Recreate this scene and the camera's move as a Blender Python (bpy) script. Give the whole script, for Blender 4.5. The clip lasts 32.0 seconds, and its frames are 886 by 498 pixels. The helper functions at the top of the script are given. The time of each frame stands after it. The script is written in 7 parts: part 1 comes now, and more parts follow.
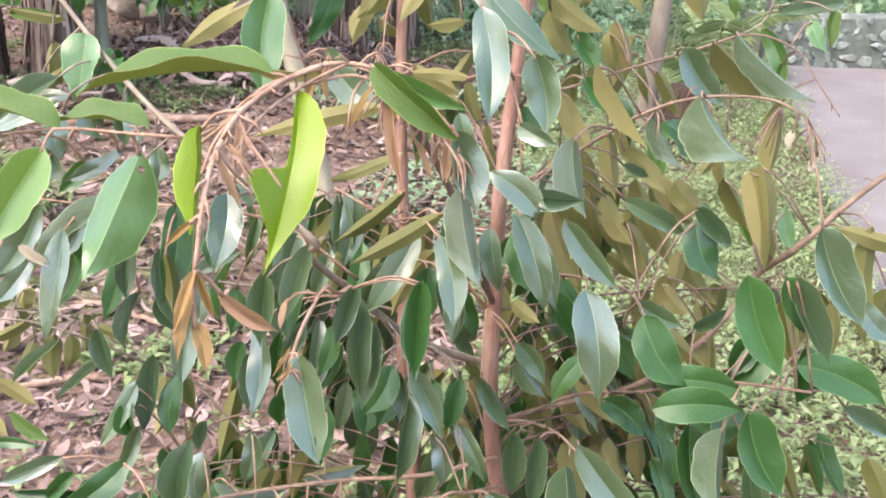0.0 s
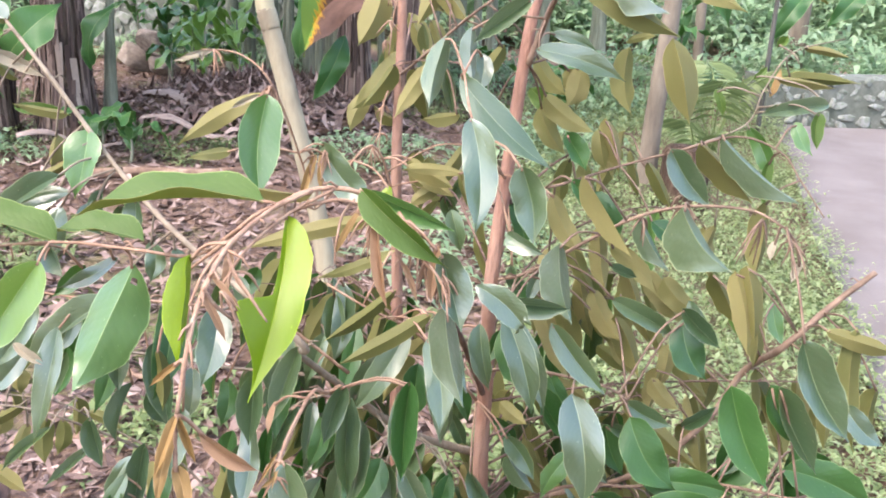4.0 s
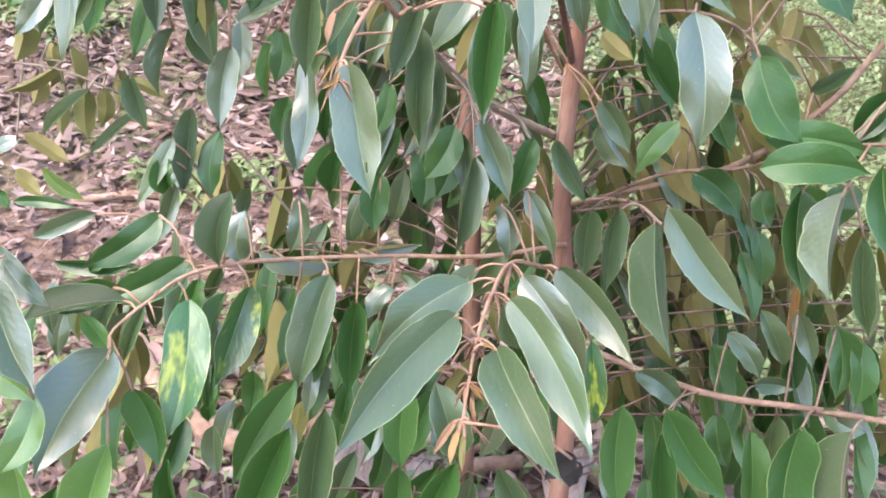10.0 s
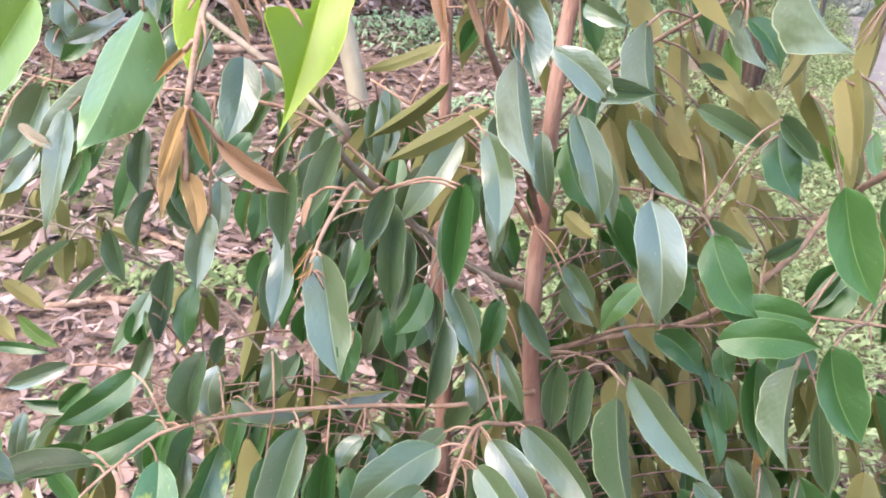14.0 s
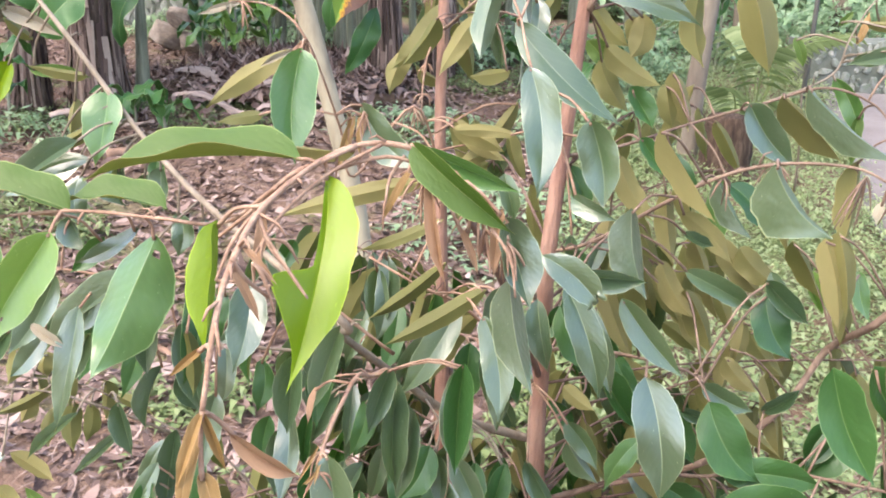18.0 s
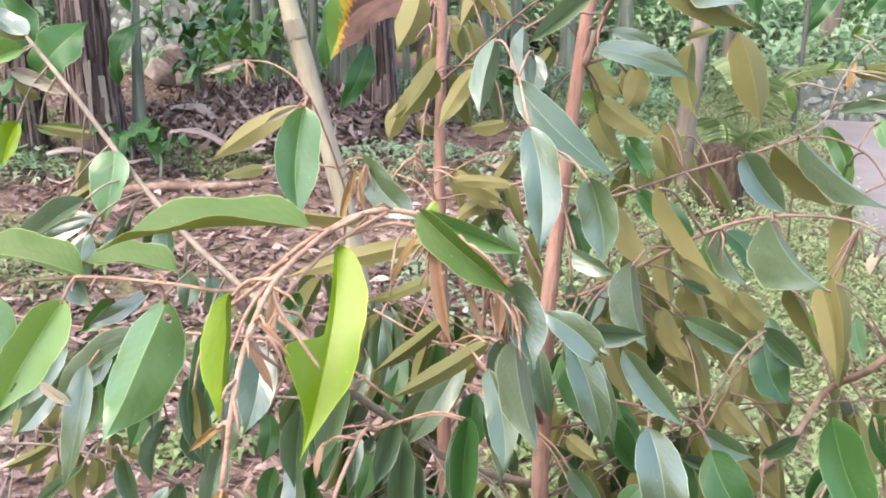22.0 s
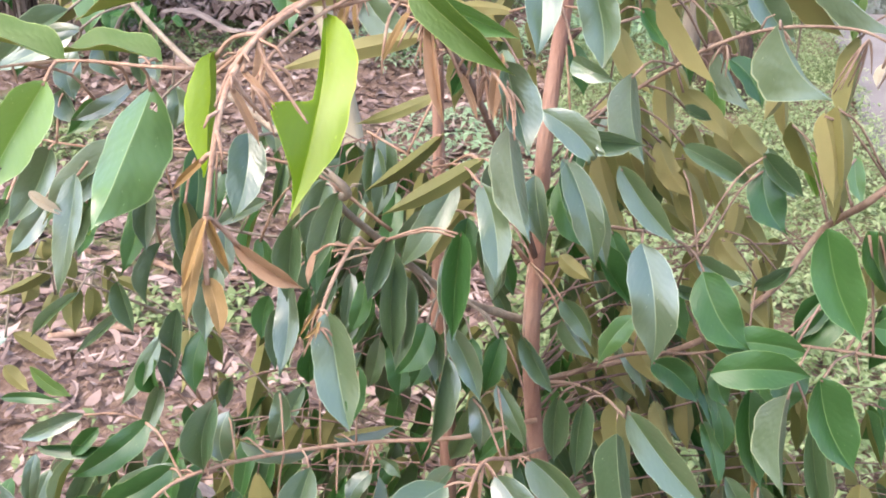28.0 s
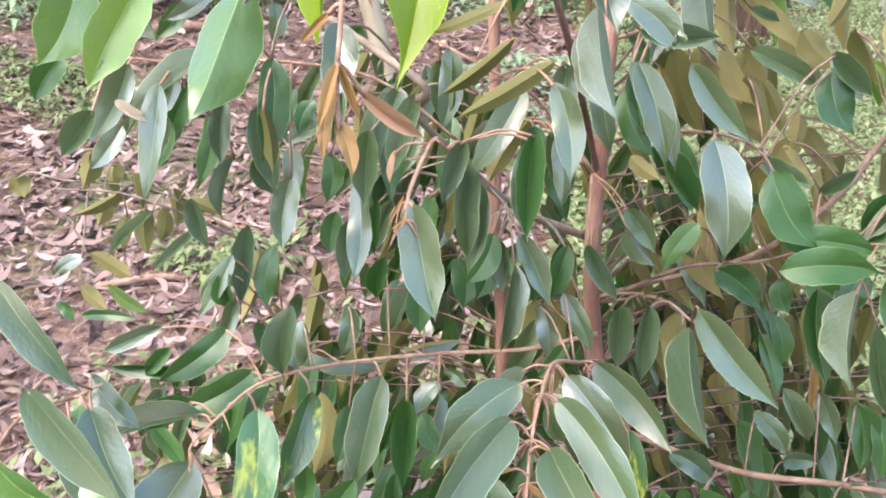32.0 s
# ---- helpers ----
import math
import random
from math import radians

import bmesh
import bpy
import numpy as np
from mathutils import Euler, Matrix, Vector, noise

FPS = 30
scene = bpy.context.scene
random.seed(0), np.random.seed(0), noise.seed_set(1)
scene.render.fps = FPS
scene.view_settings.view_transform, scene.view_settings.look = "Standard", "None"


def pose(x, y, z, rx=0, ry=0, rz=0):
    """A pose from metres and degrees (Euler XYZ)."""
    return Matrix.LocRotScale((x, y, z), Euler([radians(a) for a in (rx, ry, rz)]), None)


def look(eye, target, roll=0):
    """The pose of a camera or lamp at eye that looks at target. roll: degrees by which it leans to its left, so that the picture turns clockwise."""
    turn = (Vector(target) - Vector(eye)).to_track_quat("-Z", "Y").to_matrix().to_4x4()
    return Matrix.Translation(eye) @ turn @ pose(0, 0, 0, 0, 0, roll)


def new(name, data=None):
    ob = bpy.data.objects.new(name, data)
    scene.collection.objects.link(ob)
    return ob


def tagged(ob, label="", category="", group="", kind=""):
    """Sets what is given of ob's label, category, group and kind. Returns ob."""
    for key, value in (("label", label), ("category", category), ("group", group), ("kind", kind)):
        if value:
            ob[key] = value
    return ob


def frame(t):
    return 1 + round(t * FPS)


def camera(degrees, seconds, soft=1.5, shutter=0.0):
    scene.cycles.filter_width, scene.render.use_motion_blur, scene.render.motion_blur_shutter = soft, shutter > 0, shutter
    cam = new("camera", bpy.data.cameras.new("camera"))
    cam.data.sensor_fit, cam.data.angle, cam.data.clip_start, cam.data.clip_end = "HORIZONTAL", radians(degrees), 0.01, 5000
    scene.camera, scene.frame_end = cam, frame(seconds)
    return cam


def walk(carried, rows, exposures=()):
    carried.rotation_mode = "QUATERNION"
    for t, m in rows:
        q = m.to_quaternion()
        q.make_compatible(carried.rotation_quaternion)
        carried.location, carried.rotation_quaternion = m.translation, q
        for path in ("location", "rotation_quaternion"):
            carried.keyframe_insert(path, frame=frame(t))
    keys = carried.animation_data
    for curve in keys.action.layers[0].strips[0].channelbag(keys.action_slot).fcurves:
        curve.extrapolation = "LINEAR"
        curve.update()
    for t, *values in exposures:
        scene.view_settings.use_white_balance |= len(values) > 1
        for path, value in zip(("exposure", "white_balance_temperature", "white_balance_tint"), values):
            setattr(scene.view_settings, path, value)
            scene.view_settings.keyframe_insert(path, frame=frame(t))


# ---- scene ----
cam = camera(57.2, 32.0, soft=1.9)
PATH = [
    (0, (-0.001, -0.051, 1.330), (0.029, 0.896, 1.010), 1.80),
    (0.5, (0.004, -0.057, 1.365), (0.023, 0.892, 1.050), 1.58),
    (1, (0.013, -0.075, 1.391), (0.019, 0.874, 1.074), 1.47),
    (1.5, (0.011, -0.080, 1.392), (0.017, 0.867, 1.072), 1.63),
    (2, (0.009, -0.081, 1.402), (0.016, 0.865, 1.079), 1.65),
    (2.5, (0.009, -0.082, 1.404), (0.017, 0.867, 1.090), 1.60),
    (4.5, (0.011, -0.030, 1.362), (0.040, 0.935, 1.103), 2.66),
    (5, (0.003, -0.019, 1.327), (0.026, 0.927, 1.005), 3.27),
    (5.5, (0.001, -0.033, 1.308), (0.017, 0.893, 0.930), 3.05),
    (6, (-0.001, -0.026, 1.277), (0.008, 0.884, 0.862), 2.97),
    (6.5, (-0.008, -0.017, 1.240), (-0.008, 0.883, 0.805), 2.84),
    (7, (-0.007, -0.003, 1.202), (-0.018, 0.893, 0.758), 2.64),
    (7.5, (-0.004, 0.003, 1.189), (-0.021, 0.894, 0.735), 2.36),
    (8, (-0.005, 0.004, 1.193), (-0.023, 0.892, 0.733), 2.27),
    (8.5, (-0.008, 0.005, 1.192), (-0.029, 0.892, 0.730), 2.24),
    (9, (-0.009, 0.005, 1.196), (-0.035, 0.892, 0.734), 2.30),
    (9.5, (-0.009, 0.007, 1.191), (-0.039, 0.891, 0.725), 2.31),
    (10, (-0.007, 0.008, 1.181), (-0.040, 0.888, 0.707), 2.17),
    (10.5, (-0.003, 0.004, 1.162), (-0.037, 0.877, 0.676), 1.99),
    (11, (-0.004, 0.009, 1.157), (-0.041, 0.879, 0.666), 1.70),
    (11.5, (-0.005, 0.014, 1.169), (-0.046, 0.890, 0.689), 1.40),
    (12, (-0.005, 0.018, 1.186), (-0.048, 0.905, 0.726), 1.39),
    (12.5, (-0.005, 0.021, 1.202), (-0.045, 0.915, 0.754), 1.69),
    (13, (-0.004, 0.022, 1.220), (-0.030, 0.922, 0.784), 2.79),
    (13.5, (-0.001, 0.023, 1.242), (-0.020, 0.933, 0.827), 3.31),
    (14, (-0.004, 0.019, 1.259), (-0.015, 0.944, 0.880), 3.40),
    (14.5, (-0.002, 0.016, 1.289), (-0.009, 0.952, 0.937), 2.73),
    (15, (0.002, 0.018, 1.307), (0.000, 0.960, 0.972), 2.42),
    (15.5, (0.002, 0.018, 1.320), (-0.001, 0.964, 0.994), 2.17),
    (17.5, (-0.010, 0.026, 1.355), (-0.023, 0.982, 1.059), 1.33),
    (18, (-0.008, 0.030, 1.356), (-0.022, 0.986, 1.062), 1.18),
    (18.5, (-0.006, 0.031, 1.359), (-0.021, 0.987, 1.065), 1.05),
    (19, (-0.005, 0.034, 1.361), (-0.020, 0.990, 1.068), 0.94),
    (19.5, (-0.008, 0.031, 1.361), (-0.020, 0.988, 1.070), 0.96),
    (20, (-0.009, 0.028, 1.365), (-0.020, 0.985, 1.077), 0.91),
    (20.5, (-0.010, 0.027, 1.366), (-0.019, 0.985, 1.079), 0.87),
    (21, (-0.010, 0.026, 1.368), (-0.019, 0.985, 1.083), 0.79),
    (21.5, (-0.013, 0.026, 1.372), (-0.022, 0.987, 1.096), 0.65),
    (22, (-0.015, 0.023, 1.381), (-0.024, 0.989, 1.122), 0.46),
    (22.5, (-0.013, 0.022, 1.386), (-0.022, 0.993, 1.146), 0.27),
    (23, (-0.009, 0.016, 1.398), (-0.017, 0.988, 1.166), 0.15),
    (23.5, (-0.006, 0.006, 1.408), (-0.011, 0.980, 1.179), 0.23),
    (24, (-0.002, 0.000, 1.417), (-0.004, 0.975, 1.191), 0.41),
    (24.5, (0.000, 0.000, 1.420), (0.000, 0.974, 1.195), 0.60),
    (25, (-0.001, 0.004, 1.411), (-0.000, 0.977, 1.181), 0.64),
    (25.5, (-0.012, 0.008, 1.382), (-0.008, 0.977, 1.135), 0.80),
    (26, (-0.010, 0.015, 1.360), (-0.009, 0.977, 1.085), 1.01),
    (26.5, (-0.013, 0.020, 1.339), (-0.016, 0.972, 1.035), 1.13),
    (28.5, (-0.009, -0.003, 1.303), (-0.014, 0.919, 0.917), 1.44),
    (29, (-0.011, -0.029, 1.320), (-0.015, 0.892, 0.931), 1.33),
    (29.5, (-0.010, -0.039, 1.326), (-0.016, 0.884, 0.943), 1.16),
    (30, (-0.011, -0.044, 1.326), (-0.019, 0.881, 0.947), 1.07),
    (30.5, (-0.011, -0.043, 1.317), (-0.020, 0.882, 0.938), 0.97),
    (31, (-0.014, -0.029, 1.292), (-0.025, 0.891, 0.901), 0.67),
    (31.5, (-0.022, -0.028, 1.264), (-0.048, 0.885, 0.858), 0.12),
    (32, (-0.054, -0.030, 1.259), (-0.088, 0.879, 0.843), -0.12),
]
EXPOSURES = ((0, 2.5, 6700, 12.5), (4, 2.5, 6600, 12.5), (7.5, 2.62, 6500, 16), (13.5, 2.62, 6500, 16), (15.5, 2.48, 6750, 13), (18, 2.46, 6750, 11.5), (21.5, 2.46, 6700, 12), (23.5, 2.48, 6400, 9.5), (26, 2.48, 6500, 11), (29, 2.46, 6650, 13), (30.8, 2.44, 6650, 13), (32, 2.58, 6550, 15))
walk(cam, [(t, look(eye, target, roll)) for t, eye, target, roll in PATH], EXPOSURES)


# ---- light ----
SUN_EL, SUN_AZ = radians(60), radians(232)
world = bpy.data.worlds.new("sky")
scene.world = world
world.use_nodes = True
wn = world.node_tree.nodes
sky = wn.new("ShaderNodeTexSky")
sky.sky_type = "NISHITA"
sky.sun_disc = False
sky.sun_elevation, sky.sun_rotation = SUN_EL, SUN_AZ
sky.air_density, sky.dust_density, sky.ozone_density = 1.0, 2.8, 1.2
wn["Background"].inputs["Strength"].default_value = 0.15
world.node_tree.links.new(sky.outputs[0], wn["Background"].inputs["Color"])
sun = new("sun", bpy.data.lights.new("sun", "SUN"))
sun.data.energy, sun.data.angle, sun.data.color = 0.5, radians(40), (1.0, 0.92, 0.82)
sun.matrix_world = look((0, 0, 0), (-math.sin(SUN_AZ) * math.cos(SUN_EL), -math.cos(SUN_AZ) * math.cos(SUN_EL), -math.sin(SUN_EL)))


# ---- materials ----
def material(name, rough=0.6, spec=0.4):
    m = bpy.data.materials.new(name)
    m.use_nodes = True
    nt = m.node_tree
    b = nt.nodes["Principled BSDF"]
    b.inputs["Roughness"].default_value = rough
    b.inputs["Specular IOR Level"].default_value = spec
    return m, nt, b


def ramp(nt, fac, stops, interp="LINEAR"):
    r = nt.nodes.new("ShaderNodeValToRGB")
    r.color_ramp.interpolation = interp
    els = r.color_ramp.elements
    while len(els) < len(stops):
        els.new(0.5)
    for e, (p, c) in zip(els, stops):
        e.position, e.color = p, (*c, 1)
    nt.links.new(fac, r.inputs["Fac"])
    return r.outputs["Color"]


def noise_tex(nt, scale, detail=4.0, coord="Object", stretch=None, rough=0.6):
    tc = nt.nodes.new("ShaderNodeTexCoord")
    out = tc.outputs[coord]
    if stretch:
        mp = nt.nodes.new("ShaderNodeMapping")
        mp.inputs["Scale"].default_value = stretch
        nt.links.new(out, mp.inputs["Vector"])
        out = mp.outputs["Vector"]
    n = nt.nodes.new("ShaderNodeTexNoise")
    n.inputs["Scale"].default_value, n.inputs["Detail"].default_value = scale, detail
    n.inputs["Roughness"].default_value = rough
    nt.links.new(out, n.inputs["Vector"])
    return n.outputs["Fac"]


def mixed(nt, fac, a, b, mode="MIX"):
    x = nt.nodes.new("ShaderNodeMix")
    x.data_type, x.blend_type = "RGBA", mode
    for value, sock in ((fac, x.inputs["Factor"]), (a, x.inputs["A"]), (b, x.inputs["B"])):
        if isinstance(value, (int, float)):
            sock.default_value = value
        elif isinstance(value, tuple):
            sock.default_value = (*value, 1)
        else:
            nt.links.new(value, sock)
    return x.outputs["Result"]


def maths(nt, op, a, b=0.0, c=0.0):
    x = nt.nodes.new("ShaderNodeMath")
    x.operation = op
    for value, sock in zip((a, b, c), x.inputs):
        if isinstance(value, (int, float)):
            sock.default_value = value
        else:
            nt.links.new(value, sock)
    return x.outputs[0]


def bump(nt, b, height, strength=0.3, distance=0.01):
    n = nt.nodes.new("ShaderNodeBump")
    n.inputs["Strength"].default_value, n.inputs["Distance"].default_value = strength, distance
    nt.links.new(height, n.inputs["Height"])
    nt.links.new(n.outputs["Normal"], b.inputs["Normal"])


def leaf_material(name, dark, light, rib, rough, spec, blotch=None, amount=0.0, glow=0.0, vein=0.3, coat=0.0, through_light=None, withered=None):
    m, nt, b = material(name, rough, spec)
    rnd = nt.nodes.new("ShaderNodeObjectInfo").outputs["Random"]
    base = ramp(nt, rnd, [(0.0, dark), (0.55, tuple((x + y) / 2 for x, y in zip(dark, light))), (1.0, light)])
    mott = noise_tex(nt, 3.0, 5)
    base = mixed(nt, maths(nt, "MULTIPLY", mott, 0.45), base, tuple(x * 0.55 for x in dark))
    uv = nt.nodes.new("ShaderNodeUVMap")
    sep = nt.nodes.new("ShaderNodeSeparateXYZ")
    nt.links.new(uv.outputs["UV"], sep.inputs[0])
    off = maths(nt, "ABSOLUTE", maths(nt, "SUBTRACT", sep.outputs["X"], 0.5))
    warp = maths(nt, "MULTIPLY", noise_tex(nt, 5.0, 2), 0.16)
    side = maths(nt, "SINE", maths(nt, "MULTIPLY", maths(nt, "ADD", maths(nt, "SUBTRACT", sep.outputs["Y"], maths(nt, "MULTIPLY", off, 0.5)), warp), 74.0))
    swell = maths(nt, "MULTIPLY", side, maths(nt, "MINIMUM", maths(nt, "MULTIPLY", off, 6.0), 1.0))
    side = maths(nt, "POWER", maths(nt, "MULTIPLY_ADD", side, 0.5, 0.5), 6.0)
    base = mixed(nt, maths(nt, "MULTIPLY", side, 0.035), base, rib)
    mid = maths(nt, "LESS_THAN", off, 0.013)
    base = mixed(nt, maths(nt, "MULTIPLY", mid, 0.6), base, rib)
    speck = maths(nt, "GREATER_THAN", noise_tex(nt, 26.0, 1), 0.77)
    base = mixed(nt, maths(nt, "MULTIPLY", speck, 0.5), base, tuple(min(1, x * 1.5) for x in rib))
    rim = maths(nt, "GREATER_THAN", off, 0.484)
    base = mixed(nt, maths(nt, "MULTIPLY", rim, 0.75), base, tuple(min(1, x * 1.3) for x in rib))
    if blotch:
        spots = ramp(nt, noise_tex(nt, 2.2, 4, rough=0.6), [(0.97 - amount, (0, 0, 0)), (1.07 - amount, (1, 1, 1))])
        soft = noise_tex(nt, 9.0, 3)
        base = mixed(nt, maths(nt, "MULTIPLY", spots, maths(nt, "MULTIPLY_ADD", soft, 0.6, 0.4)), base, blotch)
    if withered:
        end = maths(nt, "MULTIPLY_ADD", noise_tex(nt, 7.0, 4, rough=0.6), 0.7, sep.outputs["Y"])
        base = mixed(nt, ramp(nt, end, [(1.06, (0, 0, 0)), (1.22, (1, 1, 1))]), base, withered)
        rot = ramp(nt, maths(nt, "MULTIPLY_ADD", noise_tex(nt, 16.0, 4, rough=0.6), 0.6, sep.outputs["Y"]), [(1.13, (0, 0, 0)), (1.21, (1, 1, 1))])
        base = mixed(nt, maths(nt, "MULTIPLY", rot, 0.75), base, (0.09, 0.045, 0.02))
    nt.links.new(base, b.inputs["Base Color"])
    wav = maths(nt, "ADD", maths(nt, "MULTIPLY", swell, -0.045), maths(nt, "MULTIPLY", noise_tex(nt, 3.0, 2), 1.6))
    bump(nt, b, wav, vein, 0.004)
    b.inputs["Coat Roughness"].default_value = 0.26
    wax = maths(nt, "MULTIPLY_ADD", maths(nt, "FRACT", maths(nt, "MULTIPLY", rnd, 7.31)), 1.3 * coat, 0.3 * coat)
    nt.links.new(wax, b.inputs["Coat Weight"])
    b.inputs["Coat IOR"].default_value = 1.68
    if glow:
        t = nt.nodes.new("ShaderNodeBsdfTranslucent")
        nt.links.new(mixed(nt, 0.6, base, through_light or tuple(min(1, x * 3) for x in light)), t.inputs["Color"])
        mx = nt.nodes.new("ShaderNodeMixShader")
        mx.inputs[0].default_value = glow
        nt.links.new(b.outputs[0], mx.inputs[1])
        nt.links.new(t.outputs[0], mx.inputs[2])
        nt.links.new(mx.outputs[0], nt.nodes["Material Output"].inputs["Surface"])
    return m


LEAF_TOP = leaf_material("leaf_green", (0.042, 0.084, 0.033), (0.097, 0.15, 0.06), (0.29, 0.345, 0.19), 0.35, 1.0, glow=0.25, coat=0.85)
LEAF_DARK = leaf_material("leaf_dark_green", (0.021, 0.072, 0.016), (0.056, 0.142, 0.033), (0.18, 0.275, 0.10), 0.42, 0.45, glow=0.28, coat=0.22)
LEAF_FRESH = leaf_material("leaf_fresh_green", (0.07, 0.165, 0.04), (0.13, 0.245, 0.06), (0.34, 0.44, 0.19), 0.36, 0.7, glow=0.3, coat=0.3)
LEAF_PALE = leaf_material("leaf_pale_green", (0.16, 0.28, 0.06), (0.2, 0.33, 0.07), (0.4, 0.5, 0.2), 0.36, 0.6, glow=0.32, coat=0.25)
LEAF_LIME = leaf_material("leaf_lime", (0.15, 0.235, 0.001), (0.19, 0.275, 0.002), (0.3, 0.4, 0.02), 0.38, 0.35, glow=0.28, vein=0.15, coat=0.2, withered=(0.23, 0.215, 0.012))
LEAF_SPOT = leaf_material("leaf_blotched", (0.03, 0.09, 0.03), (0.06, 0.17, 0.05), (0.25, 0.36, 0.15), 0.34, 0.9, (0.5, 0.55, 0.08), 0.42, 0.2)
LEAF_UNDER = leaf_material("leaf_underside", (0.18, 0.175, 0.055), (0.39, 0.32, 0.135), (0.34, 0.265, 0.12), 0.55, 0.35, glow=0.52, vein=0.2, through_light=(0.8, 0.8, 0.34))
LEAF_OLIVE = leaf_material("leaf_olive_green", (0.062, 0.118, 0.018), (0.095, 0.155, 0.03), (0.26, 0.32, 0.10), 0.55, 0.35, glow=0.3)
LEAF_DRY = leaf_material("leaf_dry", (0.30, 0.175, 0.10), (0.42, 0.26, 0.16), (0.5, 0.33, 0.18), 0.6, 0.3, glow=0.25)
LEAF_STRAW = leaf_material("leaf_straw", (0.34, 0.28, 0.19), (0.48, 0.41, 0.3), (0.55, 0.48, 0.36), 0.6, 0.3, glow=0.25)
LEAF_BUD = leaf_material("leaf_bud", (0.25, 0.15, 0.05), (0.36, 0.23, 0.095), (0.55, 0.36, 0.18), 0.55, 0.3, glow=0.25)
# near-black blade colour that paints in the shade of a hole
SHADOW_HOLE = leaf_material("shadow_hole", (0.012, 0.010, 0.009), (0.02, 0.016, 0.013), (0.03, 0.02, 0.015), 0.7, 0.3)


def bark_material(name, a, b_, c, scale, stretch=(1, 1, 0.25), rough=0.75, strength=0.5, distance=0.004):
    m, nt, b = material(name, rough, 0.25)
    n = noise_tex(nt, scale, 6, stretch=stretch)
    f = noise_tex(nt, scale * 6, 3, stretch=stretch)
    col = ramp(nt, n, [(0.3, a), (0.5, b_), (0.7, c)])
    col = mixed(nt, maths(nt, "MULTIPLY", f, 0.35), col, tuple(x * 0.5 for x in a))
    nt.links.new(col, b.inputs["Base Color"])
    bump(nt, b, maths(nt, "ADD", n, f), strength, distance)
    return m


BARK = bark_material("durian_bark", (0.2, 0.1, 0.072), (0.315, 0.17, 0.12), (0.42, 0.255, 0.185), 28, strength=0.9)
ARM_BARK = bark_material("dark_arm_bark", (0.10, 0.06, 0.045), (0.17, 0.105, 0.08), (0.26, 0.17, 0.13), 40, (1, 1, 0.5))
BROWN_TWIG = bark_material("brown_twig_bark", (0.13, 0.085, 0.06), (0.23, 0.15, 0.105), (0.34, 0.235, 0.165), 45, (1, 1, 0.5))
TAN_TWIG = bark_material("tan_twig_bark", (0.15, 0.115, 0.08), (0.25, 0.195, 0.14), (0.36, 0.29, 0.21), 40, (1, 1, 0.5))
TWIG = bark_material("twig_bark", (0.24, 0.135, 0.085), (0.37, 0.225, 0.15), (0.48, 0.33, 0.23), 60, (1, 1, 1))
DULL_BARK = bark_material("dull_bark", (0.11, 0.085, 0.065), (0.2, 0.16, 0.12), (0.3, 0.25, 0.19), 9)
PALE_BARK = bark_material("pale_bark", (0.20, 0.16, 0.11), (0.33, 0.28, 0.19), (0.42, 0.38, 0.27), 9)
BANANA_SHEATH = bark_material("banana_sheath", (0.055, 0.04, 0.032), (0.14, 0.095, 0.07), (0.33, 0.25, 0.19), 9, (3, 3, 0.25), 0.8, 0.9, 0.03)
GREEN_STEM = bark_material("green_stem", (0.10, 0.11, 0.07), (0.22, 0.22, 0.15), (0.36, 0.34, 0.24), 7, (3, 3, 0.3), 0.6, 0.4, 0.01)
STUMP = bark_material("fibrous_stump", (0.04, 0.025, 0.018), (0.10, 0.06, 0.04), (0.22, 0.15, 0.1), 14, (3, 3, 0.3), 0.9, 1.0, 0.03)
DEAD_WOOD = bark_material("dead_wood", (0.14, 0.085, 0.06), (0.26, 0.16, 0.11), (0.42, 0.3, 0.22), 12, (1, 1, 1), 0.85, 0.6, 0.01)
POLE_DARK = bark_material("dark_pole", (0.05, 0.05, 0.045), (0.09, 0.085, 0.075), (0.15, 0.14, 0.12), 10)


def island_material(name, stops, rough=0.75, glow=0.0, spec=0.25):
    m, nt, b = material(name, rough, spec)
    rnd = nt.nodes.new("ShaderNodeNewGeometry").outputs["Random Per Island"]
    col = ramp(nt, rnd, stops)
    col = mixed(nt, maths(nt, "MULTIPLY", noise_tex(nt, 25, 4), 0.4), col, tuple(x * 0.5 for x in stops[0][1]))
    nt.links.new(col, b.inputs["Base Color"])
    bump(nt, b, noise_tex(nt, 60, 3), 0.3, 0.004)
    if glow:
        t = nt.nodes.new("ShaderNodeBsdfTranslucent")
        nt.links.new(col, t.inputs["Color"])
        mx = nt.nodes.new("ShaderNodeMixShader")
        mx.inputs[0].default_value = glow
        nt.links.new(b.outputs[0], mx.inputs[1])
        nt.links.new(t.outputs[0], mx.inputs[2])
        nt.links.new(mx.outputs[0], nt.nodes["Material Output"].inputs["Surface"])
    return m


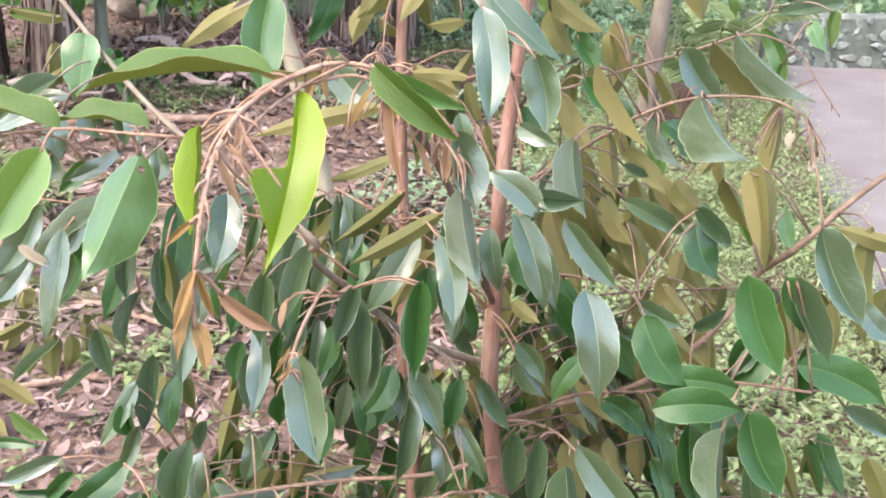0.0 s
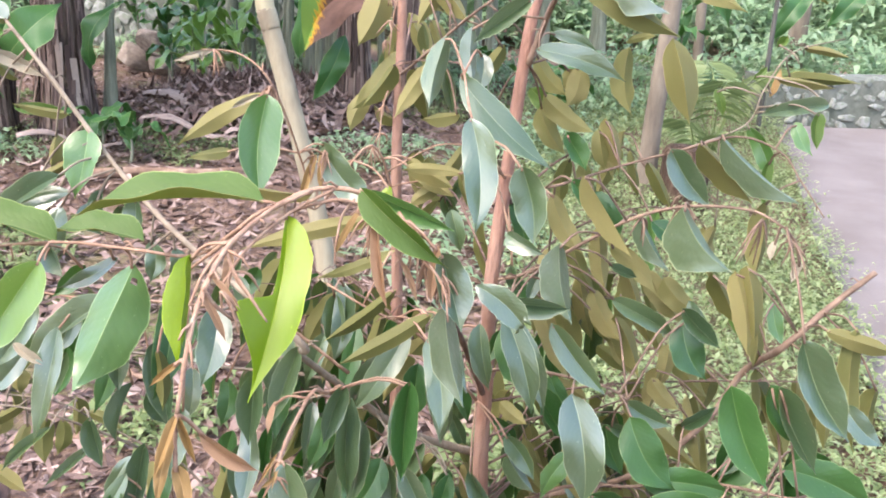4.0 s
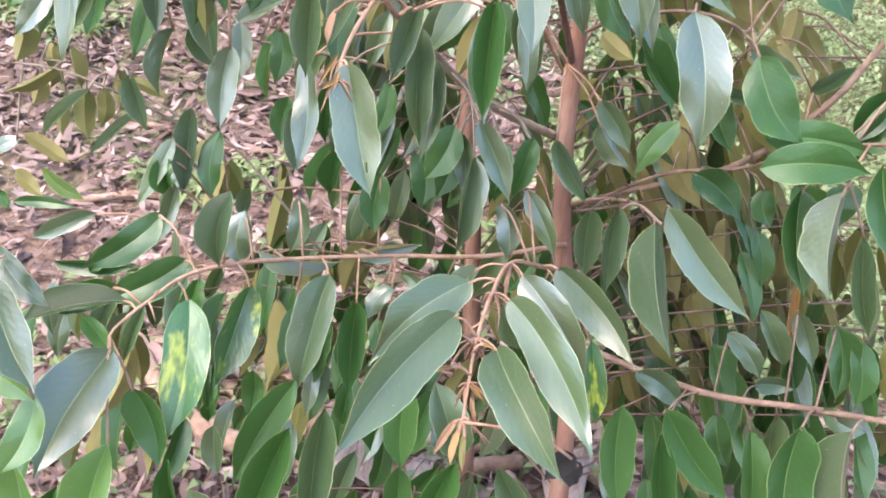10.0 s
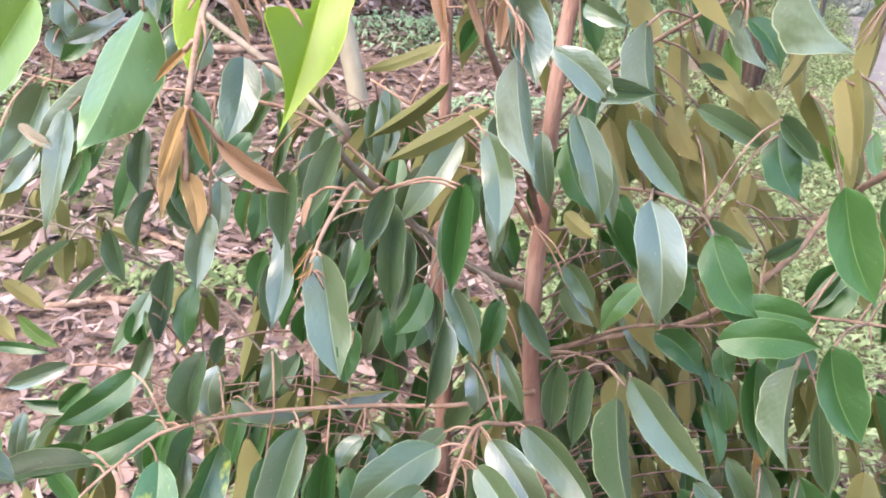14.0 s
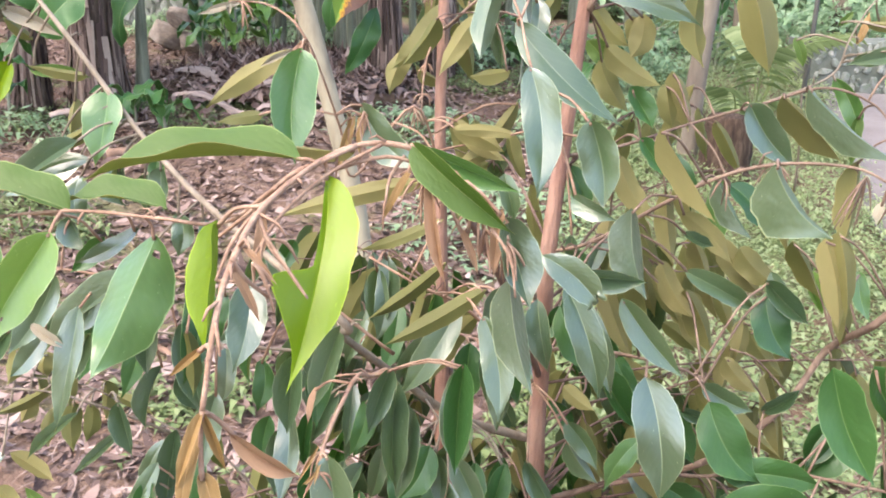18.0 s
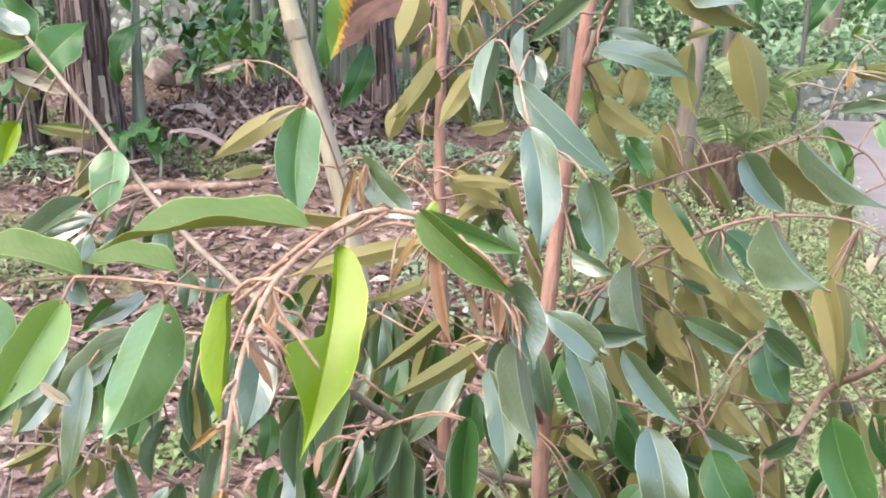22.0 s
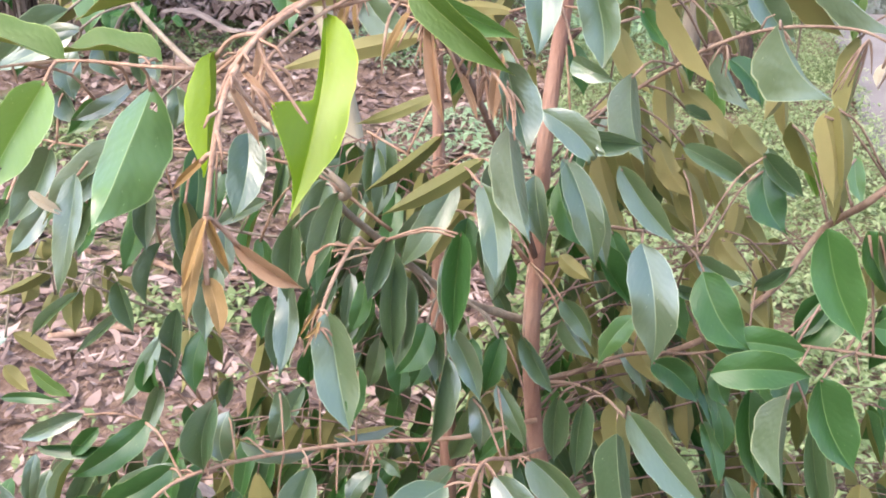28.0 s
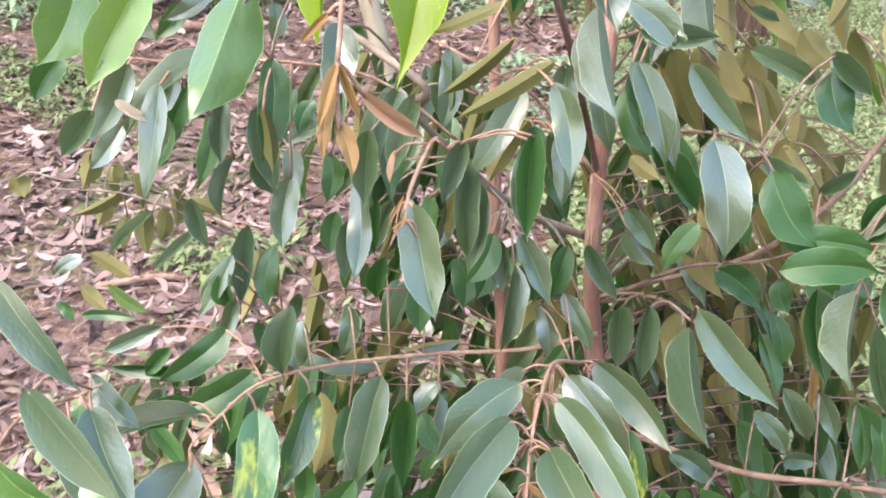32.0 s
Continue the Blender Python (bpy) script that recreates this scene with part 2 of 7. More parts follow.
SHEATH_STRIPS = island_material("peeling_sheath", [(0.0, (0.05, 0.032, 0.028)), (0.5, (0.15, 0.098, 0.08)), (0.85, (0.28, 0.2, 0.16)), (1.0, (0.42, 0.33, 0.27))], 0.85)
LITTER = island_material("leaf_litter", [(0.0, (0.07, 0.043, 0.035)), (0.3, (0.15, 0.095, 0.076)), (0.75, (0.28, 0.19, 0.158)), (1.0, (0.45, 0.335, 0.285))])
WEEDS = island_material("weeds", [(0.0, (0.12, 0.165, 0.06)), (0.6, (0.21, 0.265, 0.105)), (1.0, (0.3, 0.35, 0.17))], 0.55, 0.3)
# paler copy of WEEDS, with the bright haze over the verge in its colour
HAZY_VERGE = island_material("verge_weeds", [(0.0, (0.17, 0.23, 0.09)), (0.5, (0.3, 0.37, 0.17)), (1.0, (0.45, 0.5, 0.27))], 0.55, 0.45)
# leaf tones lifted and evened out: bright haze put into their colour
HAZY_BUSH = island_material("hazy_bush_leaves", [(0.0, (0.25, 0.37, 0.2)), (0.6, (0.36, 0.49, 0.29)), (1.0, (0.46, 0.57, 0.37))], 0.5, 0.5)
BANANA_LEAF = leaf_material("banana_leaf", (0.04, 0.115, 0.03), (0.08, 0.19, 0.05), (0.26, 0.36, 0.14), 0.42, 0.4, glow=0.3, vein=0.5)


def dying_leaf_material():
    """A brown withered blade whose one half, towards the tip, is still yellow and green in streaks along its side veins."""
    m, nt, b = material("dying_banana_leaf", 0.65, 0.25)
    sep = nt.nodes.new("ShaderNodeSeparateXYZ")
    nt.links.new(nt.nodes.new("ShaderNodeUVMap").outputs["UV"], sep.inputs[0])
    u, v = sep.outputs["X"], sep.outputs["Y"]
    streak = noise_tex(nt, 7.0, 3, "UV", (0.5, 4.0, 1.0))
    k = maths(nt, "ADD", maths(nt, "ADD", maths(nt, "MULTIPLY", v, 0.75), maths(nt, "MULTIPLY", u, 0.45)), maths(nt, "MULTIPLY", streak, 0.35))
    brown = ramp(nt, noise_tex(nt, 5.0, 5), [(0.3, (0.07, 0.035, 0.025)), (0.7, (0.14, 0.075, 0.055))])
    live = ramp(nt, k, [(0.86, (0.07, 0.035, 0.025)), (0.92, (0.42, 0.2, 0.03)), (0.99, (0.42, 0.34, 0.03)), (1.1, (0.16, 0.27, 0.05))])
    nt.links.new(mixed(nt, ramp(nt, k, [(0.85, (0, 0, 0)), (0.9, (1, 1, 1))]), brown, live), b.inputs["Base Color"])
    bump(nt, b, noise_tex(nt, 30, 3, "UV", (0.3, 3.0, 1.0)), 0.4, 0.01)
    return m


BANANA_DEAD = dying_leaf_material()



def soil_material():
    m, nt, b = material("soil", 0.95, 0.1)
    n = noise_tex(nt, 1.6, 6)
    f = noise_tex(nt, 40, 5)
    col = ramp(nt, n, [(0.3, (0.13, 0.085, 0.06)), (0.55, (0.24, 0.16, 0.12)), (0.75, (0.33, 0.24, 0.18))])
    col = mixed(nt, ramp(nt, f, [(0.35, (0, 0, 0)), (0.7, (1, 1, 1))]), col, (0.12, 0.075, 0.055))
    green = ramp(nt, noise_tex(nt, 0.9, 5), [(0.52, (0, 0, 0)), (0.66, (1, 1, 1))])
    col = mixed(nt, maths(nt, "MULTIPLY", green, 0.7), col, (0.10, 0.17, 0.05))
    nt.links.new(col, b.inputs["Base Color"])
    bump(nt, b, maths(nt, "ADD", n, f), 0.8, 0.04)
    return m


SOIL = soil_material()


def road_material():
    m, nt, b = material("packed_road", 0.9, 0.2)
    n = noise_tex(nt, 2.2, 6)
    f = noise_tex(nt, 70, 4)
    col = ramp(nt, n, [(0.3, (0.13, 0.112, 0.105)), (0.6, (0.175, 0.155, 0.15)), (0.8, (0.22, 0.195, 0.19))])
    col = mixed(nt, maths(nt, "MULTIPLY", f, 0.35), col, (0.14, 0.11, 0.09))
    nt.links.new(col, b.inputs["Base Color"])
    bump(nt, b, f, 0.4, 0.01)
    return m


ROAD = road_material()


def stone_material():
    m, nt, b = material("wall_stone", 0.85, 0.25)
    rnd = nt.nodes.new("ShaderNodeObjectInfo").outputs["Random"]
    col = ramp(nt, rnd, [(0.0, (0.19, 0.195, 0.175)), (0.5, (0.31, 0.31, 0.29)), (1.0, (0.46, 0.45, 0.42))])
    col = mixed(nt, maths(nt, "MULTIPLY", noise_tex(nt, 6, 6), 0.6), col, (0.12, 0.13, 0.09))
    moss = ramp(nt, noise_tex(nt, 2.5, 4), [(0.44, (0, 0, 0)), (0.6, (1, 1, 1))])
    col = mixed(nt, maths(nt, "MULTIPLY", moss, 0.4), col, (0.09, 0.15, 0.06))
    nt.links.new(col, b.inputs["Base Color"])
    bump(nt, b, noise_tex(nt, 18, 6), 0.6, 0.02)
    return m


STONE = stone_material()
MORTAR = bark_material("dark_joint", (0.09, 0.1, 0.075), (0.15, 0.155, 0.125), (0.21, 0.21, 0.18), 8, (1, 1, 1))


# ---- building blocks ----
def mesh_of(name, verts, faces, mats, smooth=True):
    me = bpy.data.meshes.new(name)
    me.from_pydata(verts, [], faces)
    for m in mats if isinstance(mats, (list, tuple)) else [mats]:
        me.materials.append(m)
    if smooth:
        me.polygons.foreach_set("use_smooth", [True] * len(me.polygons))
    return me


def part(name, me, parent, label=""):
    ob = new(name, me)
    ob.parent = parent
    if label:
        tagged(ob, label)
    return ob


def thing(name, at, label, category, group="", kind=""):
    ob = new(name)
    ob.location = at
    ob.empty_display_size = 0.1
    return tagged(ob, label, category, group, kind)


def spline(points, steps=6):
    """Smooth way through the points, each (x, y, z, radius)."""
    p = [np.array(q, float) for q in points]
    p = [2 * p[0] - p[1], *p, 2 * p[-1] - p[-2]]
    out = []
    for i in range(1, len(p) - 2):
        a, b, c, d = p[i - 1 : i + 3]
        for s in range(steps):
            t = s / steps
            out.append(0.5 * (2 * b + (c - a) * t + (2 * a - 5 * b + 4 * c - d) * t * t + (3 * b - a - 3 * c + d) * t**3))
    out.append(p[-2])
    return out


def tube_data(path, segs=8, knobs=0.0, rng=None):
    """Vertices and faces of a round limb along path (x, y, z, radius)."""
    verts, faces = [], []
    n = len(path)
    side = None
    for i, q in enumerate(path):
        ahead = np.array(path[min(i + 1, n - 1)][:3]) - np.array(path[max(i - 1, 0)][:3])
        ahead /= np.linalg.norm(ahead) + 1e-9
        if side is None:
            side = np.cross(ahead, (0.3, 1, 0.2))
        side = side - ahead * (side @ ahead)
        side /= np.linalg.norm(side) + 1e-9
        other = np.cross(ahead, side)
        for k in range(segs):
            a = 2 * math.pi * k / segs
            r = max(q[3], 0.0003)
            if rng:
                r *= 1 + knobs * (rng.random() - 0.5)
            verts.append(tuple(np.array(q[:3]) + r * (math.cos(a) * side + math.sin(a) * other)))
    for i in range(n - 1):
        for k in range(segs):
            a, b = i * segs + k, i * segs + (k + 1) % segs
            faces.append((a, b, b + segs, a + segs))
    faces.append(tuple(range(segs))[::-1])
    faces.append(tuple(range((n - 1) * segs, n * segs)))
    return verts, faces


def joined(pieces):
    verts, faces = [], []
    for v, f in pieces:
        o = len(verts)
        verts += v
        faces += [tuple(o + i for i in q) for q in f]
    return verts, faces


def smooth_step(a, b, x):
    k = min(1.0, max(0.0, (x - a) / (b - a)))
    return k * k * (3 - 2 * k)


def blade(name, fold, arch, twist, wave, tip, bend=0.0, rows=18, cols=4, thick=0.006, seed=0, cut=1.0, hole=None, lobe=None):
    """A leaf one long and one wide: base at the origin, drawn-out tip at y = 1, upper side towards +z. Slot 0 upper side, slot 1 underside.
    cut: where a torn leaf ends; hole: the cells (row, column) that insects have eaten; lobe: where an eaten half grows wide again."""
    rng = random.Random(seed)
    ph, ph2 = rng.random() * 6, rng.random() * 6
    full = 2.4 + 0.9 * rng.random()
    peak = 0.80 + 0.16 * rng.random()
    across = [i / cols for i in range(-cols, cols + 1)]

    def half_width(v):
        u = min(1.0, v / 0.97)
        w = 0.5 * max(0.0, 1 - abs(2 * u**peak - 1) ** full) ** 0.9
        w *= 1 - 0.75 * tip * smooth_step(0.62, 1.0, v)
        return max(w, 0.05 * min(1.0, (1 - v) / 0.16) * smooth_step(0, 0.05, v) + 0.004)

    top, uvs = [], []
    for r in range(rows + 1):
        v = r / rows
        w = half_width(v)
        for u in across:
            e = v
            if v > cut:
                e = cut + 0.05 * math.sin(7 * u + ph) + 0.03 * math.sin(19 * u + ph2) + 0.001 * r
                w = half_width(cut)
            x = u * w * (1 + 0.03 * math.sin(17 * v + ph + 2.5 * (u > 0)) + 0.02 * math.sin(41 * v + ph2 + 4 * (u > 0)))
            if lobe and u > 0:
                x *= 0.22 + 1.35 * smooth_step(lobe - 0.05, lobe + 0.02 + 0.05 * u, v) * (1 - 0.75 * smooth_step(lobe + 0.1, 0.95, v))
            z = abs(x) * math.tan(fold) - 0.25 * x * x
            z += 2.4 * arch * 4 * v * (1 - v) + wave * math.sin(13 * v + ph + (2 if u > 0 else 0)) * abs(u) ** 1.5 * 0.8
            z += twist * x * (v - 0.5)
            x += bend * 4 * v * (1 - v) + 0.05 * math.sin(6 * v + ph2) * v * (1 - v)
            top.append((x * math.cos(fold * 0.6), e, z))
            uvs.append((0.5 + 0.5 * u, v))
    n, k = len(top), len(across)
    verts = top + [(x, y, z - thick) for x, y, z in top]
    faces, slots = [], []
    for r in range(rows):
        for c in range(k - 1):
            a = r * k + c
            if hole and (r, c) in hole:
                continue
            faces.append((a, a + 1, a + 1 + k, a + k))
            slots.append(0)
            faces.append((n + a, n + a + k, n + a + 1 + k, n + a + 1))
            slots.append(1)
        for c in (0, k - 1):
            a, b = r * k + c, (r + 1) * k + c
            faces.append((a, b, b + n, a + n) if c == 0 else (b, a, a + n, b + n))
            slots.append(1)
    me = bpy.data.meshes.new(name)
    me.from_pydata(verts, [], faces)
    layer = me.uv_layers.new(name="UVMap")
    loops = np.empty(len(me.loops), np.int32)
    me.loops.foreach_get("vertex_index", loops)
    layer.data.foreach_set("uv", np.array(uvs + uvs, np.float32)[loops].ravel())
    me.polygons.foreach_set("material_index", slots)
    ends = np.empty(2 * len(me.edges), np.int32)
    me.edges.foreach_get("vertices", ends)
    ridge = ends.reshape(-1, 2) % k == cols
    rim = (ends.reshape(-1, 2) % k == 0).all(1) | (ends.reshape(-1, 2) % k == k - 1).all(1)
    me.edges.foreach_set("use_edge_sharp", ridge.all(1) | rim)
    me.polygons.foreach_set("use_smooth", [True] * len(faces))
    return me


SHAPES = [(0.55, -0.05, 0.3, 0.03, 0.62, 0.12), (0.38, 0.06, -0.5, 0.04, 0.7, -0.2), (0.82, -0.07, 0.2, 0.03, 0.5, 0.05), (0.22, 0.03, 0.8, 0.05, 0.75, 0.25),
          (0.6, -0.1, -0.6, 0.04, 0.66, -0.1), (0.9, 0.05, 0.35, 0.03, 0.78, 0.18), (0.4, -0.02, 0.9, 0.06, 0.6, -0.25), (0.7, 0.1, -0.3, 0.03, 0.7, 0.0)]
LOOKS = {"w": LEAF_STRAW, "o": LEAF_OLIVE, "p": LEAF_PALE, "g": LEAF_TOP, "d": LEAF_DARK, "f": LEAF_FRESH, "l": LEAF_LIME, "s": LEAF_SPOT, "r": LEAF_DRY, "b": LEAF_BUD, "k": SHADOW_HOLE, "u": LEAF_TOP}
BLADES = {}


def blade_mesh(look_key, shape):
    key = (look_key, shape)
    if key not in BLADES:
        if shape == 8:
            me = blade("leaf_blade", -0.42, -0.03, 0.3, 0.05, 0.8, 0.0, 22, 6, seed=8, hole={(2, 3), (2, 4)})
        elif shape == 10:
            me = blade("leaf_blade", 0.5, 0.05, 0.2, 0.05, 0.85, 0.05, 18, 4, seed=10)
        elif shape == 11:
            me = blade("leaf_blade", *SHAPES[0][:5], 0.05, 26, 8, seed=11, hole={(19, 6), (20, 6)})
        elif shape == 12:
            me = blade("leaf_blade", 0.5, 0.10, 0.3, 0.03, 0.75, -0.12, 40, 6, seed=12, lobe=0.52)
        elif shape == 13:
            me = blade("leaf_blade", -0.6, -0.04, 0.3, 0.03, 0.62, 0.1, seed=13)
        elif shape == 9:
            me = blade("leaf_blade", *SHAPES[1], seed=9, cut=0.78)
        else:
            me = blade("leaf_blade", *SHAPES[shape], seed=shape)
        me.materials.append(LOOKS[look_key])
        me.materials.append(LEAF_UNDER if look_key in "gdfsupo" else LOOKS[look_key])
        BLADES[key] = me
    return BLADES[key]


class Limb:
    """A branch of a tree with its leaves: the wood with leaf stalks is one part, each leaf a part of it."""

    def __init__(self, parent, points, label="", mat=None, name="branch", segs=8, stalk=0.0012):
        self.parent, self.path, self.label, self.mat, self.name, self.segs, self.stalk = parent, spline(points), label, mat or TWIG, name, segs, stalk
        thin = 0.7 if self.mat == BARK else 0.66
        self.path = [np.array((*q[:3], q[3] * thin)) for q in self.path]
        self.pieces = [tube_data(self.path, segs, 0.18, random.Random(len(points)))]
        self.leaves = []
        self.count = 0

    def twig(self, *points):
        p = spline(points, 4)
        self.pieces.append(tube_data(p, 6, 0.15, random.Random(3)))
        return self

    def leaf(self, base, tip, normal, width, look_key="g", shape=None, stalk=True):
        base, tip, normal = Vector(base), Vector(tip), Vector(normal)
        y = tip - base
        length = y.length
        y.normalize()
        z = (normal - y * normal.dot(y)).normalized()
        x = y.cross(z)
        m = Matrix.Identity(4)
        for i in range(3):
            m[i][0], m[i][1], m[i][2], m[i][3] = x[i] * width, y[i] * length, z[i] * width * 1.15, base[i]
        self.count += 1
        self.leaves.append((m, look_key, (self.count * 3 + len(self.path)) % 8 if shape is None else shape))
        if stalk:
            near = min(self.path, key=lambda q: (Vector(q[:3]) - base).length)
            a = Vector(near[:3])
            if 0.004 < (a - base).length < 0.12:
                mid = a.lerp(base, 0.6) + Vector((0, 0, 0.1 * (a - base).length))
                s = self.stalk
                self.pieces.append(tube_data(spline([(*a, s * 1.1), (*mid, s), (*(base + y * 0.004), s * 1.2)], 3), 5))
        return self

    def stubs(self):
        """Short pinkish stubs of old leaf stalks and stipules along a thin twig."""
        rng = random.Random(int(abs(self.path[0][0]) * 1e4) + len(self.path))
        for q, nx in zip(self.path[2:-1:2], self.path[3::2]):
            ahead = Vector(nx[:3]) - Vector(q[:3])
            if rng.random() < 0.55 or ahead.length < 1e-4:
                continue
            out = ahead.orthogonal().normalized()
            out.rotate(Matrix.Rotation(rng.uniform(0, 6.28), 3, ahead.normalized()))
            way = (out + ahead.normalized() * rng.uniform(0.2, 1.0) + Vector((0, 0, -0.3))).normalized()
            a, ln = Vector(q[:3]), rng.uniform(0.004, 0.014)
            b = a + way * ln
            c = b + (way + Vector((0, 0, -0.8))).normalized() * ln * 0.6
            self.pieces.append(tube_data([(*a, 0.0011), (*b, 0.0009), (*c, 0.0005)], 5))

    def tassel(self, at, count, length, seed=0):
        """A bunch of slender curved stipules and young stalks that hang from one knot."""
        rng = random.Random(seed)
        a = Vector(at)
        for _ in range(count):
            out = Vector((rng.gauss(0, 0.5), rng.gauss(0, 0.35), -1)).normalized()
            ln = length * rng.uniform(0.5, 1.2)
            b = a + out * ln * 0.5 + Vector((rng.gauss(0, 0.06), 0, rng.uniform(0.05, 0.2))) * ln
            c = a + out * ln
            self.pieces.append(tube_data(spline([(*a, 0.0008), (*b, 0.0011), (*c, 0.0004)], 3), 5))
        return self

    def done(self):
        if self.mat != BARK:
            self.stubs()
        v, f = joined(self.pieces)
        wood = part(self.name, mesh_of(self.name, v, f, self.mat), self.parent, self.label)
        for m, key, shape in self.leaves:
            lf = part("leaf", blade_mesh(key, shape), wood)
            lf.matrix_basis = m
        return wood


# ---- ground ----
def ground_height(x, y):
    rise = 0.11 * max(0.0, y - 1.2) if y < 16 else 0.11 * 14.8 + 0.04 * (y - 16)
    return rise + 0.03 * noise.noise((x * 0.7, y * 0.7, 0.0)) + 0.012 * noise.noise((x * 3, y * 3, 5.0))


def sheet(name, xs, ys, mat, lift=0.0):
    verts = [(x, y, ground_height(x, y) + lift) for y in ys for x in xs]
    n = len(xs)
    faces = [(j * n + i, j * n + i + 1, (j + 1) * n + i + 1, (j + 1) * n + i) for j in range(len(ys) - 1) for i in range(n - 1)]
    return new(name, mesh_of(name, verts, faces, mat))


grid_y = [-60, -20, -8, -4, -2, -1] + [-0.5 + 0.12 * i for i in range(80)] + [9.5 + 0.6 * i for i in range(14)] + [20, 30, 50, 90, 160]
grid_x = [-150, -60, -25, -12, -8] + [-6 + 0.15 * i for i in range(81)] + [8, 12, 25, 60, 150]
ground = tagged(sheet("ground", grid_x, grid_y, SOIL), "brown sloping garden soil with patches of green", "ground", kind="structure")


# ---- the young durian tree ----
STEM_A = [(0.148, 0.907, -0.030, 0.0180), (0.138, 0.897, 0.518, 0.0120), (0.105, 0.877, 0.720, 0.0108), (0.093, 0.869, 0.856, 0.0100), (0.095, 0.878, 0.982, 0.0092), (0.092, 0.859, 1.094, 0.0088), (0.104, 0.877, 1.219, 0.0080), (0.124, 0.898, 1.397, 0.0068), (0.151, 0.919, 1.487, 0.0056), (0.157, 0.924, 1.557, 0.0048)]
STEM_B = [(0.008, 1.066, -0.030, 0.0180), (-0.002, 1.056, 0.614, 0.0120), (-0.020, 1.059, 0.773, 0.0112), (-0.021, 1.065, 0.914, 0.0088), (-0.030, 1.075, 1.188, 0.0076), (-0.029, 1.096, 1.323, 0.0069), (-0.028, 1.127, 1.500, 0.0062), (-0.026, 1.138, 1.593, 0.0056)]
tree = thing("durian_tree", (0, 0, 0), "young durian tree with reddish-brown stems and drooping glossy green leaves", "tree")
for line in (STEM_A, STEM_B):
    v, f = tube_data(spline(line, 8), 12, 0.07, random.Random(1))
    part("trunk", mesh_of("trunk", v, f, BARK), tree)


def side_branch(root, out, count, rng, size=0.115, keys="gdugu"):
    """A thin branch from the stem that sags outwards, with leaves hung along it in two ranks."""
    root, out = Vector(root), Vector(out)
    one = root.lerp(out, 0.35) + Vector((rng.gauss(0, 0.012), rng.gauss(0, 0.012), rng.uniform(0.02, 0.06)))
    two = root.lerp(out, 0.7) + Vector((rng.gauss(0, 0.018), rng.gauss(0, 0.018), rng.uniform(0.0, 0.05)))
    limb = Limb(tree, [(*root, 0.0028), (*one, 0.002), (*two, 0.0014), (*out, 0.0008)], mat=ARM_BARK, stalk=0.0009)
    for i in range(count):
        k = 0.25 + 0.75 * (i + rng.random()) / count
        q = Vector(limb.path[min(len(limb.path) - 1, int(k * (len(limb.path) - 1)))][:3])
        away = (out - root).normalized()
        side = Vector((-away.y, away.x, 0)) * (1 if i % 2 else -1)
        b = q + side * rng.uniform(0.008, 0.03) + Vector((0, 0, -rng.uniform(0.0, 0.015)))
        way = (side * rng.uniform(0.1, 0.6) + away * rng.uniform(0.0, 0.5) + Vector((0, 0, -1))).normalized()
        ln = size * rng.uniform(0.75, 1.2)
        n = Vector((rng.uniform(-0.6, 0.6), -1 + rng.random() * 0.5, rng.uniform(0.0, 0.7)))
        key = rng.choice(keys)
        limb.leaf(b, b + way * ln, -n if key == "u" else n, ln * rng.uniform(0.24, 0.34), key)
    limb.done()


# count, stem, lowest root, rise from root to root, range of bearing (half turns), range of reach, depth kept, lift, leaves, leaf length, looks
FILLING = [
    (12, "ab", 0.34, 0.033, 0.05, 1.0, 0.25, 0.42, 0.6, 0.05, 7, 0.11, "gdugd"),
    (10, "ab", 0.66, 0.035, 0.1, 0.9, 0.2, 0.36, 0.75, 0.05, 6, 0.095, "ugugd"),
    (4, "ab", 1.12, 0.07, 0.1, 0.8, 0.15, 0.28, 0.8, 0.06, 5, 0.085, "uguu"),
    (3, "a", 0.95, 0.11, 0.05, 0.35, 0.3, 0.5, 0.9, 0.06, 5, 0.085, "uufu"),
    (15, "ab", 0.2, 0.03, -0.1, 1.1, 0.25, 0.5, 0.6, 0.06, 8, 0.115, "dddgu"),
    (5, "b", 0.3, 0.08, 0.78, 1.08, 0.45, 0.68, 0.5, 0.06, 8, 0.105, "ugugu"),
    (6, "a", 0.28, 0.05, -0.1, 0.2, 0.42, 0.68, 0.5, 0.06, 8, 0.11, "dddgf"),
    (5, "a", 0.58, 0.055, 0.0, 0.3, 0.3, 0.5, 0.7, 0.05, 7, 0.09, "uugud"),
    (6, "a", 0.5, 0.07, 0.05, 0.4, 0.25, 0.5, 0.8, 0.05, 7, 0.095, "ugudu"),
    (5, "b", 0.78, 0.05, 0.8, 1.1, 0.14, 0.3, 0.5, 0.02, 6, 0.10, "ugudg"),
    (9, "b", 0.26, 0.045, 0.85, 1.12, 0.3, 0.62, 0.4, 0.02, 7, 0.115, "dddgu"),
    (7, "a", 0.36, 0.04, -0.05, 0.14, 0.55, 0.85, 0.5, 0.04, 8, 0.115, "dddgu"),
    (7, "b", 0.70, 0.045, 0.7, 1.0, 0.1, 0.28, 0.4, 0.02, 7, 0.1, "ddgg"),
    (6, "a", 0.6, 0.04, 0.0, 0.3, 0.3, 0.55, 0.6, 0.03, 7, 0.1, "ddgu"),
    (11, "a", 0.55, 0.05, 0.03, 0.32, 0.28, 0.62, 0.75, 0.06, 8, 0.1, "uuugu"),
    (6, "b", 0.3, 0.05, 0.97, 1.1, 0.6, 0.9, 0.3, 0.02, 8, 0.115, "dgdgu"),
]
rng = random.Random(7)
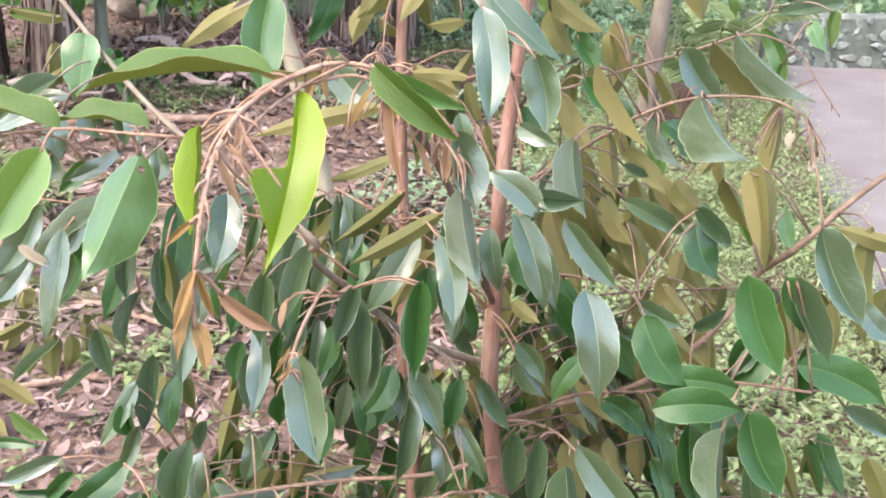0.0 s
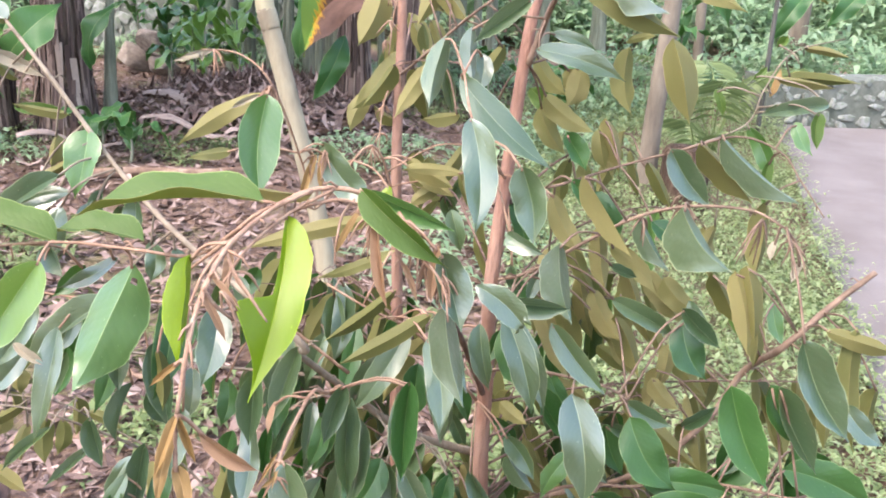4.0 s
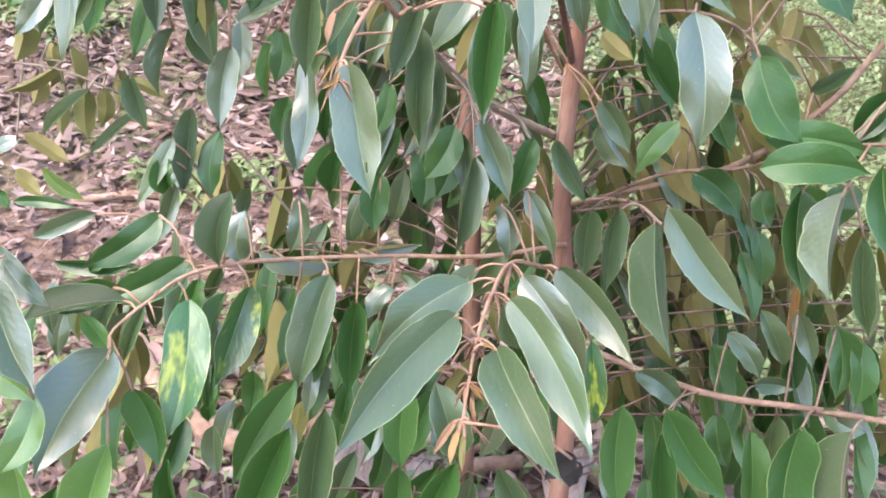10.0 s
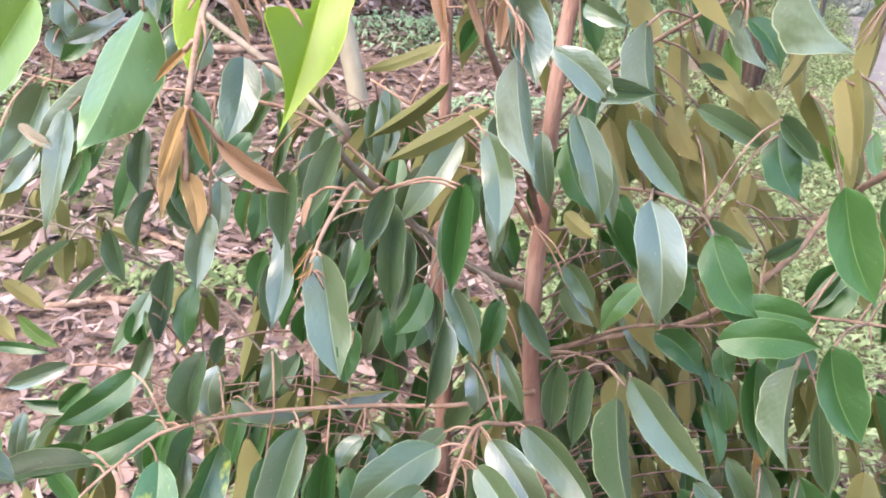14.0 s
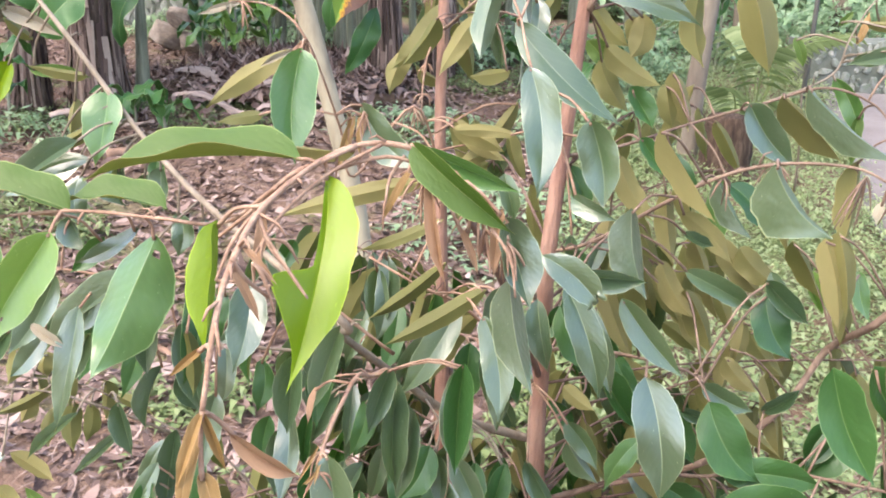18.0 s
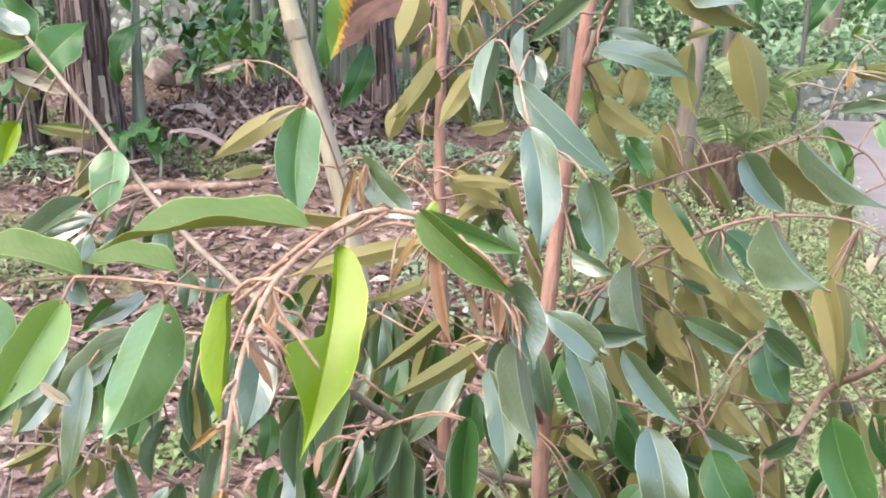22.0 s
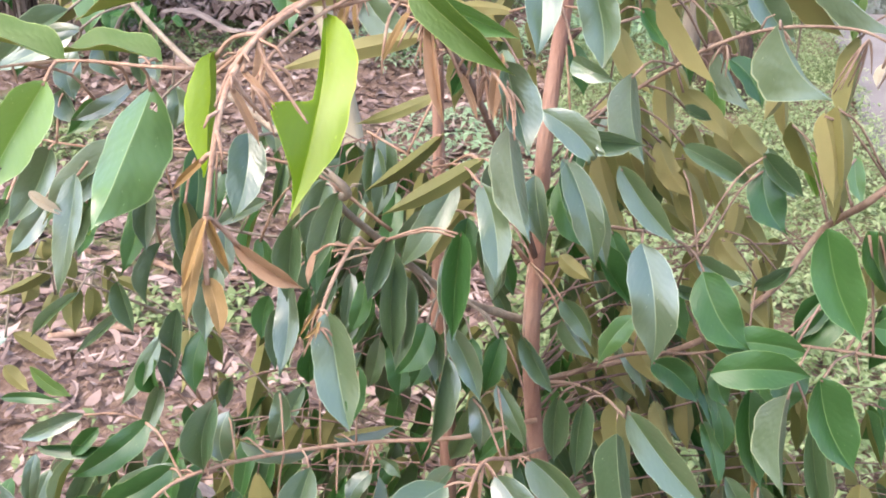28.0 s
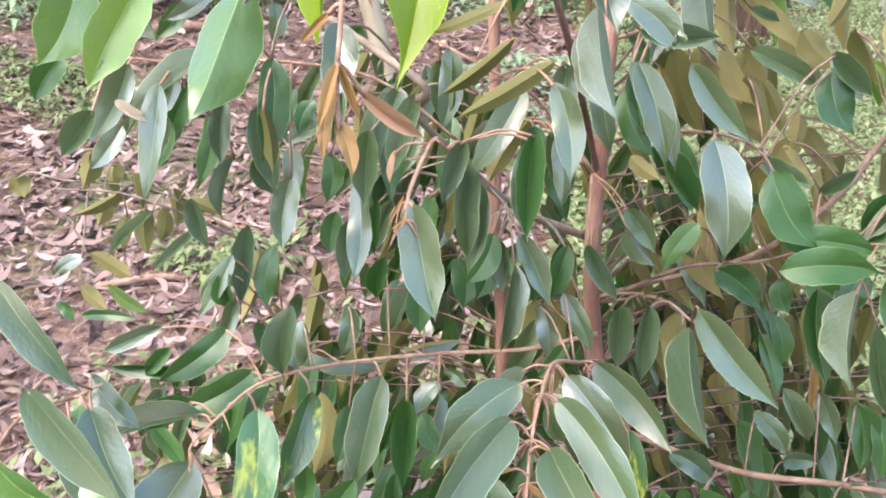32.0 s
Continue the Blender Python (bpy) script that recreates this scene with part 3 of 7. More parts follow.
for count, which, low, rise, a0, a1, r0, r1, deep, lift, n, size, looks in FILLING:
    for i in range(count):
        z = low + rise * i + rng.uniform(-0.015, 0.015)
        stem = STEM_A if which[i % len(which)] == "a" else STEM_B
        q = min(stem, key=lambda s: abs(s[2] - z))
        a, r = rng.uniform(a0, a1) * math.pi, rng.uniform(r0, r1)
        side_branch((q[0], q[1], z), (q[0] + r * math.cos(a), q[1] + 0.04 + deep * r * math.sin(a), z + rng.uniform(-0.11, 0.05) + lift), n, rng, size, looks)

# the dark arm that carries the lime-green spray
limb = Limb(tree, [(0.092, 0.875, 0.947, 0.0062), (0.069, 0.820, 1.019, 0.0056), (0.037, 0.730, 1.110, 0.0052), (0.008, 0.660, 1.181, 0.0046), (-0.020, 0.600, 1.232, 0.0038)], mat=ARM_BARK)
limb.done()

# lime
limb = Limb(tree, [(-0.020, 0.600, 1.232, 0.0036), (-0.030, 0.568, 1.246, 0.0032), (-0.037, 0.544, 1.264, 0.0030), (-0.060, 0.540, 1.268, 0.0028), (-0.082, 0.528, 1.264, 0.0026), (-0.100, 0.486, 1.256, 0.0026), (-0.113, 0.447, 1.245, 0.0025), (-0.115, 0.398, 1.232, 0.0024), (-0.115, 0.368, 1.215, 0.0022), (-0.117, 0.348, 1.181, 0.0019)], mat=TWIG)
limb.twig((-0.071, 0.534, 1.267, 0.0016), (-0.093, 0.507, 1.259, 0.0015), (-0.115, 0.473, 1.244, 0.0014), (-0.127, 0.449, 1.230, 0.0012), (-0.134, 0.434, 1.211, 0.0008))
limb.twig((-0.085, 0.528, 1.262, 0.0016), (-0.106, 0.496, 1.255, 0.0015), (-0.131, 0.490, 1.232, 0.0013), (-0.159, 0.495, 1.210, 0.0010))
limb.twig((-0.009, 0.565, 1.246, 0.0015), (0.007, 0.551, 1.227, 0.0013), (0.013, 0.541, 1.205, 0.0011), (0.016, 0.531, 1.186, 0.0008))
limb.twig((-0.001, 0.564, 1.240, 0.0015), (0.019, 0.550, 1.223, 0.0013), (0.027, 0.536, 1.207, 0.0010))
limb.twig((-0.085, 0.526, 1.253, 0.0014), (-0.052, 0.538, 1.260, 0.0013), (-0.025, 0.546, 1.251, 0.0010))
limb.twig((-0.041, 0.543, 1.260, 0.0013), (-0.050, 0.540, 1.247, 0.0011), (-0.053, 0.531, 1.229, 0.0009), (-0.054, 0.527, 1.214, 0.0006))
limb.twig((-0.113, 0.447, 1.245, 0.0014), (-0.107, 0.439, 1.234, 0.0011), (-0.091, 0.430, 1.214, 0.0010), (-0.084, 0.427, 1.205, 0.0007))
limb.twig((-0.115, 0.399, 1.235, 0.0014), (-0.110, 0.406, 1.222, 0.0011), (-0.104, 0.423, 1.207, 0.0009))
limb.twig((-0.037, 0.544, 1.264, 0.0014), (-0.017, 0.535, 1.249, 0.0013), (0.003, 0.526, 1.232, 0.0012), (0.026, 0.515, 1.204, 0.0011), (0.031, 0.509, 1.178, 0.0007))
limb.twig((-0.056, 0.539, 1.267, 0.0013), (-0.084, 0.516, 1.254, 0.0012), (-0.105, 0.471, 1.239, 0.0011), (-0.117, 0.446, 1.220, 0.0008))
limb.tassel((-0.021, 0.536, 1.254), 9, 0.022, 728)
limb.tassel((-0.026, 0.535, 1.249), 6, 0.030, 715)
limb.tassel((0.007, 0.546, 1.229), 9, 0.030, 800)
limb.tassel((0.025, 0.536, 1.207), 10, 0.035, 845)
limb.tassel((0.012, 0.542, 1.213), 7, 0.030, 812)
limb.tassel((-0.109, 0.444, 1.232), 4, 0.022, 450)
limb.tassel((-0.112, 0.427, 1.224), 4, 0.025, 430)
limb.leaf((-0.100, 0.508, 1.263), (-0.242, 0.524, 1.244), (-0.08, -0.12, 0.96), 0.052, "o", 10)
limb.leaf((-0.073, 0.548, 1.261), (-0.137, 0.579, 1.261), (0.33, 0.70, -0.63), 0.011, "u")
limb.leaf((-0.087, 0.520, 1.251), (-0.098, 0.430, 1.148), (0.35, -0.75, 0.55), 0.036, "l", 12)
limb.leaf((-0.142, 0.470, 1.234), (-0.141, 0.427, 1.174), (-0.56, -0.66, 0.50), 0.023, "l", 2)
limb.leaf((-0.117, 0.471, 1.239), (-0.119, 0.455, 1.211), (0.07, -0.86, 0.51), 0.007, "r")
limb.leaf((-0.121, 0.417, 1.226), (-0.108, 0.420, 1.193), (0.41, -0.91, 0.08), 0.005, "r")
limb.leaf((-0.121, 0.439, 1.231), (-0.099, 0.424, 1.213), (-0.01, -0.78, 0.63), 0.004, "r")
limb.leaf((-0.037, 0.545, 1.268), (0.030, 0.519, 1.216), (-0.35, -0.93, 0.05), 0.023, "o")
limb.leaf((-0.035, 0.579, 1.259), (0.035, 0.562, 1.233), (-0.22, -0.97, 0.01), 0.019, "f")
limb.leaf((-0.024, 0.535, 1.249), (-0.013, 0.510, 1.184), (-0.31, -0.90, 0.30), 0.010, "r")
limb.leaf((0.022, 0.540, 1.227), (0.018, 0.530, 1.183), (-0.05, -0.97, 0.23), 0.009, "r")
limb.leaf((-0.036, 0.536, 1.254), (-0.055, 0.528, 1.218), (0.02, -0.98, 0.21), 0.005, "b")
limb.leaf((-0.005, 0.538, 1.215), (0.008, 0.531, 1.184), (0.05, -0.97, 0.24), 0.005, "r")
limb.leaf((-0.033, 0.541, 1.253), (-0.018, 0.532, 1.234), (-0.03, -0.90, 0.42), 0.006, "b")
limb.leaf((0.025, 0.539, 1.222), (0.042, 0.526, 1.164), (0.32, -0.90, 0.30), 0.030, "g")
limb.leaf((-0.117, 0.348, 1.181), (-0.126, 0.333, 1.150), (-0.07, -0.89, 0.45), 0.006, "b")
limb.leaf((-0.117, 0.348, 1.181), (-0.107, 0.345, 1.153), (0.24, -0.95, 0.20), 0.005, "b")
limb.leaf((-0.109, 0.359, 1.164), (-0.077, 0.362, 1.140), (0.27, -0.94, 0.21), 0.010, "r")
limb.leaf((-0.121, 0.370, 1.202), (-0.141, 0.375, 1.183), (-0.20, -0.98, -0.02), 0.004, "b")
limb.leaf((-0.119, 0.350, 1.173), (-0.123, 0.326, 1.137), (0.17, -0.84, 0.52), 0.007, "b")
limb.leaf((-0.118, 0.343, 1.154), (-0.110, 0.329, 1.130), (0.43, -0.71, 0.55), 0.009, "b")
limb.done()

# spur
limb = Limb(tree, [(-0.109, 0.474, 1.253, 0.0020), (-0.155, 0.523, 1.218, 0.0020), (-0.214, 0.567, 1.208, 0.0019), (-0.268, 0.577, 1.209, 0.0018), (-0.320, 0.586, 1.203, 0.0016), (-0.382, 0.593, 1.189, 0.0012)], mat=TWIG)
limb.leaf((-0.220, 0.581, 1.192), (-0.262, 0.540, 1.094), (-0.02, -0.92, 0.39), 0.051, "f", 8)
limb.leaf((-0.287, 0.564, 1.197), (-0.330, 0.536, 1.120), (0.40, -0.91, 0.10), 0.035, "p", 11)
limb.leaf((-0.283, 0.587, 1.206), (-0.376, 0.590, 1.220), (0.12, -0.2, 0.95), 0.046, "o", 10)
limb.leaf((-0.217, 0.597, 1.207), (-0.301, 0.608, 1.207), (0.05, -0.2, 0.95), 0.040, "o", 10)
limb.leaf((-0.249, 0.623, 1.184), (-0.299, 0.617, 1.157), (-0.14, -0.88, 0.45), 0.015, "g")
limb.leaf((-0.335, 0.565, 1.201), (-0.371, 0.550, 1.135), (0.34, -0.94, 0.03), 0.040, "f")
limb.leaf((-0.293, 0.660, 1.165), (-0.322, 0.653, 1.136), (0.14, -0.99, 0.09), 0.018, "d")
limb.leaf((-0.376, 0.701, 1.121), (-0.402, 0.695, 1.095), (0.04, -0.98, 0.19), 0.018, "g")
limb.done()

# longtwig
limb = Limb(tree, [(0.088, 0.892, 0.857, 0.0080), (0.014, 0.846, 0.903, 0.0070), (-0.029, 0.811, 0.945, 0.0065), (-0.068, 0.778, 0.994, 0.0060), (-0.109, 0.720, 1.058, 0.0055), (-0.093, 0.644, 1.098, 0.0052), (-0.131, 0.670, 1.120, 0.0050), (-0.178, 0.706, 1.143, 0.0048), (-0.246, 0.764, 1.173, 0.0046), (-0.322, 0.827, 1.223, 0.0044), (-0.407, 0.878, 1.311, 0.0040), (-0.470, 0.913, 1.373, 0.0030)], mat=TAN_TWIG)
limb.leaf((-0.361, 0.851, 1.260), (-0.367, 0.819, 1.190), (-0.2, -0.92, 0.35), 0.042, "f", 1)
limb.leaf((-0.403, 0.870, 1.188), (-0.482, 0.841, 1.151), (0.01, -0.80, 0.60), 0.030, "g")
limb.leaf((-0.487, 0.905, 1.338), (-0.422, 0.898, 1.310), (-0.10, -0.99, -0.01), 0.017, "w")
limb.leaf((-0.397, 0.890, 1.272), (-0.463, 0.892, 1.282), (-0.05, 0.84, -0.54), 0.013, "u")
limb.leaf((-0.322, 0.828, 1.182), (-0.318, 0.819, 1.143), (0.35, -0.90, 0.24), 0.020, "g")
limb.leaf((-0.342, 0.832, 1.199), (-0.340, 0.823, 1.162), (0.03, -0.97, 0.23), 0.019, "g")
limb.leaf((-0.309, 0.832, 1.199), (-0.306, 0.825, 1.169), (0.34, -0.91, 0.25), 0.017, "f")
limb.leaf((-0.392, 0.837, 1.177), (-0.390, 0.825, 1.125), (0.41, -0.88, 0.22), 0.026, "g")
limb.leaf((-0.277, 0.790, 1.153), (-0.278, 0.780, 1.110), (0.15, -0.96, 0.22), 0.022, "g")
limb.leaf((-0.249, 0.779, 1.150), (-0.252, 0.770, 1.111), (0.59, -0.79, 0.15), 0.020, "g")
limb.leaf((-0.467, 0.913, 1.373), (-0.512, 0.921, 1.408), (0.41, -0.62, 0.66), 0.027, "g")
limb.leaf((-0.470, 0.910, 1.360), (-0.517, 0.905, 1.341), (-0.01, -0.97, 0.24), 0.026, "f")
limb.leaf((-0.464, 0.918, 1.306), (-0.486, 0.903, 1.329), (-0.66, 0.75, -0.12), 0.014, "u")
limb.leaf((-0.388, 0.879, 1.226), (-0.444, 0.872, 1.195), (-0.02, 0.98, -0.19), 0.017, "u")
limb.leaf((-0.490, 0.913, 1.283), (-0.508, 0.901, 1.233), (0.13, -0.98, 0.18), 0.028, "l")
limb.leaf((-0.431, 0.872, 1.195), (-0.465, 0.859, 1.140), (0.17, -0.98, 0.12), 0.020, "d")
limb.leaf((-0.248, 0.748, 1.103), (-0.256, 0.706, 1.010), (0.29, -0.88, 0.37), 0.032, "d")
limb.leaf((-0.149, 0.557, 1.166), (-0.155, 0.524, 1.113), (0.08, -0.85, 0.52), 0.026, "g")
limb.leaf((-0.343, 0.746, 1.096), (-0.368, 0.734, 1.042), (0.12, -0.98, 0.17), 0.027, "g")
limb.leaf((-0.299, 0.729, 1.110), (-0.385, 0.712, 1.035), (-0.36, -0.73, 0.58), 0.031, "g")
limb.leaf((-0.351, 0.735, 1.047), (-0.378, 0.722, 0.993), (0.25, -0.96, 0.10), 0.025, "g")
limb.leaf((-0.381, 0.690, 1.074), (-0.347, 0.685, 1.053), (0.23, -0.80, 0.56), 0.011, "w")
limb.leaf((-0.311, 0.787, 1.051), (-0.316, 0.772, 0.984), (0.16, -0.96, 0.21), 0.024, "g")
limb.leaf((-0.007, 0.750, 0.887), (-0.021, 0.723, 0.790), (0.48, -0.81, 0.34), 0.030, "g", 5)
limb.leaf((-0.069, 0.820, 0.861), (-0.063, 0.802, 0.799), (0.00, -0.92, 0.39), 0.033, "d")
limb.leaf((-0.030, 0.820, 0.868), (-0.048, 0.804, 0.813), (0.00, -0.92, 0.39), 0.028, "d")
limb.leaf((-0.005, 0.730, 0.930), (0.028, 0.708, 0.857), (0.00, -0.92, 0.39), 0.026, "g")
limb.leaf((0.049, 0.760, 0.904), (0.032, 0.744, 0.846), (0.00, -0.92, 0.39), 0.025, "d")
limb.leaf((-0.192, 0.800, 0.912), (-0.194, 0.780, 0.844), (0.00, -0.92, 0.39), 0.022, "g")
limb.leaf((-0.156, 0.800, 0.938), (-0.160, 0.782, 0.877), (0.00, -0.92, 0.39), 0.019, "d")
limb.leaf((-0.031, 0.620, 1.226), (-0.143, 0.612, 1.198), (-0.00, 0.92, -0.39), 0.016, "u", 1)
limb.leaf((-0.112, 0.720, 1.067), (-0.130, 0.692, 0.974), (0.00, -0.92, 0.39), 0.025, "d")
limb.leaf((-0.150, 0.700, 1.046), (-0.155, 0.680, 0.977), (0.00, -0.92, 0.39), 0.030, "g", 2)
limb.leaf((-0.029, 0.800, 0.899), (-0.060, 0.784, 0.843), (0.00, -0.92, 0.39), 0.033, "d")
limb.leaf((-0.023, 0.800, 0.892), (-0.019, 0.783, 0.831), (-0.35, -0.87, 0.36), 0.023, "g")
limb.leaf((0.020, 0.780, 0.892), (0.015, 0.763, 0.831), (0.00, -0.92, 0.39), 0.028, "d")
limb.leaf((0.049, 0.780, 0.899), (0.037, 0.765, 0.844), (0.00, -0.92, 0.39), 0.023, "d")
limb.leaf((-0.345, 0.820, 1.189), (-0.335, 0.808, 1.152), (-0.42, -0.84, 0.35), 0.025, "g")
limb.leaf((-0.302, 0.820, 1.191), (-0.298, 0.807, 1.150), (-0.27, -0.89, 0.37), 0.027, "g")
limb.leaf((-0.362, 0.800, 1.201), (-0.425, 0.793, 1.179), (-0.27, -0.89, 0.37), 0.020, "g")
limb.leaf((-0.101, 0.840, 0.930), (-0.119, 0.822, 0.869), (0.00, -0.92, 0.39), 0.023, "d")
limb.leaf((-0.467, 0.920, 1.375), (-0.533, 0.918, 1.382), (-0.00, 0.92, -0.39), 0.022, "u")
limb.leaf((-0.473, 0.920, 1.274), (-0.406, 0.918, 1.267), (0.00, -0.92, 0.39), 0.017, "o")
limb.leaf((-0.372, 0.800, 1.219), (-0.445, 0.784, 1.164), (-0.27, -0.89, 0.37), 0.026, "g")
limb.leaf((-0.417, 0.900, 1.247), (-0.421, 0.888, 1.210), (-0.00, 0.92, -0.39), 0.023, "u")
limb.leaf((0.029, 0.580, 1.162), (0.051, 0.561, 1.097), (0.19, -0.84, 0.51), 0.026, "g", 13)
limb.leaf((-0.124, 0.740, 1.077), (-0.139, 0.718, 1.004), (0.00, -0.92, 0.39), 0.029, "g")
limb.leaf((0.029, 0.540, 1.180), (0.046, 0.519, 1.105), (0.19, -0.84, 0.51), 0.026, "g", 13)
limb.leaf((0.056, 0.600, 1.178), (0.104, 0.587, 1.137), (-0.18, -0.91, 0.38), 0.025, "g", 9)
limb.leaf((-0.104, 0.680, 1.085), (-0.129, 0.657, 1.011), (0.00, -0.92, 0.39), 0.026, "g", 2)
limb.done()

# midtwig
limb = Limb(tree, [(-0.068, 0.778, 0.994, 0.0034), (-0.080, 0.686, 1.034, 0.0030), (-0.087, 0.640, 1.055, 0.0028), (-0.102, 0.589, 1.033, 0.0026), (-0.108, 0.565, 1.010, 0.0020)], mat=TWIG)
limb.tassel((-0.106, 0.578, 1.023), 9, 0.030, 600)
limb.tassel((-0.107, 0.566, 1.012), 8, 0.025, 592)
limb.leaf((-0.101, 0.573, 1.023), (-0.081, 0.542, 0.931), (0.00, -0.95, 0.32), 0.035, "g", 11)
limb.leaf((-0.108, 0.566, 1.012), (-0.118, 0.557, 1.006), (0.42, -0.78, 0.47), 0.003, "b")
limb.leaf((-0.108, 0.580, 1.027), (-0.122, 0.557, 1.006), (0.35, -0.75, 0.56), 0.003, "b")
limb.leaf((-0.106, 0.576, 1.019), (-0.114, 0.554, 1.000), (0.31, -0.70, 0.64), 0.003, "r")
limb.leaf((-0.104, 0.580, 1.027), (-0.109, 0.556, 1.004), (0.25, -0.71, 0.66), 0.003, "b")
limb.leaf((-0.121, 0.645, 1.044), (-0.124, 0.621, 1.021), (-0.09, -0.69, 0.72), 0.006, "r")
limb.leaf((-0.173, 0.763, 0.971), (-0.175, 0.714, 0.877), (-0.31, -0.84, 0.45), 0.028, "g")
limb.leaf((-0.048, 0.720, 0.990), (-0.057, 0.692, 0.900), (-0.27, -0.89, 0.37), 0.028, "g")
limb.leaf((0.003, 0.700, 1.040), (-0.001, 0.670, 0.947), (-0.35, -0.87, 0.36), 0.031, "g", 0)
limb.leaf((0.003, 0.690, 1.048), (-0.003, 0.661, 0.951), (0.00, -0.92, 0.39), 0.029, "d", 2)
limb.leaf((-0.062, 0.700, 1.037), (-0.082, 0.684, 0.977), (0.18, -0.91, 0.38), 0.024, "g")
limb.leaf((-0.058, 0.720, 1.014), (-0.057, 0.690, 0.914), (0.18, -0.91, 0.38), 0.028, "g")
limb.done()

# stemleaves
limb = Limb(tree, [(0.103, 0.877, 1.219, 0.0030), (0.081, 0.782, 1.252, 0.0026), (0.054, 0.732, 1.300, 0.0020), (0.046, 0.782, 1.341, 0.0015)], mat=TWIG)
limb.leaf((0.051, 0.720, 1.304), (0.058, 0.678, 1.200), (0.00, -0.93, 0.38), 0.033, "g")
limb.leaf((0.070, 0.889, 1.358), (0.064, 0.878, 1.313), (-0.06, -0.97, 0.23), 0.023, "g")
limb.leaf((0.098, 0.683, 1.266), (0.111, 0.667, 1.195), (-0.30, -0.94, 0.16), 0.033, "g")
limb.leaf((0.089, 0.688, 1.201), (0.123, 0.665, 1.188), (-0.54, -0.84, 0.10), 0.018, "g")
limb.leaf((0.082, 0.655, 1.145), (0.149, 0.654, 1.140), (-0.01, -1.00, 0.04), 0.023, "g")
limb.leaf((0.114, 0.855, 1.122), (0.127, 0.848, 1.091), (-0.23, -0.97, 0.13), 0.017, "g")
limb.leaf((0.028, 0.850, 1.376), (0.012, 0.826, 1.301), (0.19, -0.84, 0.51), 0.026, "g", 13)
limb.leaf((0.042, 0.790, 1.337), (0.141, 0.761, 1.249), (0.18, -0.91, 0.38), 0.033, "g", 3)
limb.leaf((0.055, 0.920, 1.215), (-0.018, 0.919, 1.217), (-0.00, 0.92, -0.39), 0.015, "u")
limb.leaf((0.150, 0.820, 1.214), (0.185, 0.801, 1.153), (-0.00, 0.92, -0.39), 0.025, "u")
limb.done()

# rightspray
limb = Limb(tree, [(0.122, 0.887, 1.348, 0.0060), (0.133, 0.875, 1.386, 0.0050), (0.140, 0.821, 1.421, 0.0046), (0.165, 0.789, 1.457, 0.0040), (0.204, 0.790, 1.508, 0.0030)], mat=BROWN_TWIG)
limb.leaf((0.192, 0.780, 1.454), (0.240, 0.764, 1.406), (0.19, -0.84, 0.51), 0.037, "g", 13)
limb.leaf((0.159, 0.800, 1.431), (0.259, 0.785, 1.385), (-0.00, 0.92, -0.39), 0.028, "u", 4)
limb.leaf((0.111, 0.800, 1.415), (0.053, 0.785, 1.370), (0.27, -0.89, 0.37), 0.021, "g")
limb.leaf((0.055, 0.850, 1.387), (0.058, 0.832, 1.330), (0.19, -0.84, 0.51), 0.021, "g", 13)
limb.leaf((0.123, 0.840, 1.365), (0.220, 0.830, 1.336), (0.00, -0.92, 0.39), 0.027, "g", 1)
limb.leaf((0.193, 0.960, 1.345), (0.177, 0.945, 1.297), (-0.00, 0.92, -0.39), 0.029, "u")
limb.leaf((0.146, 0.920, 1.313), (0.209, 0.907, 1.272), (-0.00, 0.92, -0.39), 0.026, "u")
limb.leaf((0.151, 0.920, 1.382), (0.205, 0.914, 1.363), (0.00, -0.92, 0.39), 0.016, "g")
limb.leaf((0.094, 0.950, 1.303), (0.113, 0.934, 1.253), (-0.00, 0.92, -0.39), 0.018, "u")
limb.leaf((0.131, 0.720, 1.483), (0.099, 0.696, 1.408), (0.19, -0.84, 0.51), 0.043, "g", 13)
limb.leaf((0.240, 0.800, 1.481), (0.321, 0.777, 1.411), (-0.00, 0.92, -0.39), 0.030, "u", 1)
limb.leaf((0.308, 0.850, 1.487), (0.355, 0.835, 1.440), (0.19, -0.84, 0.51), 0.024, "g", 13)
limb.leaf((0.321, 0.800, 1.492), (0.399, 0.777, 1.422), (-0.00, 0.92, -0.39), 0.039, "u", 4)
limb.leaf((0.182, 0.970, 1.342), (0.192, 0.955, 1.294), (-0.27, 0.89, -0.37), 0.030, "u")
limb.leaf((0.149, 0.960, 1.296), (0.183, 0.942, 1.239), (-0.00, 0.92, -0.39), 0.027, "u")
limb.done()

# rightmid
limb = Limb(tree, [(0.097, 0.860, 1.101, 0.0034), (0.130, 0.815, 1.126, 0.0032), (0.177, 0.764, 1.175, 0.0030), (0.220, 0.732, 1.211, 0.0026), (0.266, 0.715, 1.228, 0.0024), (0.319, 0.695, 1.230, 0.0020), (0.344, 0.672, 1.219, 0.0015)], mat=BROWN_TWIG)
limb.tassel((0.261, 0.715, 1.228), 6, 0.030, 1290)
limb.tassel((0.329, 0.693, 1.223), 7, 0.045, 1440)
limb.tassel((0.354, 0.679, 1.207), 6, 0.040, 1500)
limb.tassel((0.226, 0.732, 1.212), 5, 0.030, 1210)
limb.leaf((0.369, 0.685, 1.184), (0.360, 0.680, 1.165), (-0.41, -0.82, 0.39), 0.008, "w")
limb.leaf((0.339, 0.679, 1.206), (0.335, 0.675, 1.187), (-0.42, -0.85, 0.30), 0.007, "w")
limb.leaf((0.158, 0.700, 1.258), (0.206, 0.676, 1.184), (-0.42, 0.84, -0.35), 0.022, "u", 5)
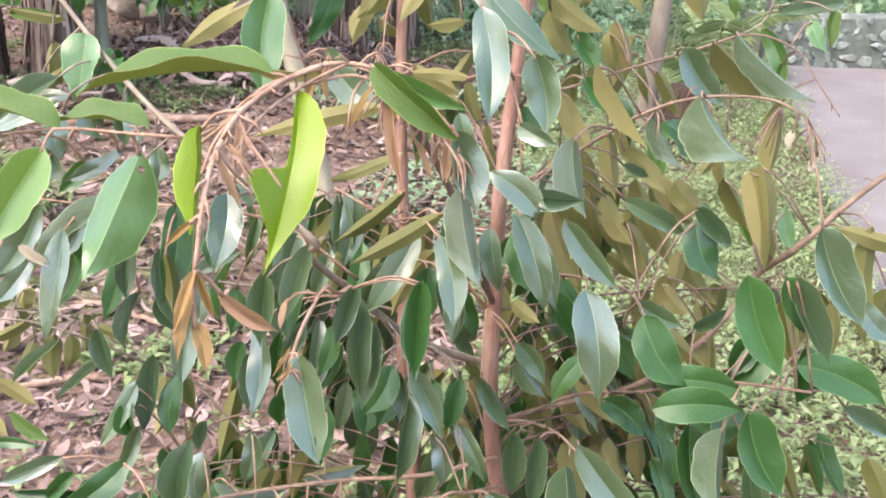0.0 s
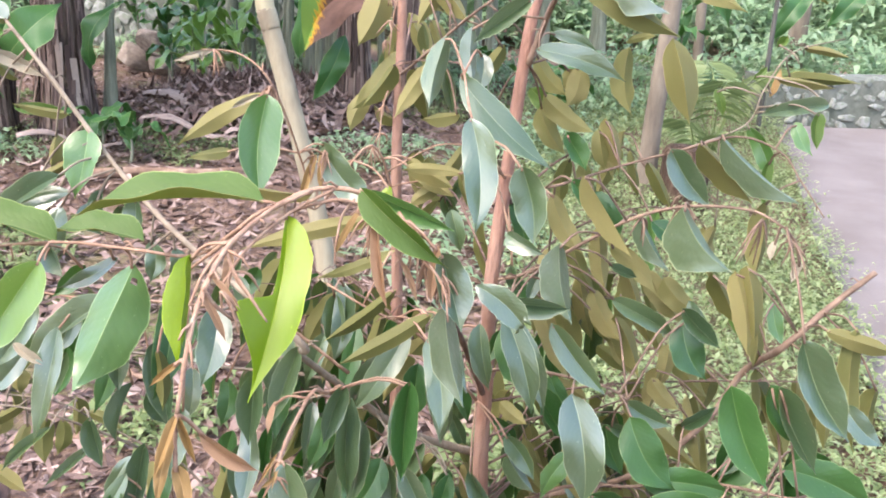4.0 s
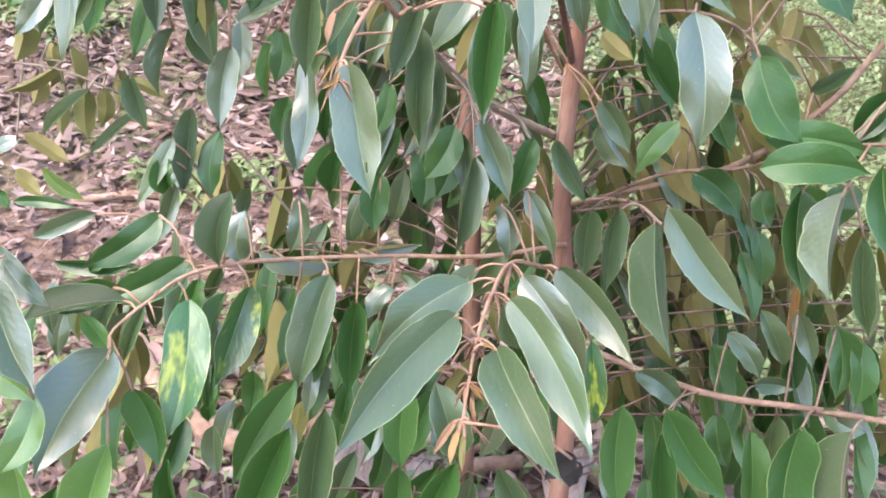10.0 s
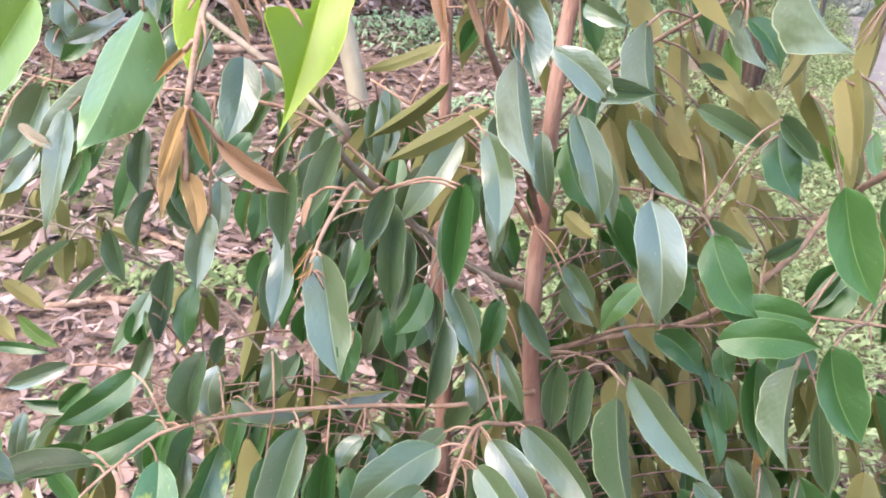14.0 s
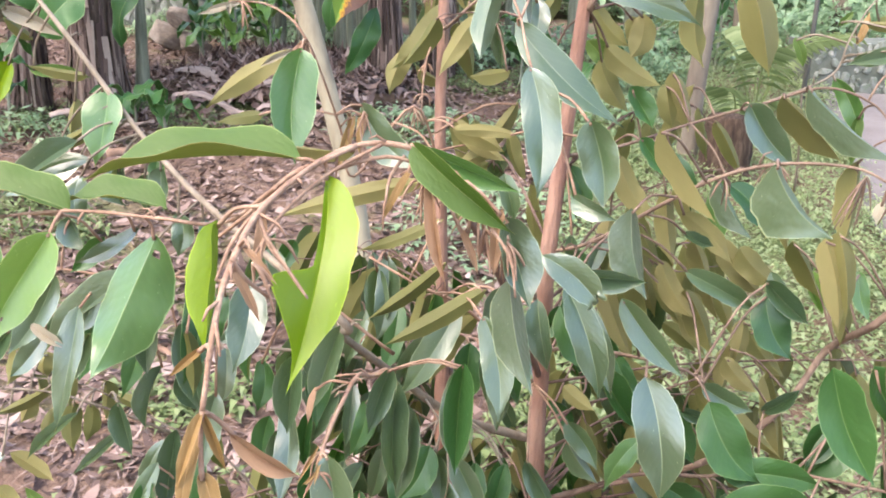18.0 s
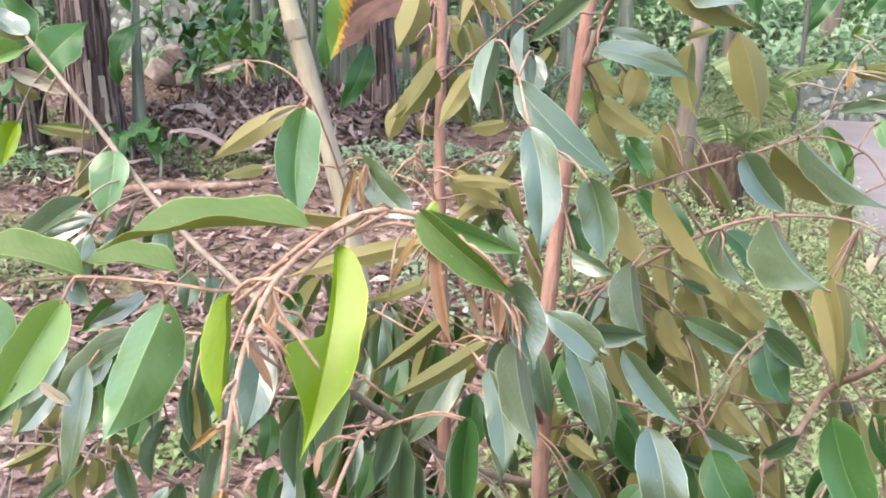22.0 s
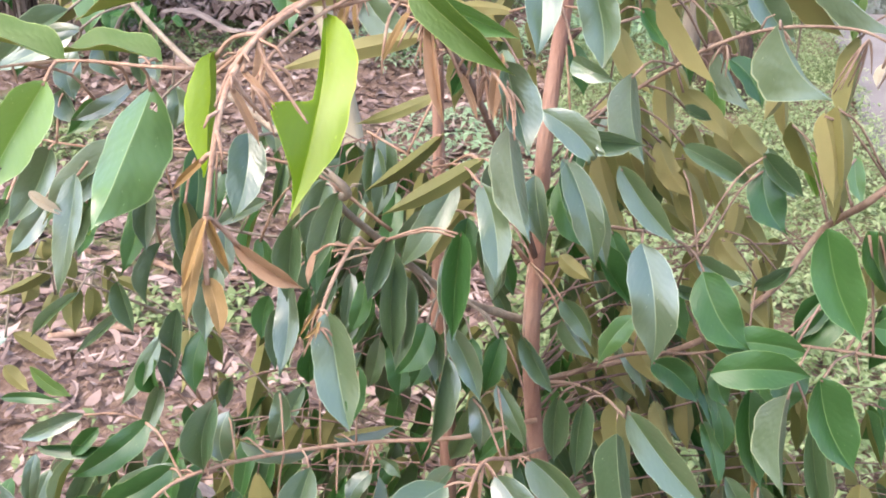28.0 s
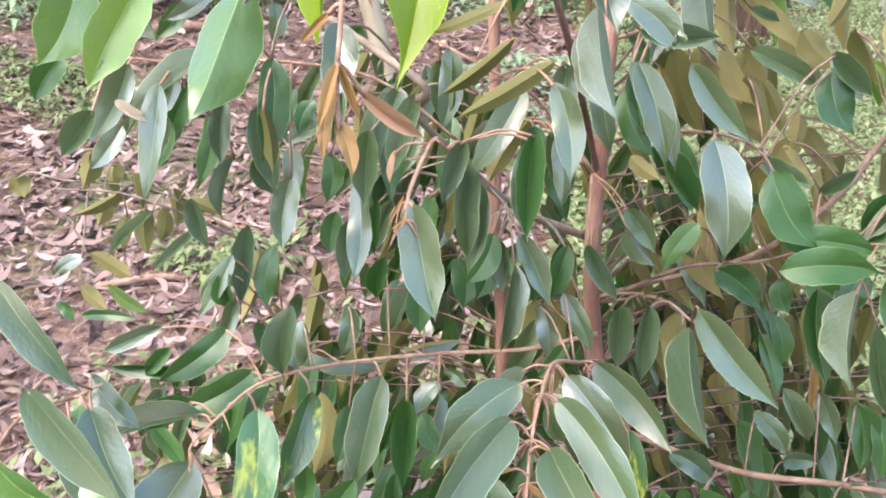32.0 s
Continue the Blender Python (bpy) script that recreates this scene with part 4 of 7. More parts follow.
limb.leaf((0.248, 0.680, 1.234), (0.295, 0.662, 1.178), (0.19, -0.84, 0.51), 0.048, "g", 13)
limb.leaf((0.141, 0.700, 1.190), (0.155, 0.677, 1.117), (0.19, -0.84, 0.51), 0.033, "g", 13)
limb.leaf((0.221, 0.800, 1.103), (0.294, 0.788, 1.066), (-0.18, -0.91, 0.38), 0.024, "g")
limb.leaf((0.239, 0.790, 1.199), (0.273, 0.773, 1.144), (0.19, -0.84, 0.51), 0.023, "g", 13)
limb.leaf((0.215, 0.800, 1.142), (0.246, 0.796, 1.130), (0.00, -0.92, 0.39), 0.013, "g")
limb.leaf((0.152, 0.850, 1.125), (0.133, 0.836, 1.079), (0.00, -0.92, 0.39), 0.017, "g")
limb.leaf((0.212, 0.860, 1.070), (0.238, 0.848, 1.032), (-0.00, 0.92, -0.39), 0.022, "u")
limb.leaf((0.127, 0.880, 1.100), (0.122, 0.862, 1.041), (0.00, -0.92, 0.39), 0.020, "d")
limb.leaf((0.213, 0.860, 1.094), (0.251, 0.842, 1.034), (-0.00, 0.92, -0.39), 0.026, "u")
limb.leaf((0.105, 0.800, 1.077), (0.120, 0.783, 1.021), (0.00, -0.92, 0.39), 0.022, "d")
limb.leaf((0.096, 0.720, 1.106), (0.125, 0.693, 1.013), (-0.18, -0.91, 0.38), 0.030, "g", 1)
limb.leaf((0.097, 0.760, 1.098), (0.144, 0.727, 0.997), (0.00, -0.92, 0.39), 0.029, "g", 1)
limb.leaf((0.350, 0.620, 1.131), (0.396, 0.597, 1.043), (0.00, -0.92, 0.39), 0.038, "g", 0)
limb.done()

# rightsprig
limb = Limb(tree, [(0.101, 0.873, 1.201, 0.0030), (0.164, 0.896, 1.209, 0.0028), (0.243, 0.911, 1.233, 0.0026), (0.317, 0.907, 1.257, 0.0024), (0.372, 0.890, 1.276, 0.0021), (0.423, 0.887, 1.260, 0.0017), (0.443, 0.870, 1.231, 0.0014), (0.468, 0.850, 1.192, 0.0010)], mat=BROWN_TWIG)
limb.leaf((0.154, 0.850, 1.200), (0.195, 0.835, 1.151), (-0.27, 0.89, -0.37), 0.021, "u")
limb.leaf((0.250, 0.950, 1.371), (0.254, 0.924, 1.292), (-0.35, 0.87, -0.36), 0.033, "u")
limb.leaf((0.221, 0.950, 1.272), (0.231, 0.934, 1.222), (-0.00, 0.92, -0.39), 0.022, "u")
limb.leaf((0.259, 0.970, 1.269), (0.245, 0.951, 1.209), (-0.42, 0.84, -0.35), 0.020, "u")
limb.leaf((0.292, 0.880, 1.260), (0.340, 0.860, 1.197), (-0.35, -0.87, 0.36), 0.034, "g", 0)
limb.leaf((0.324, 0.880, 1.268), (0.387, 0.859, 1.203), (-0.00, 0.92, -0.39), 0.033, "u")
limb.leaf((0.342, 0.860, 1.277), (0.432, 0.838, 1.209), (0.19, -0.84, 0.51), 0.034, "g", 13)
limb.leaf((0.440, 0.900, 1.294), (0.461, 0.888, 1.257), (0.00, -0.92, 0.39), 0.019, "f")
limb.leaf((0.294, 0.860, 1.111), (0.339, 0.849, 1.074), (-0.00, 0.92, -0.39), 0.029, "u")
limb.leaf((0.267, 0.840, 1.183), (0.303, 0.825, 1.136), (0.18, -0.91, 0.38), 0.030, "d")
limb.leaf((0.170, 0.820, 1.231), (0.198, 0.808, 1.193), (0.00, -0.92, 0.39), 0.021, "d")
limb.leaf((0.201, 0.850, 1.213), (0.230, 0.832, 1.156), (0.27, -0.89, 0.37), 0.024, "d")
limb.leaf((0.228, 0.950, 1.285), (0.247, 0.930, 1.221), (-0.00, 0.92, -0.39), 0.027, "u")
limb.leaf((0.403, 0.860, 1.207), (0.389, 0.833, 1.119), (-0.00, 0.92, -0.39), 0.028, "u")
limb.leaf((0.425, 0.920, 1.245), (0.418, 0.903, 1.189), (0.00, -0.92, 0.39), 0.015, "o")
limb.leaf((0.229, 0.860, 1.147), (0.284, 0.844, 1.094), (-0.00, 0.92, -0.39), 0.024, "u")
limb.leaf((0.281, 0.880, 1.114), (0.331, 0.862, 1.053), (-0.00, 0.92, -0.39), 0.027, "u")
limb.leaf((0.113, 0.900, 1.187), (0.132, 0.883, 1.132), (0.00, -0.92, 0.39), 0.023, "d")
limb.leaf((0.173, 0.900, 1.272), (0.198, 0.887, 1.230), (0.00, -0.92, 0.39), 0.027, "d")
limb.leaf((0.226, 0.920, 1.156), (0.236, 0.893, 1.077), (-0.00, 0.92, -0.39), 0.026, "u")
limb.leaf((0.237, 0.920, 1.163), (0.262, 0.903, 1.113), (-0.00, 0.92, -0.39), 0.023, "u")
limb.leaf((0.272, 0.950, 1.092), (0.291, 0.930, 1.033), (-0.00, 0.92, -0.39), 0.027, "u")
limb.leaf((0.173, 0.950, 1.118), (0.152, 0.932, 1.063), (-0.00, 0.92, -0.39), 0.024, "u")
limb.done()

# fawntwig
limb = Limb(tree, [(0.317, 0.907, 1.257, 0.0018), (0.400, 0.944, 1.285, 0.0016), (0.428, 0.974, 1.325, 0.0015), (0.466, 0.994, 1.371, 0.0013), (0.543, 1.020, 1.391, 0.0010)], mat=TAN_TWIG)
limb.leaf((0.419, 0.947, 1.300), (0.508, 0.950, 1.310), (0.04, -0.98, -0.17), 0.019, "g")
limb.leaf((0.469, 1.008, 1.341), (0.566, 1.007, 1.336), (0.02, 0.99, 0.12), 0.016, "u")
limb.leaf((0.454, 1.016, 1.377), (0.468, 1.020, 1.392), (-0.16, -0.92, 0.36), 0.014, "o")
limb.leaf((0.489, 1.016, 1.377), (0.552, 1.014, 1.367), (0.04, 1.00, 0.02), 0.012, "u")
limb.leaf((0.427, 1.007, 1.336), (0.444, 1.011, 1.353), (-0.14, -0.92, 0.36), 0.009, "o")
limb.leaf((0.448, 1.002, 1.315), (0.461, 1.011, 1.353), (-0.34, -0.88, 0.33), 0.009, "b")
limb.leaf((0.403, 0.943, 1.282), (0.433, 0.928, 1.218), (-0.62, -0.78, -0.11), 0.023, "f")
limb.leaf((0.378, 1.004, 1.322), (0.389, 0.996, 1.288), (-0.35, -0.93, 0.10), 0.012, "o")
limb.leaf((0.300, 0.950, 1.383), (0.322, 0.917, 1.284), (0.27, 0.89, -0.37), 0.043, "u", 2)
limb.leaf((0.501, 0.950, 1.312), (0.411, 0.945, 1.295), (0.00, -0.92, 0.39), 0.021, "g")
limb.leaf((0.445, 0.980, 1.340), (0.520, 0.977, 1.330), (-0.00, 0.92, -0.39), 0.014, "u")
limb.leaf((0.382, 0.950, 1.157), (0.347, 0.932, 1.099), (-0.00, 0.92, -0.39), 0.019, "u")
limb.leaf((0.476, 0.920, 1.305), (0.474, 0.907, 1.261), (0.00, -0.92, 0.39), 0.017, "o")
limb.done()

# uppertwigs
limb = Limb(tree, [(-0.027, 1.085, 1.320, 0.0030), (0.010, 1.032, 1.354, 0.0028), (0.061, 0.971, 1.401, 0.0025), (0.108, 0.927, 1.436, 0.0022), (0.154, 0.916, 1.475, 0.0018), (0.180, 0.902, 1.503, 0.0015)], mat=BROWN_TWIG)
limb.leaf((-0.023, 1.228, 1.403), (0.011, 1.211, 1.330), (0.22, 0.97, -0.12), 0.034, "u")
limb.leaf((-0.027, 1.091, 1.255), (-0.065, 1.096, 1.277), (-0.15, 0.88, -0.46), 0.020, "u")
limb.leaf((0.052, 0.993, 1.278), (0.003, 0.992, 1.270), (0.07, 0.78, -0.62), 0.022, "u")
limb.leaf((0.260, 1.016, 1.375), (0.301, 1.018, 1.385), (-0.03, 0.99, -0.12), 0.010, "u")
limb.leaf((0.142, 1.020, 1.313), (0.167, 1.007, 1.271), (0.00, -0.92, 0.39), 0.025, "o")
limb.leaf((-0.007, 1.050, 1.444), (0.027, 1.037, 1.403), (-0.00, 0.92, -0.39), 0.022, "u")
limb.leaf((0.034, 1.050, 1.450), (-0.007, 1.028, 1.383), (-0.27, 0.89, -0.37), 0.024, "u")
limb.leaf((0.080, 0.950, 1.477), (0.100, 0.935, 1.431), (-0.00, 0.92, -0.39), 0.024, "u")
limb.leaf((0.050, 0.920, 1.488), (0.057, 0.905, 1.442), (0.00, -0.92, 0.39), 0.021, "g")
limb.leaf((0.008, 1.020, 1.447), (0.057, 1.002, 1.391), (-0.00, 0.92, -0.39), 0.029, "u")
limb.leaf((-0.054, 1.120, 1.438), (-0.088, 1.093, 1.354), (-0.27, 0.89, -0.37), 0.043, "u")
limb.leaf((-0.033, 1.120, 1.351), (-0.098, 1.094, 1.267), (-0.00, 0.92, -0.39), 0.032, "u")
limb.leaf((-0.070, 1.150, 1.293), (-0.100, 1.131, 1.232), (-0.00, 0.92, -0.39), 0.029, "u")
limb.leaf((0.143, 0.980, 1.354), (0.183, 0.966, 1.309), (-0.00, 0.92, -0.39), 0.025, "u")
limb.leaf((0.002, 1.050, 1.356), (0.045, 1.032, 1.300), (-0.00, 0.92, -0.39), 0.026, "u")
limb.leaf((0.104, 1.000, 1.366), (0.077, 0.987, 1.326), (-0.00, 0.92, -0.39), 0.021, "u")
limb.done()

# tantwig
limb = Limb(tree, [(-0.536, 0.840, 0.931, 0.0016), (-0.466, 0.860, 0.918, 0.0021), (-0.399, 0.890, 0.876, 0.0026), (-0.353, 0.920, 0.834, 0.0031), (-0.318, 0.960, 0.786, 0.0036)], mat=TAN_TWIG)
limb.done()

# stubtwigs
limb = Limb(tree, [(-0.029, 1.080, 1.322, 0.0022), (-0.046, 1.060, 1.292, 0.0019), (-0.052, 1.050, 1.253, 0.0015), (-0.053, 1.040, 1.214, 0.0012)], mat=TWIG)
limb.twig((-0.031, 1.110, 1.439, 0.0018), (-0.037, 1.090, 1.411, 0.0015), (-0.041, 1.080, 1.379, 0.0011), (-0.044, 1.070, 1.345, 0.0008))
limb.tassel((-0.041, 1.060, 1.425), 5, 0.022, 832)
limb.tassel((-0.044, 1.060, 1.390), 5, 0.022, 878)
limb.tassel((-0.048, 1.060, 1.365), 5, 0.022, 907)
limb.tassel((-0.049, 1.060, 1.281), 5, 0.022, 1020)
limb.tassel((-0.052, 1.060, 1.242), 5, 0.022, 1068)
limb.done()

# leftfork
limb = Limb(tree, [(-0.024, 1.013, 1.142, 0.0030), (-0.059, 0.984, 1.236, 0.0026), (-0.125, 0.946, 1.159, 0.0024), (-0.138, 0.928, 1.218, 0.0022), (-0.163, 0.879, 1.313, 0.0020), (-0.200, 0.886, 1.346, 0.0016), (-0.243, 0.887, 1.350, 0.0012)], mat=TWIG)
limb.tassel((-0.111, 0.922, 1.237), 10, 0.045, 615)
limb.tassel((-0.059, 0.983, 1.234), 8, 0.030, 700)
limb.tassel((-0.163, 0.878, 1.312), 8, 0.030, 520)
limb.tassel((-0.230, 0.887, 1.350), 6, 0.025, 410)
limb.leaf((-0.161, 0.836, 1.308), (-0.164, 0.801, 1.200), (0.3, -0.93, 0.2), 0.046, "f", 0)
limb.leaf((-0.115, 0.934, 1.244), (-0.046, 0.899, 1.178), (-0.33, -0.93, 0.15), 0.040, "g")
limb.leaf((-0.179, 0.917, 1.300), (-0.287, 0.932, 1.235), (0.28, 0.93, -0.24), 0.026, "u")
limb.leaf((-0.224, 0.931, 1.230), (-0.277, 0.929, 1.220), (0.09, 0.78, -0.62), 0.016, "u")
limb.leaf((-0.230, 0.887, 1.350), (-0.276, 0.884, 1.336), (0.07, -1.00, 0.02), 0.007, "w")
limb.leaf((-0.239, 0.887, 1.348), (-0.267, 0.885, 1.340), (0.06, -1.00, 0.02), 0.006, "w")
limb.leaf((-0.243, 0.887, 1.350), (-0.242, 0.884, 1.336), (0.26, -0.94, 0.22), 0.006, "w")
limb.leaf((-0.175, 0.876, 1.304), (-0.211, 0.872, 1.286), (0.08, -0.99, 0.07), 0.007, "w")
limb.leaf((-0.122, 0.931, 1.231), (-0.141, 0.917, 1.167), (0.12, -0.97, 0.19), 0.010, "b")
limb.leaf((-0.115, 0.932, 1.235), (-0.113, 0.920, 1.180), (0.12, -0.97, 0.23), 0.008, "b")
limb.leaf((-0.128, 0.932, 1.235), (-0.128, 0.923, 1.193), (0.13, -0.97, 0.22), 0.007, "r")
limb.leaf((-0.182, 0.754, 1.130), (-0.173, 0.747, 1.098), (0.24, -0.93, 0.28), 0.017, "g")
limb.leaf((-0.167, 0.804, 1.124), (-0.190, 0.796, 1.089), (0.08, -0.98, 0.17), 0.021, "d")
limb.leaf((0.042, 0.869, 1.182), (0.055, 0.857, 1.133), (-0.03, -0.98, 0.22), 0.022, "g")
limb.leaf((0.012, 0.965, 1.155), (-0.009, 0.956, 1.114), (-0.18, -0.93, 0.31), 0.023, "d")
limb.leaf((0.063, 1.000, 1.242), (0.015, 0.981, 1.183), (-0.00, 0.92, -0.39), 0.022, "u")
limb.leaf((-0.013, 0.950, 1.217), (0.047, 0.942, 1.191), (-0.00, 0.92, -0.39), 0.024, "u")
limb.leaf((-0.033, 0.920, 1.197), (-0.031, 0.910, 1.165), (0.00, -0.92, 0.39), 0.015, "l")
limb.leaf((-0.011, 0.980, 1.222), (0.052, 0.966, 1.176), (-0.00, 0.92, -0.39), 0.022, "u")
limb.leaf((0.031, 0.980, 1.187), (-0.010, 0.972, 1.160), (-0.00, 0.92, -0.39), 0.019, "u")
limb.done()

# lowleft
limb = Limb(tree, [(0.106, 0.863, 0.736, 0.0050), (0.011, 0.817, 0.739, 0.0040), (-0.090, 0.795, 0.745, 0.0036), (-0.197, 0.735, 0.767, 0.0032), (-0.265, 0.665, 0.788, 0.0028), (-0.294, 0.617, 0.783, 0.0024), (-0.312, 0.589, 0.774, 0.0020), (-0.317, 0.580, 0.768, 0.0015)], mat=TWIG)
limb.leaf((-0.312, 0.571, 0.761), (-0.348, 0.479, 0.696), (0.05, -0.9, 0.38), 0.060, "g", 0)
limb.leaf((-0.268, 0.645, 0.770), (-0.276, 0.566, 0.663), (0.19, -0.80, 0.57), 0.043, "s")
limb.leaf((-0.218, 0.679, 0.768), (-0.246, 0.622, 0.683), (0.55, -0.77, 0.33), 0.040, "s")
limb.leaf((-0.152, 0.739, 0.750), (-0.179, 0.671, 0.643), (-0.04, -0.84, 0.54), 0.044, "g")
limb.leaf((-0.125, 0.745, 0.716), (-0.129, 0.696, 0.622), (0.13, -0.88, 0.45), 0.034, "d")
limb.leaf((-0.313, 0.616, 0.783), (-0.406, 0.593, 0.766), (-0.00, -0.60, 0.80), 0.029, "g")
limb.leaf((-0.270, 0.685, 0.783), (-0.353, 0.668, 0.755), (-0.14, -0.59, 0.79), 0.028, "g")
limb.leaf((-0.088, 0.771, 0.721), (-0.114, 0.752, 0.686), (-0.25, -0.76, 0.60), 0.023, "g")
limb.leaf((-0.084, 0.795, 0.724), (-0.057, 0.785, 0.703), (-0.26, -0.95, 0.14), 0.018, "g")
limb.leaf((-0.193, 0.755, 0.697), (-0.209, 0.722, 0.634), (-0.17, -0.85, 0.49), 0.027, "d")
limb.leaf((-0.406, 0.698, 0.707), (-0.365, 0.675, 0.661), (0.20, -0.79, 0.57), 0.021, "d")
limb.leaf((-0.245, 0.799, 0.741), (-0.148, 0.798, 0.733), (-0.04, -0.94, -0.33), 0.029, "g")
limb.leaf((-0.140, 0.829, 0.728), (-0.062, 0.837, 0.739), (0.15, -0.92, -0.36), 0.028, "g")
limb.leaf((-0.033, 0.817, 0.699), (-0.048, 0.835, 0.734), (0.36, -0.76, 0.54), 0.021, "d")
limb.leaf((-0.313, 0.717, 0.739), (-0.372, 0.710, 0.729), (-0.05, -0.66, 0.75), 0.018, "d")
limb.leaf((-0.110, 0.795, 0.661), (-0.087, 0.772, 0.615), (0.13, -0.86, 0.50), 0.026, "d")
limb.leaf((-0.307, 0.705, 0.828), (-0.380, 0.665, 0.784), (0.30, -0.90, 0.33), 0.031, "d")
limb.leaf((-0.275, 0.671, 0.798), (-0.354, 0.646, 0.764), (0.15, -0.93, 0.35), 0.034, "d")
limb.leaf((-0.324, 0.625, 0.791), (-0.395, 0.600, 0.784), (0.26, -0.86, 0.43), 0.030, "d")
limb.leaf((-0.512, 0.842, 0.849), (-0.459, 0.831, 0.820), (-0.08, 0.86, -0.50), 0.020, "u")
limb.leaf((-0.312, 0.829, 0.893), (-0.321, 0.793, 0.804), (0.12, -0.92, 0.37), 0.030, "g")
limb.leaf((-0.238, 0.706, 0.855), (-0.247, 0.677, 0.786), (0.06, -0.92, 0.38), 0.037, "g")
limb.leaf((-0.105, 0.800, 0.841), (-0.111, 0.782, 0.777), (0.00, -0.92, 0.39), 0.033, "d")
limb.leaf((-0.236, 0.740, 0.818), (-0.239, 0.725, 0.759), (0.00, -0.92, 0.39), 0.032, "g")
limb.leaf((-0.194, 0.800, 0.808), (-0.206, 0.783, 0.745), (0.00, -0.92, 0.39), 0.025, "g")
limb.leaf((-0.036, 0.740, 0.551), (-0.024, 0.731, 0.509), (0.00, -0.92, 0.39), 0.024, "g")
limb.leaf((-0.295, 0.560, 0.730), (-0.275, 0.542, 0.652), (0.00, -0.92, 0.39), 0.034, "d")
limb.leaf((-0.303, 0.520, 0.701), (-0.339, 0.498, 0.588), (0.00, -0.92, 0.39), 0.044, "f")
limb.leaf((-0.352, 0.550, 0.618), (-0.325, 0.539, 0.560), (0.00, -0.92, 0.39), 0.032, "f")
limb.leaf((-0.154, 0.840, 0.850), (-0.166, 0.826, 0.800), (0.00, -0.92, 0.39), 0.027, "d")
limb.leaf((-0.175, 0.660, 0.670), (-0.245, 0.633, 0.544), (0.00, -0.92, 0.39), 0.039, "d", 0)
limb.leaf((-0.174, 0.620, 0.643), (-0.230, 0.593, 0.506), (0.00, -0.92, 0.39), 0.045, "d", 2)
limb.leaf((-0.134, 0.600, 0.687), (-0.151, 0.571, 0.548), (0.27, -0.89, 0.37), 0.037, "g", 2)
limb.leaf((-0.065, 0.700, 0.641), (-0.069, 0.677, 0.539), (0.00, -0.92, 0.39), 0.039, "d", 0)
limb.leaf((-0.073, 0.700, 0.526), (-0.085, 0.680, 0.424), (0.00, -0.92, 0.39), 0.035, "d")
limb.leaf((-0.036, 0.710, 0.639), (-0.007, 0.689, 0.546), (0.27, -0.89, 0.37), 0.044, "g")
limb.leaf((-0.009, 0.660, 0.575), (-0.048, 0.640, 0.471), (0.00, -0.92, 0.39), 0.040, "d")
limb.leaf((-0.385, 0.560, 0.606), (-0.390, 0.545, 0.524), (0.00, -0.92, 0.39), 0.045, "d")
limb.leaf((-0.392, 0.520, 0.669), (-0.383, 0.505, 0.591), (0.00, -0.92, 0.39), 0.036, "f")
limb.done()

# nearleft
limb = Limb(tree, [(-0.456, 0.545, 0.827, 0.0024), (-0.398, 0.537, 0.852, 0.0020), (-0.368, 0.544, 0.865, 0.0016)], mat=TWIG)
limb.leaf((-0.369, 0.519, 0.859), (-0.319, 0.465, 0.796), (0.3, -0.78, 0.45), 0.039, "g")
limb.leaf((-0.383, 0.556, 0.867), (-0.334, 0.535, 0.824), (0.18, -0.79, 0.59), 0.022, "g")
limb.leaf((-0.340, 0.495, 0.769), (-0.362, 0.456, 0.718), (0.24, -0.82, 0.52), 0.028, "f")
limb.leaf((-0.374, 0.489, 0.802), (-0.329, 0.477, 0.777), (-0.02, -0.92, 0.40), 0.024, "f")
limb.leaf((-0.410, 0.547, 0.829), (-0.375, 0.490, 0.762), (0.2, -0.8, 0.45), 0.040, "g")
limb.leaf((-0.423, 0.520, 0.976), (-0.347, 0.477, 0.900), (0.04, -0.85, 0.52), 0.027, "g")
limb.leaf((-0.370, 0.445, 0.927), (-0.290, 0.397, 0.864), (0.2, -0.82, 0.45), 0.032, "g")
limb.leaf((-0.396, 0.425, 0.887), (-0.334, 0.403, 0.857), (-0.01, -0.81, 0.58), 0.038, "f")
limb.done()

# cluster
limb = Limb(tree, [(0.113, 0.839, 0.711, 0.0040), (0.064, 0.718, 0.785, 0.0034), (0.032, 0.672, 0.813, 0.0030), (0.015, 0.618, 0.812, 0.0027), (0.003, 0.566, 0.799, 0.0024), (-0.002, 0.529, 0.781, 0.0021), (-0.005, 0.502, 0.763, 0.0018)], mat=TWIG)
limb.tassel((0.015, 0.618, 0.812), 8, 0.030, 862)
limb.tassel((0.003, 0.566, 0.799), 9, 0.035, 835)
limb.tassel((-0.002, 0.529, 0.781), 9, 0.030, 822)
limb.tassel((-0.005, 0.504, 0.767), 7, 0.035, 812)
limb.tassel((0.032, 0.670, 0.812), 6, 0.030, 895)
limb.leaf((-0.015, 0.566, 0.821), (-0.091, 0.415, 0.797), (0.62, -0.42, 0.66), 0.043, "g")
limb.leaf((-0.004, 0.639, 0.810), (-0.088, 0.567, 0.763), (0.39, -0.78, 0.49), 0.043, "g")
limb.leaf((0.029, 0.617, 0.808), (0.090, 0.463, 0.770), (-0.60, -0.41, 0.68), 0.039, "g")
limb.leaf((0.043, 0.661, 0.806), (0.105, 0.601, 0.731), (-0.32, -0.85, 0.41), 0.039, "g")
limb.leaf((0.081, 0.719, 0.785), (0.158, 0.651, 0.715), (-0.49, -0.83, 0.26), 0.041, "g")
